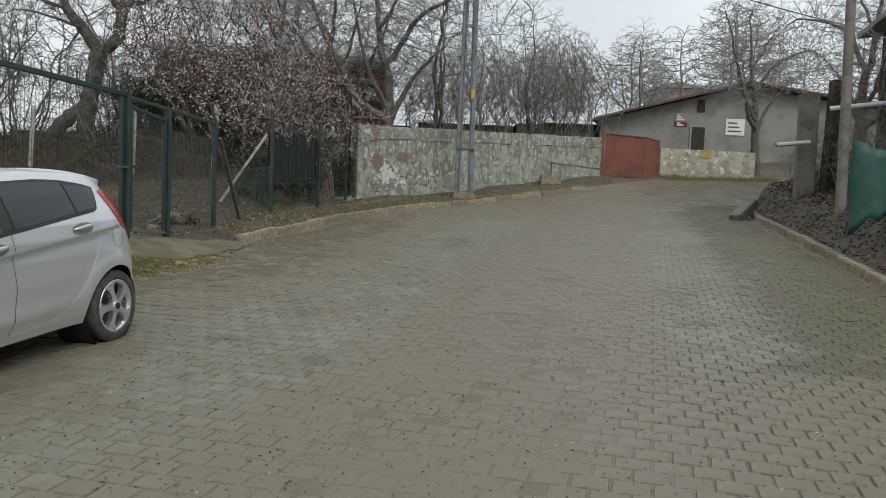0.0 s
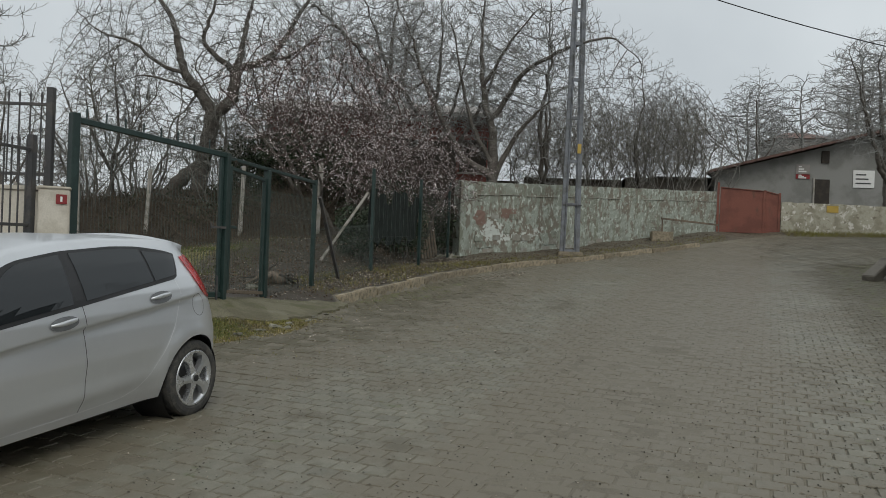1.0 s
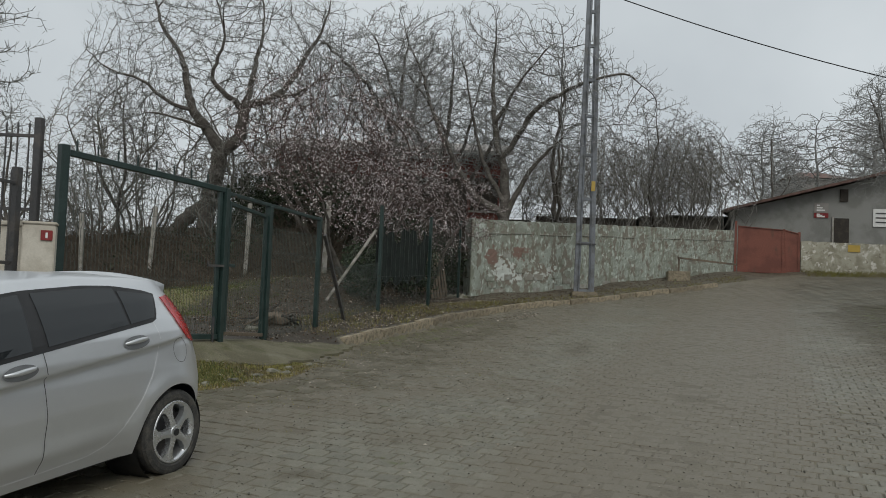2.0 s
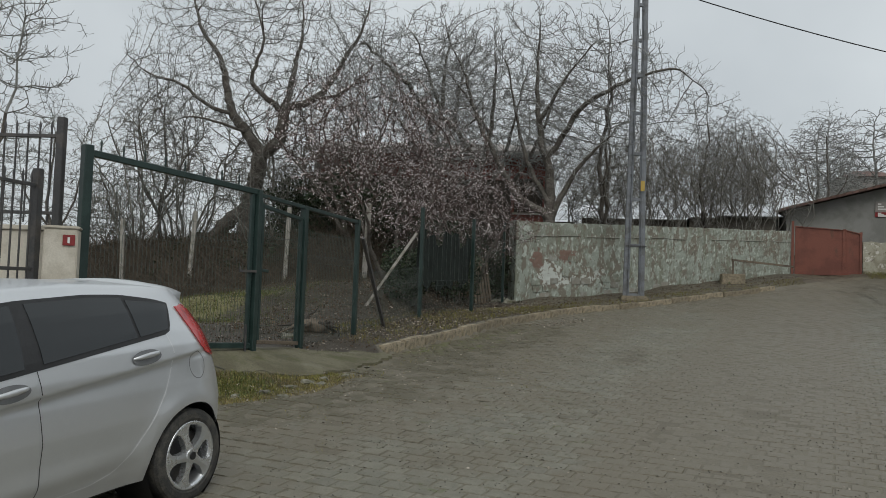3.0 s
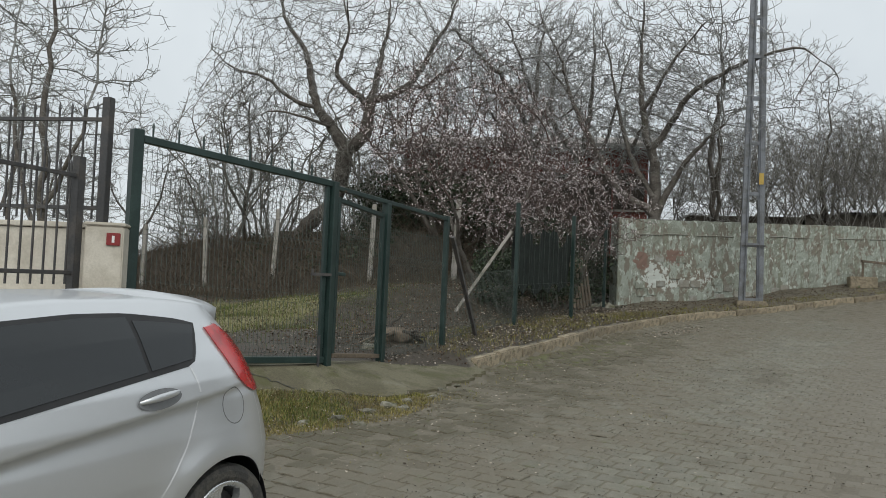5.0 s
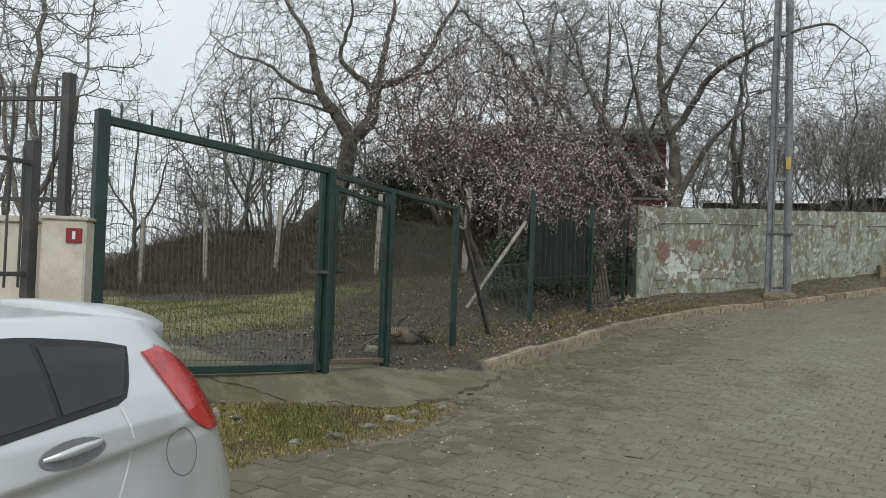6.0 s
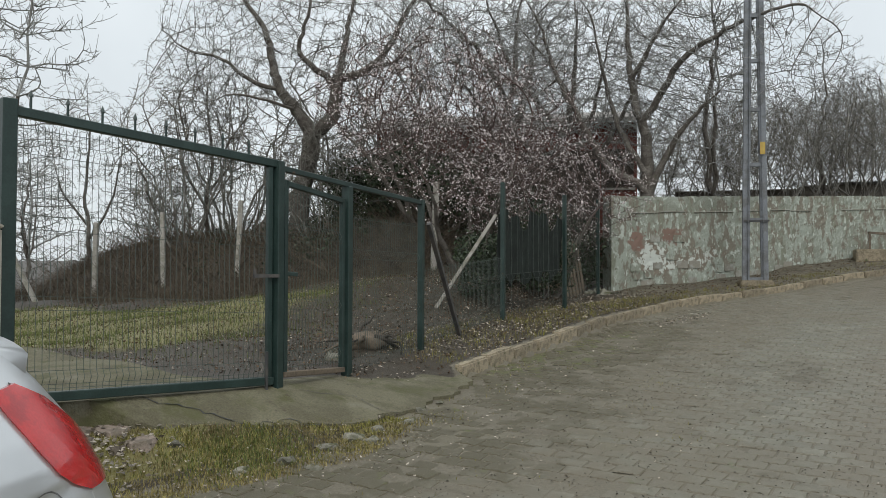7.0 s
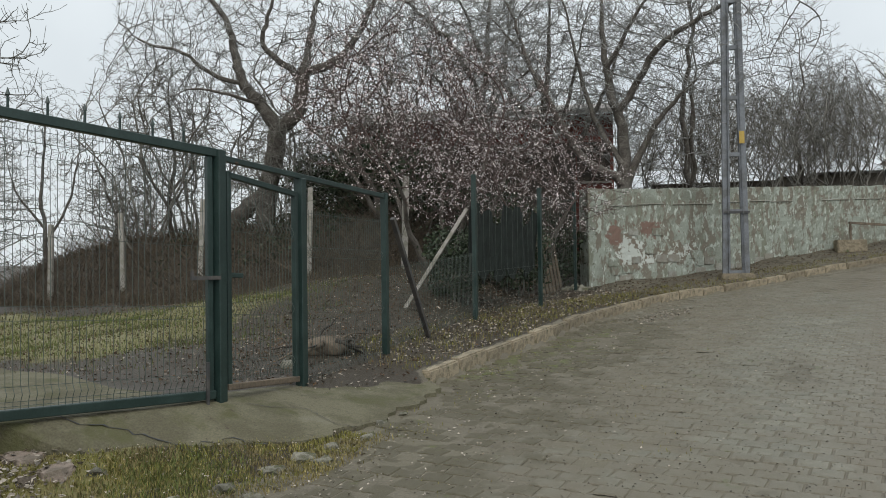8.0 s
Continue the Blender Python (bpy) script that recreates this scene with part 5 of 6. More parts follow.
def plant(name, template, x, y, turn, scale, sink=0.05, label="", z=None):
    m = Matrix.Translation((x, y, (float(land_z(x, y)) if z is None else z) - sink)) @ Matrix.Rotation(radians(turn), 4, "Z") @ Matrix.Diagonal((scale, scale, scale, 1))
    if template.get("used"):
        ob = copy_thing(template["ob"], m)
        ob.matrix_world = m
        ob.name = name
    else:
        ob = template["ob"]
        ob.name = name
        ob.matrix_world = m
        template["used"] = True
    return tagged(ob, label, "tree" if "tree" in name else "shrub")


def template(name, seed, bark, twig, limbs, blobs, blossoms=0, blossom_size=0.016, leaves=0, spurs=1.3, spur=0.22, tip=0.0038, thin=0.022, curl=0.5, **kw):
    ob = new(name)
    N, P, R, given = colonise(seed, limbs, cloud(seed, blobs), tip=tip * 1.15, **kw)
    segs = boughs(seed, N, P, R, given, spurs, spur, tip, thin, curl)
    tips = [q[1] for q in segs if q[4] >= 2]
    tree_meshes(ob, segs, bark, twig)
    if blossoms:
        rng = random.Random(seed + 1)
        small = [q for q in segs if q[4] >= 2]
        pts = []
        while len(pts) < blossoms:
            q = rng.choice(small)
            pts.append(q[0].lerp(q[1], rng.random()) + Vector((rng.gauss(0, 0.02), rng.gauss(0, 0.02), rng.gauss(0, 0.02))))
        V_, F_ = specks(pts, blossom_size, seed, per=2)
        fast_mesh("blossom", V_, F_, M_blossom, ob)
    if leaves:
        rng = random.Random(seed + 2)
        pts = [rng.choice(tips) + Vector((rng.gauss(0, 0.10), rng.gauss(0, 0.10), rng.gauss(0, 0.10))) for _ in range(leaves)]
        V_, F_ = specks(pts, 0.05, seed)
        fast_mesh("foliage", V_, F_, M_ivy, ob)
    return {"ob": ob}


# the old walnut on the bank: two stems that join, then fork
def stems(seed, n, height, foot, top, r, wig=0.25):
    """A few rising stems from one foot."""
    rnd = random.Random(seed)
    out = []
    for k in range(n):
        a = 2 * math.pi * (k + rnd.uniform(-0.3, 0.3)) / n
        c, q = math.cos(a), math.sin(a)
        h = height * rnd.uniform(0.75, 1.05)
        pts = [(foot * c, foot * q, -0.3)] + [((foot + (top - foot) * f ** 0.8) * c + rnd.gauss(0, wig * f), (foot + (top - foot) * f ** 0.8) * q + rnd.gauss(0, wig * f), h * f) for f in (0.3, 0.65, 1.0)]
        out.append(limb(pts, r * rnd.uniform(0.7, 1.0), 0.012, 4, seed + k))
    return out


OLD_LIMBS = [
    limb([(0.0, 0, -0.5), (0.02, 0, 0.4), (0.11, 0, 1.17), (0.29, 0, 1.97), (0.40, 0, 2.70)], 0.27, 0.24, 4, 1),
    limb([(0.22, 0, 1.65), (0.05, 0, 1.10), (-0.57, 0, 0.62), (-1.0, 0.05, 0.15), (-1.35, 0.1, -0.35)], 0.20, 0.24, 4, 9),
    limb([(0.40, 0, 2.70), (0.02, -0.1, 3.35), (-0.44, -0.2, 3.9), (-0.75, -0.1, 4.75), (-1.05, 0.1, 5.6), (-1.7, 0.0, 6.6), (-2.1, 0.1, 7.6)], 0.19, 0.03, 5, 2),
    limb([(0.40, 0, 2.70), (0.88, 0.05, 3.08), (1.05, 0.1, 3.85), (1.10, 0.1, 4.2)], 0.20, 0.16, 4, 4),
    limb([(1.06, 0.1, 4.05), (0.50, -0.3, 4.5), (0.16, -0.4, 5.0), (0.55, -0.5, 5.95), (0.35, -0.5, 7.0)], 0.10, 0.02, 5, 5),
    limb([(1.10, 0.1, 4.2), (1.70, 0.4, 4.4), (2.35, 0.6, 5.05), (2.8, 0.7, 5.95), (3.2, 0.8, 6.7), (3.4, 0.9, 7.7)], 0.13, 0.02, 5, 6),
    limb([(1.10, 0.1, 4.2), (1.14, 0.4, 5.0), (1.16, 0.6, 5.75), (1.3, 0.7, 6.5), (1.2, 0.9, 7.6)], 0.11, 0.02, 5, 7),
    limb([(-0.44, -0.2, 3.9), (-1.1, -0.6, 4.1), (-1.9, -0.8, 4.7), (-2.9, -0.9, 5.0), (-3.7, -0.8, 5.6)], 0.07, 0.015, 4, 8),
    limb([(1.9, 0.4, 4.55), (2.7, 0.1, 4.5), (3.5, -0.1, 4.9), (4.3, -0.1, 5.0)], 0.06, 0.014, 4, 10),
    limb([(0.02, -0.1, 3.35), (-0.5, -0.9, 3.5), (-1.2, -1.3, 3.6), (-2.0, -1.4, 3.4)], 0.05, 0.014, 4, 11),
]
T_old = template("tree", 19, M_bark, M_twig_hazed, OLD_LIMBS, [((0.4, 0, 6.0), (4.7, 2.4, 2.7), 5200), ((-2.6, -0.4, 4.4), (2.2, 1.5, 1.6), 900), ((3.4, 0, 4.7), (1.8, 1.4, 1.3), 650)], kill=0.19, step=0.14, reach=1.0, spurs=1.15, tip=0.0047, wobble=0.15, fork=2.35)
plant("walnut_tree", T_old, -10.93, 24.75, 0, 1.0, 0.05, "large bare old tree with a leaning forked trunk on the bank")
WALL_LIMBS = [
    limb([(0.3, 0, -0.4), (0.22, 0, 1.0), (0.10, 0, 2.0)], 0.22, 0.19, 4, 20),
    limb([(0.14, 0, 1.8), (0.0, -0.05, 2.3), (-0.79, -0.15, 2.78), (-1.24, -0.2, 3.5), (-1.70, -0.2, 4.4), (-2.2, -0.1, 5.35), (-2.5, 0.0, 6.4), (-3.0, 0.1, 7.4)], 0.135, 0.02, 5, 21),
    limb([(0.10, 0, 2.0), (0.12, 0.1, 3.36), (-0.2, 0.1, 4.5), (-0.38, 0.2, 6.0), (-0.35, 0.3, 7.6)], 0.18, 0.025, 5, 22),
    limb([(0.15, 0, 2.2), (0.73, -0.2, 3.35), (1.3, -0.4, 4.05), (1.8, -0.6, 4.5)], 0.10, 0.02, 4, 23),
    limb([(0.0, 0.1, 4.0), (0.95, -0.3, 5.35), (1.6, -0.6, 5.75), (2.5, -0.8, 6.1), (3.5, -0.9, 6.3), (4.1, -0.9, 5.9)], 0.09, 0.014, 5, 24),
    limb([(-0.3, 0.1, 5.0), (0.4, -0.1, 6.2), (1.2, -0.3, 7.2)], 0.07, 0.014, 4, 25),
    limb([(0.05, 0.0, 2.7), (-0.6, 0.3, 3.9), (-1.0, 0.5, 5.3), (-1.3, 0.5, 6.8)], 0.09, 0.02, 5, 26),
]
T_wall = template("tree", 23, M_bark, M_twig_hazed, WALL_LIMBS, [((-0.8, 0, 5.9), (3.5, 1.9, 2.9), 4000), ((2.2, -0.6, 5.6), (2.6, 1.3, 1.7), 850), ((-2.6, 0, 4.4), (1.4, 1.2, 1.7), 600)], kill=0.20, step=0.14, reach=1.0, spurs=1.15, spur=0.24, curl=0.7, tip=0.0054, wobble=0.15, fork=2.35)
plant("bare_tree", T_wall, -1.92, 25.6, 0, 1.0, 0.0, "bare many-stemmed tree leaning over the whitewashed wall", z=1.2)
T_slim = template("tree", 31, M_bark, M_twig_hazed, [limb([(0, 0, -0.3), (0.1, 0, 1.2), (-0.1, 0.1, 2.8), (0.1, 0, 4.4), (0.0, 0, 5.9)], 0.085, 0.014, 5, 30), limb([(0.05, 0, 1.0), (0.7, 0.2, 2.2), (1.0, 0.3, 3.6), (1.2, 0.2, 5.0)], 0.05, 0.012, 4, 31), limb([(0.0, 0, 1.6), (-0.7, -0.3, 2.7), (-1.0, -0.4, 4.3)], 0.045, 0.012, 4, 32)],
                  [((0, 0, 4.0), (1.9, 1.7, 2.6), 1150)], kill=0.22, step=0.15, reach=1.0, spurs=1.2, spur=0.2, rise=0.3, tip=0.0048, wobble=0.2)
# far trunks take the haze-lightened twig colour too
T_far = template("tree", 33, M_twig_hazed, M_twig_hazed, [limb([(0, 0, -0.3), (0.1, 0, 1.5), (0, 0.1, 3.2), (0.1, 0, 5.0), (0, 0, 6.2)], 0.13, 0.02, 5, 33)], [((0, 0, 4.2), (2.4, 2.3, 2.7), 900)], tip=0.012, kill=0.34, spurs=0.8, spur=0.34, step=0.24, reach=1.6, rise=0.25)
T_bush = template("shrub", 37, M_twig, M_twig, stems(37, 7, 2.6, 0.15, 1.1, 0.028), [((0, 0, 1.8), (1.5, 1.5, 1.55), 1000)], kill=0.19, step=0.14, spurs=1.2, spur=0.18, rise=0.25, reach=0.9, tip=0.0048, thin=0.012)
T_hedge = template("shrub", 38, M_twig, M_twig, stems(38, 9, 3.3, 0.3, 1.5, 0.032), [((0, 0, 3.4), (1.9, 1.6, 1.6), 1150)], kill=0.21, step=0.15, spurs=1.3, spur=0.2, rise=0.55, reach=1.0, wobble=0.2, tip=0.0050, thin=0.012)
T_plum = template("tree", 41, M_bark, M_twig_red, stems(41, 5, 2.6, 0.05, 1.8, 0.075), [((0, 0, 2.5), (2.5, 2.2, 1.6), 1500), ((0.6, -1.2, 1.6), (1.8, 1.0, 0.9), 300)], blossoms=2900, blossom_size=0.019, kill=0.20, step=0.13, spurs=1.2, spur=0.2, tip=0.0044, rise=0.0, reach=1.0, curl=0.2)
T_evergreen = template("shrub", 47, M_twig, M_twig, stems(47, 6, 1.5, 0.1, 0.7, 0.03), [((0, 0, 1.1), (1.0, 1.0, 1.0), 260)], leaves=3800, kill=0.22, step=0.14, spurs=0.4, thin=0.012)

plant("plum_tree", T_plum, -5.3, 21.3, 20, 1.15, 0.1, "blossoming plum tree full of small white flowers")
plant("plum_tree", T_plum, -3.7, 21.9, 190, 0.92, 0.1, "blossoming plum tree hanging over the green fence")
plant("plum_tree", T_plum, -7.0, 23.4, 110, 1.25, 0.1, "blossoming plum tree on the bank")
plant("bare_tree", T_slim, -0.24, 26.4, 70, 1.35, 0.1, "slim bare tree behind the wall")
plant("bare_tree", T_wall, -4.2, 27.4, 200, 0.95, 0.1, "bare branching tree behind the wall")
plant("bare_tree", T_wall, -6.0, 28.4, 260, 1.0, 0.1, "bare spreading tree behind the wall")
for x, y, t_, s_ in ((-17.0, 23.8, 10, 0.85), (-19.5, 20.5, 80, 1.5), (-15.2, 18.4, 150, 1.5), (-14.2, 25.6, 200, 0.9), (3.4, 33.5, 50, 1.1), (-22, 24, 20, 1.2), (-24, 29, 100, 1.0), (5.0, 37.5, 30, 1.0)):
    plant("slim_tree", T_slim, x, y, t_, s_, 0.1, "slim bare young tree with upright twigs")
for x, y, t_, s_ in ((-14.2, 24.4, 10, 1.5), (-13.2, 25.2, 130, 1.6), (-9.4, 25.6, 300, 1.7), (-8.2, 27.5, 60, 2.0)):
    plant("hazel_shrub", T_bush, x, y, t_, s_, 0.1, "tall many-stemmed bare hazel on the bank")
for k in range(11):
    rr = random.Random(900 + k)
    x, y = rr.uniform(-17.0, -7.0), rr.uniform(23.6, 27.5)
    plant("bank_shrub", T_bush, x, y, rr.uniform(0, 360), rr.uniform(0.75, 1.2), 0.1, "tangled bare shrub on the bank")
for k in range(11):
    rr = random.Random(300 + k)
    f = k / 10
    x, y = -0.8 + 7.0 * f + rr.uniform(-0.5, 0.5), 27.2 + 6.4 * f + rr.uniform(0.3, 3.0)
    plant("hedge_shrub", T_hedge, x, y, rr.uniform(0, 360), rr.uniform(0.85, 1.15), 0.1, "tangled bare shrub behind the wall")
for x, y, t_, s_ in ((-4.2, 18.4, 0, 0.6), (-3.7, 20.6, 70, 0.7), (-4.4, 22.6, 140, 0.9), (-6.4, 23.8, 200, 0.9), (-7.8, 24.2, 250, 1.0), (-3.4, 24.0, 90, 0.8), (-9.2, 24.6, 310, 0.9)):
    plant("evergreen_shrub", T_evergreen, x, y, t_, s_, 0.1, "dark evergreen shrub with small leaves")
# trees round the barn and on the far hill
plant("bare_tree", T_far, 16.5, 47.5, 10, 1.3, 0.1, "bare spreading tree behind the barn")
plant("bare_tree", T_slim, 9.7, 18.2, 40, 0.8, 0.1, "slim bare tree above the leafy bank")
plant("bare_tree", T_wall, 12.6, 24.6, 120, 0.95, 0.1, "bare spreading tree on the leafy bank")
for x, y, t_, s_ in ((19.5, 33.0, 60, 1.1), (12.0, 51, 130, 1.2), (18, 50, 200, 1.3), (8.0, 52, 90, 1.1), (2.0, 50, 10, 1.1), (16.5, 28.5, 200, 0.9)):
    plant("bare_tree", T_slim, x, y, t_, s_, 0.1, "bare upright tree near the barn")
for k in range(9):
    rr = random.Random(1300 + k)
    plant("hillside_tree", T_far, 6.0 + 2.6 * k + rr.uniform(-1, 1), rr.uniform(52, 58), rr.uniform(0, 360), rr.uniform(0.9, 1.2), 0.1, "bare branching tree behind the barn")
plant("bare_tree", T_wall, 12.3, 32.6, 40, 0.85, 0.1, "bare tree before the barn wall")
for k in range(18):
    rr = random.Random(500 + k)
    x, y = rr.uniform(-14, 60), rr.uniform(55, 100)
    plant("far_tree", T_far, x, y, rr.uniform(0, 360), rr.uniform(1.0, 1.5), 0.1, "distant bare tree on the hillside")
for k in range(4):
    rr = random.Random(700 + k)
    plant("far_tree", T_far, rr.uniform(-50, -24), rr.uniform(22, 50), rr.uniform(0, 360), rr.uniform(1.0, 1.4), 0.1, "distant bare tree beyond the bank")

# ---- sheds and houses behind the trees ----
red_house = thing("red_house", pose(-5.6, 30.2, 1.6, 0, 0, 6), "dark red brick house with a grey roof behind the trees", "house")
bm = boxed(-5.0, 0, -1.0, 3.3, 7, 4.45)
part("wall", bm, M_redwall, red_house)
bm = bmesh.new()
vs = [(-5.4, -0.5, 4.38), (3.7, -0.5, 4.38), (3.7, 3.5, 5.3), (-5.4, 3.5, 5.3)]
lo = [bm.verts.new(v) for v in vs]
hi = [bm.verts.new((x, y, z + 0.14)) for x, y, z in vs]
bm.faces.new(lo[::-1])
bm.faces.new(hi)
for k in range(4):
    bm.faces.new((lo[k], lo[(k + 1) % 4], hi[(k + 1) % 4], hi[k]))
part("roof", bm, M_far, red_house, "grey sheet roof")
for x in (-3.2, -0.6, 2.2):
    wd = part("window", boxed(x, -0.04, 2.4, x + 1.0, 0.05, 3.6), M_dark, red_house)
    part("frame", boxed(x - 0.05, -0.06, 2.33, x + 1.05, -0.041, 2.40), M_post, wd)
shed = thing("garden_shed", pose(-5.9, 25.4, 1.1, 0, 0, 4), "low dark timber shed under the plum trees", "shed")
for k in range(24):
    part("board", boxed(-3.2 + k * 0.24, -0.015 * (k % 2), -0.6, -3.2 + k * 0.24 + 0.225, 0.03, 1.9, 0.004), M_dark, shed)
part("side_wall", boxed(-3.2, 0.03, -0.6, 2.55, 2.6, 1.86), M_dark, shed)
part("roof", beam(bmesh.new(), (-3.6, 1.2, 2.0), (2.9, 1.2, 1.95), 0.06, 3.2), M_dark, shed)
for k, (x, y, w, l_, z) in enumerate(((0.9, 37.2, 4.3, 4, 5.12), (4.9, 37.0, 3.4, 3.4, 5.22), (-3.2, 37.4, 3.3, 4, 4.95), (-20.5, 46, 8.0, 5, 4.6))):
    sh = thing("polytunnel_shed", pose(x, y, 0), "low grey shed with a white sheet roof behind the wall", "shed", "white sheds")
    part("wall", boxed(-w / 2, 0, -1.5 if x < -10 else 1.5, w / 2, l_, z - 0.66), M_pier, sh)
    bm = bmesh.new()
    ribs = []
    for q in range(61):
        xq = -w / 2 - 0.2 + (w + 0.4) * q / 60
        ribs.append([bm.verts.new((xq, yq, zq + 0.03 * (q % 2) + dq)) for dq in (0.0, -0.02) for yq, zq in ((-0.3, z - 0.60), (l_ + 0.3, z + 0.32))])
    for p, q in zip(ribs, ribs[1:]):
        bm.faces.new((p[0], q[0], q[1], p[1]))
        bm.faces.new((q[2], p[2], p[3], q[3]))
        bm.faces.new((p[2], q[2], q[0], p[0]))
        bm.faces.new((p[1], q[1], q[3], p[3]))
    part("roof", bm, M_sheet, sh, "white corrugated roof")
far_house = thing("distant_house", pose(31.0, 108, 9.0), "distant grey hillside house with a shallow roof", "house")
part("wall", boxed(-3.2, 0, -2, 3.6, 8, 7.4), M_far, far_house)
bm = bmesh.new()
vs = [(-3.8, -0.6), (4.2, -0.6), (4.2, 8.6), (-3.8, 8.6)]
lo = [bm.verts.new((x, y, 7.4)) for x, y in vs]
r1, r2 = bm.verts.new((-1.0, 4, 8.7)), bm.verts.new((1.6, 4, 8.7))
for f_ in ((lo[0], lo[1], r2, r1), (lo[1], lo[2], r2), (lo[2], lo[3], r1, r2), (lo[3], lo[0], r1), (lo[3], lo[2], lo[1], lo[0])):
    bm.faces.new(f_)
part("roof", bm, M_roof, far_house)
for x in (-2.2, 0.0, 2.0):
    part("window", boxed(x, -0.05, 4.2, x + 0.9, 0.05, 5.5), M_dark, far_house)

# ---- right-hand bank: timber pole, tarpaulin, pillar, pipes ----
tp = thing("timber_pole", pose(7.55, 15.4, float(land_z(7.55, 15.4)), 0, -1.2, 0), "weathered round timber pole on the leafy bank", "pole")
part("shaft", lathe(bmesh.new(), [(-0.3, 0.105), (1.0, 0.095), (4.0, 0.088), (7.5, 0.08), (7.5, 0.001)], 14, "Z"), M_pole, tp, smooth=True)
cl = bmesh.new()
cols = []
for i in range(21):
    f = i / 20
    x, y = 6.56 + 2.9 * f, 13.1 - 0.4 * f
    zb_ = float(land_z(x, y)) + (0.05 if i > 2 else 0.35)
    zt_ = 2.35 - 0.15 * math.sin(f * 9) - 0.1 * f
    cols.append([cl.verts.new((x + 0.02 * math.sin(j), y + 0.06 * math.sin(i * 1.9 + j * 0.4), zb_ + (zt_ - zb_) * j / 8)) for j in range(9)])
for a, b in zip(cols, cols[1:]):
    for j in range(8):
        cl.faces.new((a[j], b[j], b[j + 1], a[j + 1]))
tarp = part("tarpaulin", cl, M_cloth, smooth=True)
tarp.modifiers.new("thickness", "SOLIDIFY").thickness = 0.006
tagged(tarp, "dark green tarpaulin hung as a fence on the bank", "tarpaulin")
rp = part("gate_pier", boxed(-0.2, -0.2, -0.4, 0.2, 0.2, 2.45, 0.02), M_pier)
rp.matrix_world = pose(8.5, 19.2, 1.45, 0, 0, -12)
tagged(rp, "grey rendered pier with a rusty post beside it", "pier")
rp2 = part("rusty_post", boxed(-0.17, -0.12, -0.4, 0.17, 0.12, 2.75, 0.01), M_dark)
rp2.matrix_world = pose(8.98, 19.0, 1.45, 0, 2, 10)
tagged(rp2, "rusty steel post beside the rendered pier", "post")
for a, b in (((7.5, 18.5, 2.62), (8.3, 18.6, 2.72)), ((8.2, 17.5, 3.36), (12.4, 15.0, 3.80))):
    bm = bmesh.new()
    V_, F_ = tube_arrays([a], [b], [0.05], [0.05], 12)
    pp = fast_mesh("pipe", V_, F_, M_sheet, smooth=True)
    tagged(pp, "pale plastic pipe fixed to the pier", "pipe", "pale pipes")
dark_house = thing("bank_house", pose(10.2, 14.0, 1.4, 0, 0, -15), "dark timber house wall above the bank", "house")
part("wall", boxed(-1.2, 0, -1.5, 6, 6, 4.2), M_dark, dark_house)
part("roof", beam(bmesh.new(), (-1.7, 3, 4.15), (6.5, 3, 5.2), 6.8, 0.12), M_greywall, dark_house)
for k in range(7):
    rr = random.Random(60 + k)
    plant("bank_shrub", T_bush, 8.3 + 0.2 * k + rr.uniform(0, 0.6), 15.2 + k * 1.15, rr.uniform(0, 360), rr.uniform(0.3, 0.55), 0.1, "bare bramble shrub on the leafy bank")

# ---- wooden pallets and rubble by the fence ----
pal = thing("leaning_pallet", pose(-3.15, 22.35, float(land_z(-3.1, 22.3)), -10, 0, 75), "weathered timber pallet leaning by the fence", "pallet")
for k in range(6):
    part("slat", boxed(-0.55 + k * 0.19, -0.01, 0.0, -0.55 + k * 0.19 + 0.12, 0.012, 1.25 - 0.05 * (k % 3), 0.003), M_wood, pal)
for zz in (0.2, 1.0):
    part("batten", boxed(-0.6, 0.013, zz, 0.6, 0.05, zz + 0.09, 0.003), M_wood, pal)
pal2 = thing("plank_barrier", pose(-3.6, 21.6, float(land_z(-3.6, 21.6)), 0, 0, 70), "stack of horizontal weathered planks by the fence", "planks")
for k in range(3):
    part("plank", boxed(-0.7, 0, 0.15 + 0.28 * k, 0.5, 0.03, 0.30 + 0.28 * k, 0.003), M_wood, pal2)


# ---- stones, stump, litter, grass ----
def pebble(bm, c, r, rnd):
    res = bmesh.ops.create_icosphere(bm, subdivisions=2, radius=r)
    ax = Vector((rnd.uniform(0.8, 1.4), rnd.uniform(0.7, 1.1), rnd.uniform(0.5, 0.8)))
    off = Vector((rnd.random() * 9, rnd.random() * 9, rnd.random() * 9))
    for v in res["verts"]:
        k = 1 + 0.75 * noise.noise(v.co * (1.3 / r) + off)
        v.co = Vector((v.co.x * ax.x, v.co.y * ax.y, v.co.z * ax.z)) * k
    bmesh.ops.rotate(bm, verts=res["verts"], cent=(0, 0, 0), matrix=Matrix.Rotation(rnd.random() * 6, 3, "Z"))
    bmesh.ops.translate(bm, verts=res["verts"], vec=c)


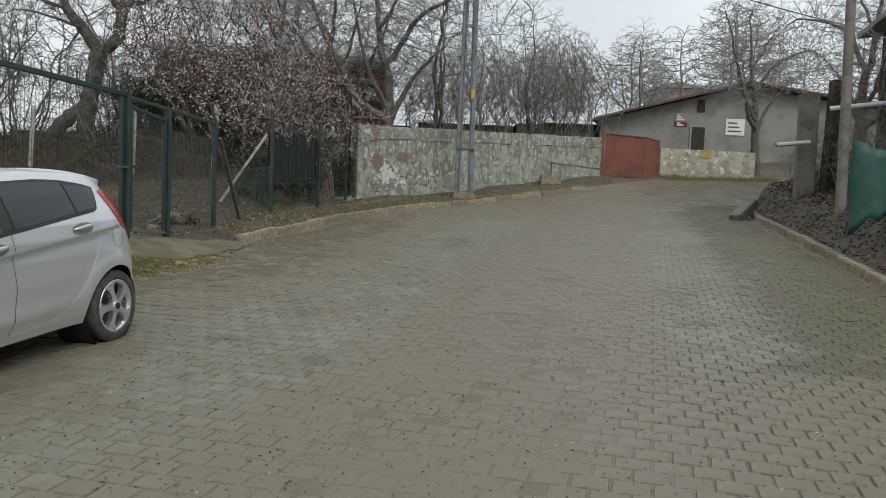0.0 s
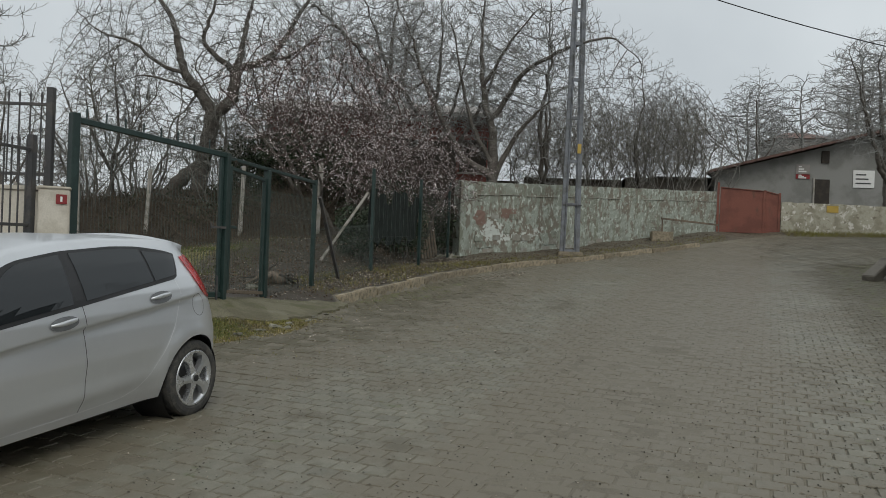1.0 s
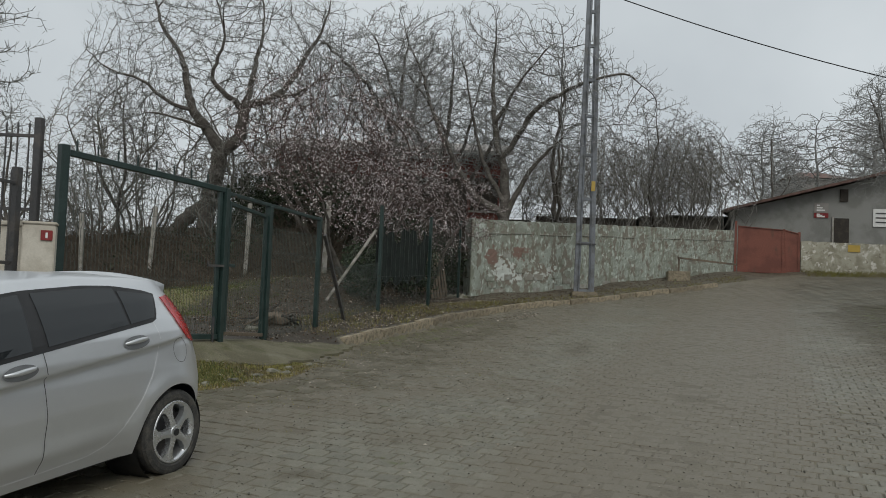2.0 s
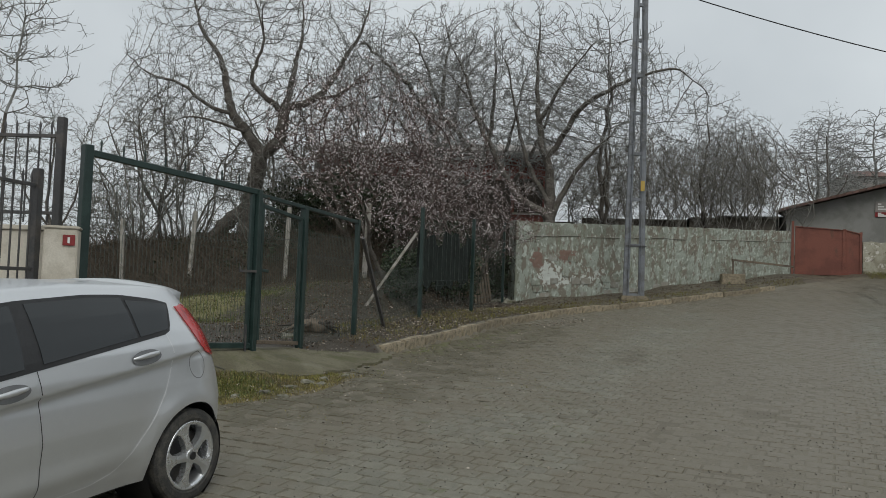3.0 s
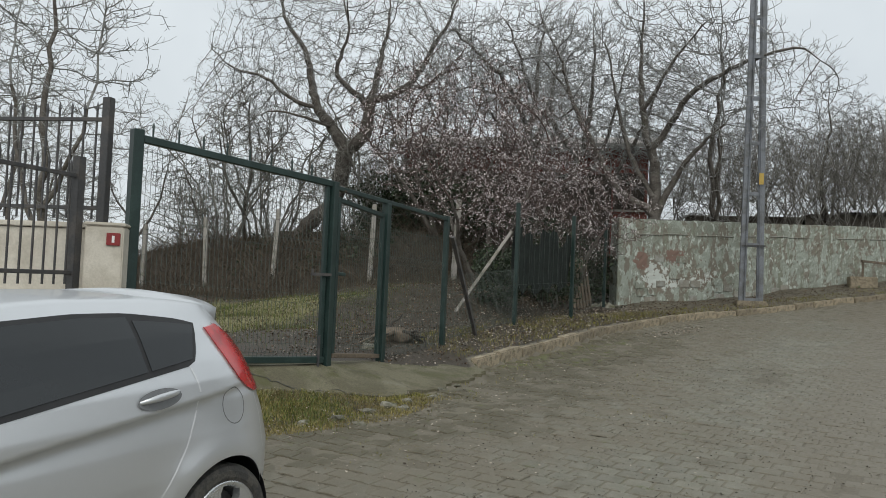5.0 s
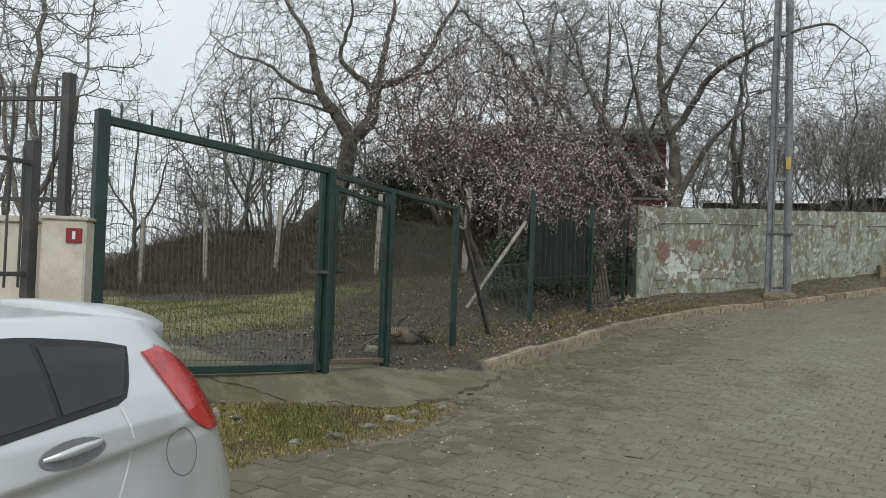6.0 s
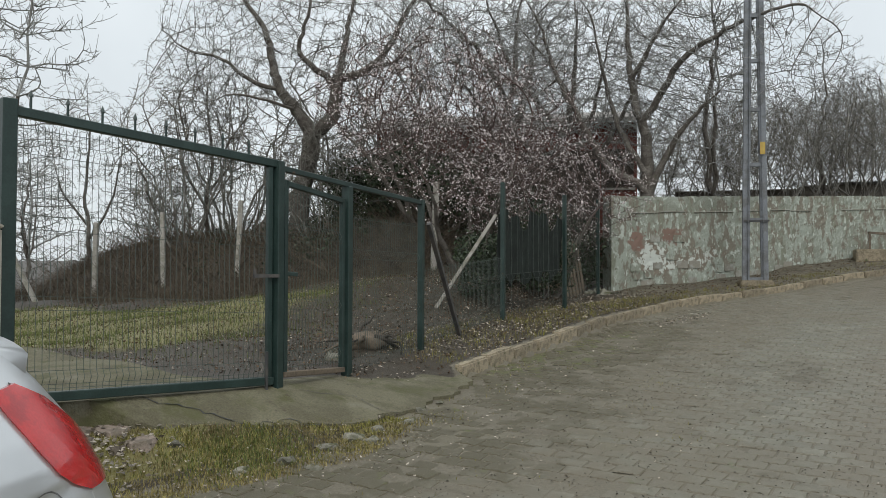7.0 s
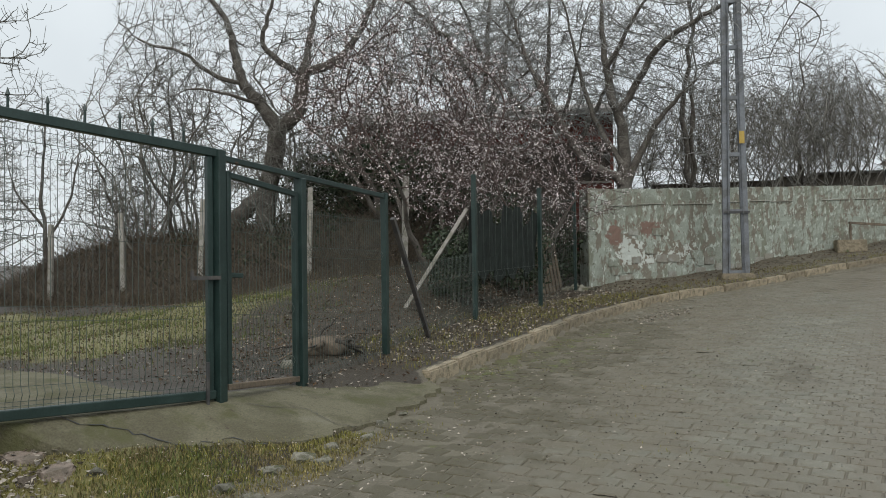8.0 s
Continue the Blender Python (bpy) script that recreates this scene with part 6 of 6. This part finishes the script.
rnd = random.Random(17)
spots = [(-3.30, 12.05, 0.05), (-3.42, 11.3, 0.075), (-3.52, 11.0, 0.09), (-3.35, 10.95, 0.07), (-3.6, 10.7, 0.09), (-3.25, 11.6, 0.06), (-3.75, 10.3, 0.08), (-3.5, 10.2, 0.06),
         (-3.22, 12.4, 0.05), (-2.75, 23.0, 0.20), (-2.6, 22.7, 0.16), (-2.95, 22.8, 0.17), (-2.45, 22.95, 0.15), (-2.85, 23.25, 0.15), (-4.75, 13.4, 0.10), (-4.9, 13.7, 0.09), (-3.95, 10.0, 0.07),
         (-4.6, 10.15, 0.07)]
for x, y, r in spots:
    bm = bmesh.new()
    pebble(bm, (0, 0, 0), r, rnd)
    s = part("stone", bm, M_stone)
    s.matrix_world = pose(x, y, float(land_z(x, y)) - r * 0.12)
    tagged(s, "pale rubble stone lying on the ground", "stone", "loose stones")

for k, (x, y, a, w, d) in enumerate(((-5.36, 9.72, 12, 0.30, 0.20), (-5.30, 10.0, -8, 0.26, 0.20), (-5.08, 10.08, 30, 0.30, 0.22), (-4.80, 10.03, 5, 0.28, 0.20), (-4.98, 9.45, -20, 0.22, 0.16), (-4.95, 9.62, 40, 0.24, 0.15), (-5.16, 9.82, -35, 0.18, 0.13), (-4.88, 9.85, 15, 0.15, 0.12))):
    bm = bmesh.new()
    rr = random.Random(40 + k)
    corners = [(w / 2 * math.cos(q) * rr.uniform(0.8, 1.15), d / 2 * math.sin(q) * rr.uniform(0.8, 1.2) * 1.3) for q in (0.5, 1.4, 2.6, 3.7, 4.6, 5.7)]
    lo = [bm.verts.new((p, q, -0.05)) for p, q in corners]
    hi = [bm.verts.new((p * rr.uniform(0.75, 0.95), q * rr.uniform(0.75, 0.95), rr.uniform(0.005, 0.028))) for p, q in corners]
    bm.faces.new(hi)
    bm.faces.new(lo[::-1])
    for q in range(6):
        bm.faces.new((lo[q], lo[(q + 1) % 6], hi[(q + 1) % 6], hi[q]))
    sl = part("broken_slab", bm, M_pinkstone)
    sl.matrix_world = pose(x, y, float(land_z(x, y)) + 0.02, rr.uniform(-7, 7), rr.uniform(-7, 7), a)
    tagged(sl, "broken pinkish grey paving fragment beside the gate", "paving fragment", "broken slabs")

# uprooted stump behind the mesh
stump = thing("tree_stump", pose(-4.62, 14.0, float(land_z(-4.62, 14.0)), 0, 0, 60), "uprooted weathered stump with splayed roots", "stump")
bm = bmesh.new()
pebble(bm, (0, 0, 0.06), 0.20, rnd)
pebble(bm, (0.16, 0.03, 0.04), 0.15, rnd)
pebble(bm, (-0.17, 0.05, 0.05), 0.14, rnd)
part("bole", bm, M_wood, stump, smooth=True)
for k in range(16):
    a = rnd.uniform(-0.8, 4.0)
    p = Vector((0.1 * math.cos(a), 0.1 * math.sin(a), 0.12))
    P0, P1, R0, R1 = [], [], [], []
    d = Vector((math.cos(a), math.sin(a), rnd.uniform(-0.25, 0.15)))
    r = rnd.uniform(0.02, 0.055)
    for q in range(5):
        d = (d + Vector((rnd.gauss(0, 0.35), rnd.gauss(0, 0.35), rnd.gauss(-0.10, 0.12)))).normalized()
        P0.append(p)
        p = p + d * 0.11
        P1.append(p)
        R0.append(r)
        r *= 0.72
        R1.append(r)
    V_, F_ = tube_arrays(P0, P1, R0, R1, 6)
    fast_mesh("root", V_, F_, M_dark if k % 3 else M_wood, stump, smooth=True)



def scatter(n, x0, x1, y0, y1, keep, size, mat, name, label, seed, dz=0.012):
    r = np.random.default_rng(seed)
    x, y = r.uniform(x0, x1, n), r.uniform(y0, y1, n)
    k = keep(x, y, r.random(n))
    x, y = x[k], y[k]
    P = np.stack([x, y, land_z(x, y) + dz], -1)
    V_, F_ = specks(P, size, seed, flat=True)
    ob = fast_mesh(name, V_, F_, mat)
    return tagged(ob, label, "litter", kind="stuff")


scatter(24000, -6.5, 6.0, 13.5, 30, lambda x, y, q: (left_of(x, y) > 0.15), 0.022, M_dryleaf, "leaf_litter", "brown dry leaves on the verge", 1)
scatter(30000, -15, -4, 12.5, 25, lambda x, y, q: (left_of(x, y) > 1.0) & (q < 0.8), 0.020, M_dryleaf, "leaf_litter", "brown dry leaves across the yard", 2)
scatter(14000, -13, -2.2, 12.5, 23, lambda x, y, q: (left_of(x, y) > 0.5) & (q < 0.25 + 0.75 * sstep(-8, -4, x)), 0.018, M_litter, "petal_litter", "pale fallen petals and chips on the soil", 3)
scatter(30000, 6, 11, 8, 25, lambda x, y, q: right_of(x, y) > 0.2, 0.035, M_dryleaf, "leaf_litter", "brown dry leaves on the roadside bank", 4)
scatter(7000, -3.2, 1.0, 8, 22, lambda x, y, q: (left_of(x, y) < -0.1) & (q < np.exp(left_of(x, y) * 0.8)), 0.014, M_litter, "petal_litter", "pale petals and gravel along the road edge", 5, 0.004)
scatter(9000, -3.2, 5.5, 3, 22, lambda x, y, q: (left_of(x, y) < -0.1) & (right_of(x, y) < -0.1) & (q < 0.4), 0.009, M_litter, "road_grit", "scattered pale grit on the road", 6, 0.004)
scatter(2200, -1.7, -0.2, 18.4, 20.6, lambda x, y, q: q < np.exp(-((x + 1.0 - 0.5 * (y - 19.4)) / 0.25) ** 2) * np.exp(-((y - 19.4) / 0.8) ** 2), 0.02, M_litter, "petal_litter", "pale gravel drift by the kerb", 7, 0.006)
scatter(1300, -5.5, -4.4, 9.0, 10.3, lambda x, y, q: q < np.exp(-((x + 5.0) / 0.4) ** 2 - ((y - 9.7) / 0.45) ** 2), 0.022, M_litter, "chip_litter", "pale broken chips beside the apron", 8, 0.04)


def blades(n, x0, x1, y0, y1, keep, h, mat, name, label, seed):
    r = np.random.default_rng(seed)
    x, y = r.uniform(x0, x1, n), r.uniform(y0, y1, n)
    k = keep(x, y, r.random(n))
    x, y = x[k], y[k]
    n = len(x)
    z = land_z(x, y) - 0.005
    a = r.uniform(0, 2 * np.pi, n)
    hh = h * r.uniform(0.4, 1.25, n)
    lean = hh * r.uniform(0.2, 0.9, n)
    w = 0.0034
    P = np.stack([x, y, z], -1)
    s = np.stack([-np.sin(a), np.cos(a), 0 * a], -1) * w
    d = np.stack([np.cos(a) * lean, np.sin(a) * lean, hh], -1)
    mid = P + d * np.array([0.35, 0.35, 0.6])
    V_ = np.stack([P - s, P + s, mid + s * 0.7, mid - s * 0.7, mid - s * 0.7, mid + s * 0.7, P + d + s * 0.1, P + d - s * 0.1], 1).reshape(-1, 3)
    F_ = np.arange(8 * n).reshape(2 * n, 4)
    ob = fast_mesh(name, V_, F_, mat)
    return tagged(ob, label, "grass", kind="stuff")


def clump(x, y, f, s=0.0):
    return 0.5 + 0.5 * np.sin(x * f + s + 1.3 * np.sin(y * f * 0.7)) * np.sin(y * f * 1.1 + s * 2)


def apron_edge(y):
    return np.interp(y, [9.5, 10.05, 10.3, 11.0, 11.5, 12.2, 13.2, 14.4], [-5.62, -5.35, -4.72, -4.05, -3.55, -3.28, -3.13, -3.55])


blades(52000, -5.4, -3.2, 8.6, 11.7, lambda x, y, q: (left_of(x, y) > -0.45 * clump(x, y, 7, 1)) & (x > apron_edge(y) - 0.14 * clump(x, y, 9)) & (q < 0.30 + 0.70 * clump(x, y, 5) * sstep(0.9, 0.1, x - apron_edge(y))), 0.038, M_grass, "grass", "short winter grass before the apron", 11)
blades(34000, -5.4, -3.0, 8.6, 11.7, lambda x, y, q: (left_of(x, y) > -0.3) & (x > apron_edge(y) + 0.05) & (q < 0.2 + 0.8 * clump(x, y, 3.3, 2)), 0.035, M_straw, "dead_grass", "withered yellow-brown grass before the apron", 19)
scatter(2600, -5.4, -2.9, 8.6, 12.2, lambda x, y, q: (left_of(x, y) > -0.6) & (x > apron_edge(y) - 0.1) & (q < 0.75), 0.011, M_litter, "chip_litter", "pale chips among the short grass", 23, 0.02)
# dark flat flakes added on the surface to stand for pits and loose grit
scatter(16000, -2.5, 5.5, 1.5, 16, lambda x, y, q: (left_of(x, y) < -0.2) & (right_of(x, y) < -0.2) & (q < 0.35 + 0.65 * clump(x, y, 1.1)), 0.0095, M_pit, "road_grit", "small dark flecks for pits and grit on the road", 24, 0.004)
blades(9000, -4.9, -3.5, 9.6, 11.1, lambda x, y, q: (x > apron_edge(y) - 0.05) & (q < np.exp(-((x + 4.15) / 0.38) ** 2 - ((y - 10.35) / 0.45) ** 2)), 0.05, M_lawn, "grass", "greener tuft of grass before the apron", 31)
blades(60000, -15, -5.2, 12.2, 20.5, lambda x, y, q: q < 0.9 * sstep(-5.2, -7.6, x) * sstep(12.6, 14.2, y + 0.35 * (x + 6) * 0) * sstep(20.5, 18.0, y) * (0.35 + 0.65 * clump(x, y, 1.6)), 0.07, M_lawn, "grass", "green lawn inside the yard", 12)
blades(130000, -4.5, 6, 13.9, 30, lambda x, y, q: (left_of(x, y) > 0.12) & (left_of(x, y) < 1.4) & (q < 0.15 + 0.85 * clump(x, y, 3.0) ** 1.5), 0.07, M_grass, "grass", "tufts of grass on the verge behind the kerb", 13)
blades(4000, -3.6, -1.5, 10.5, 17, lambda x, y, q: (left_of(x, y) < 0.05) & (left_of(x, y) > -0.5) & (q < clump(x, y, 4.0) ** 2 * 0.9), 0.03, M_grass, "grass", "moss and grass in the road edge", 14)
blades(9000, -3.6, 1.5, 8.0, 20, lambda x, y, q: (left_of(x, y) < 0.0) & (left_of(x, y) > -2.6) & (q < clump(x, y, 2.7, 0.8) ** 5), 0.022, M_grass, "grass", "moss tufts between the worn pavers", 18)
blades(5000, 8.2, 12.6, 30.2, 31.0, lambda x, y, q: q < 0.5 + 0.5 * clump(x, y, 2), 0.14, M_grass, "grass", "grass at the foot of the low wall", 15)
scatter(4200, -4.4, -1.6, 14.2, 23.4, lambda x, y, q: (left_of(x, y) > 0.15) & (q < 0.9), 0.022, M_litter, "petal_litter", "drift of pale petals behind the kerb", 9)
blades(30000, -18, -6, 20.8, 26, lambda x, y, q: q < 0.35 + 0.65 * clump(x, y, 1.9), 0.22, M_drygrass, "dead_grass", "dead brown grass and stalks on the bank", 16)
blades(12000, -9, -3.2, 12.6, 21, lambda x, y, q: (left_of(x, y) > 0.6) & (q < clump(x, y, 2.4) ** 2), 0.07, M_drygrass, "dead_grass", "withered grass across the yard", 17)
sr = np.random.default_rng(21)
ns = 4200
sx, sy = sr.uniform(-17.5, -6.0, ns), sr.uniform(21.2, 25.8, ns)
sb = np.stack([sx, sy, land_z(sx, sy)], -1)
sa, sl = sr.uniform(0, 2 * np.pi, ns), sr.uniform(0.25, 1.1, ns)
se = sb + np.stack([np.cos(sa) * sl, np.sin(sa) * sl, sl * sr.uniform(0.1, 1.1, ns)], -1)
V_, F_ = tube_arrays(sb, se, np.full(ns, 0.007), np.full(ns, 0.003), 3)
th = fast_mesh("bramble_thicket", V_, F_, M_wood)
tagged(th, "tangle of dead brambles and sticks on the bank", "brambles", kind="stuff")
ix_, iy_ = sr.uniform(-13, -4.2, 9000), sr.uniform(22.3, 25.5, 9000)
kk = sr.random(9000) < clump(ix_, iy_, 1.3) ** 1.5
iv = np.stack([ix_, iy_, land_z(ix_, iy_) + sr.uniform(0.02, 0.45, 9000)], -1)[kk]
V_, F_ = specks(iv, 0.045, 22)
tagged(fast_mesh("ivy", V_, F_, M_ivy), "dark ivy spreading over the bank", "ivy", kind="stuff")
bm = bmesh.new()
for k in range(160):
    x, y = rnd.uniform(6.7, 8.2), rnd.uniform(14, 23)
    if right_of(x, y) > 0.2:
        z = float(land_z(x, y))
        a = rnd.uniform(0, 6)
        beam(bm, (x, y, z + 0.01), (x + 0.35 * math.cos(a), y + 0.35 * math.sin(a), z + rnd.uniform(0.03, 0.25)), 0.008)
tw = part("fallen_twigs", bm, M_twig)
tagged(tw, "fallen twigs and brambles on the leafy bank", "twigs", kind="stuff")

# ---- interlocking concrete pavers ----
PW, PD = 0.205, 0.172
outline = [(-0.5, -0.5), (-0.30, -0.5), (-0.22, -0.43), (0.22, -0.43), (0.30, -0.5), (0.5, -0.5), (0.5, 0.5), (0.30, 0.5), (0.22, 0.57), (-0.22, 0.57), (-0.30, 0.5), (-0.5, 0.5)]
o_ = np.array(outline) * np.array([PW - 0.011, PD - 0.010])
inner = o_ * 0.94
nO = len(o_)


def paver_faces(base):
    f = [tuple(base + nO + k for k in range(nO))]
    f += [(base + k, base + (k + 1) % nO, base + nO + (k + 1) % nO, base + nO + k) for k in range(nO)]
    return f


yaw_p = -0.25
cp, sp2 = math.cos(yaw_p), math.sin(yaw_p)
pr = random.Random(77)
pav = []
for j in range(-45, 200):
    for i in range(-100, 125):
        u = (i + 0.5 * (j % 2)) * PW
        v = j * PD
        x, y = u * cp - v * sp2 - 0.5, u * sp2 + v * cp + 1.0
        if y < -2.5 or y > 30.6:
            continue
        e, r = float(np.interp(y, LEFT_Y, LEFT_X)) - x, x - float(np.interp(y, RIGHT_Y, RIGHT_X))
        if e > -0.06 or r > -0.10 or x > 14:
            continue
        # missing ones along the broken edge
        if y < 14 and e > -0.5 and pr.random() < 0.35:
            continue
        worn_ = max(0.0, min(1.0, (e + 3.2) / 1.6)) * max(0.25, min(1.0, (22 - y) / 6))
        worn_ = max(worn_, 0.35 * max(0.0, min(1.0, (r + 1.9) / 0.8)))
        if pr.random() < 0.06 * worn_:
            continue
        dz, tx, ty = pr.gauss(0, 0.0016 + 0.0022 * worn_), pr.gauss(0, 0.008 + 0.013 * worn_), pr.gauss(0, 0.008 + 0.013 * worn_)
        rot = yaw_p + pr.gauss(0, 0.012 + 0.08 * worn_)
        pav.append((x, y, dz, tx, ty, rot))
near_set = [p for p in pav if 3.6 < p[1] < 6.3 and 0.9 < p[0] < 3.6][:290]
near_ids = {id(p) for p in near_set}
road = new("road")
tagged(road, "worn road of interlocking grey concrete pavers, partly muddied", "road", kind="structure")
VV, FF = [], []
for p in pav:
    if id(p) in near_ids:
        continue
    x, y, dz, tx, ty, rot = p
    z = float(road_top(x, y)) + dz
    slope_y = 0.055
    c, s = math.cos(rot), math.sin(rot)
    b = len(VV)
    for ring, top in ((o_, -0.010), (inner, 0.0)):
        for (a, d) in ring:
            xx, yy = a * c - d * s, a * s + d * c
            VV.append((x + xx, y + yy, z + top + tx * a + ty * d + float(slope_y) * yy))
    FF += paver_faces(b)
me = bpy.data.meshes.new("pavers")
me.from_pydata(VV, [], FF)
me.materials.append(M_paver)
pv = np.array(VV)
pe, prr = left_of(pv[:, 0], pv[:, 1]), right_of(pv[:, 0], pv[:, 1])
soil_p = 0.85 * sstep(-3.4, -0.6, pe) * sstep(21, 14, pv[:, 1]) + 0.5 * sstep(-3.2, -0.6, pe) * sstep(13, 17, pv[:, 1]) + 1.0 * sstep(-3.3, -0.9, prr)
crown_p = np.interp(pv[:, 1], [0, 3.8, 6.0, 9.5, 15, 22, 30], [-0.7, 0.0, 0.5, 1.3, 2.4, 4.2, 6.0])
mud_p = 0.9 * sstep(2.3, 0.6, np.abs(pv[:, 0] - crown_p)) + 0.6 * sstep(-4.5, -2.0, pe)
for nm, arr in (("soil", soil_p), ("mud", mud_p)):
    a_ = me.attributes.new(nm, "FLOAT", "POINT")
    a_.data.foreach_set("value", np.clip(arr, 0, 1).astype(np.float32))
rest = new("pavers", me)
rest.parent = road
rest["kind"] = "stuff"
one = bpy.data.meshes.new("paver")
one.from_pydata([(a, d, -0.010) for a, d in o_] + [(a, d, 0.0) for a, d in inner], [], paver_faces(0))
one.materials.append(M_paver_one)
for x, y, dz, tx, ty, rot in near_set:
    k = new("paver", one)
    k.parent = road
    k.matrix_local = Matrix.Translation((x, y, float(road_z(x, y)) + dz)) @ Matrix.Rotation(0.055, 4, "X") @ Matrix.Rotation(rot, 4, "Z") @ Matrix.Rotation(tx, 4, "Y") @ Matrix.Rotation(ty, 4, "X")
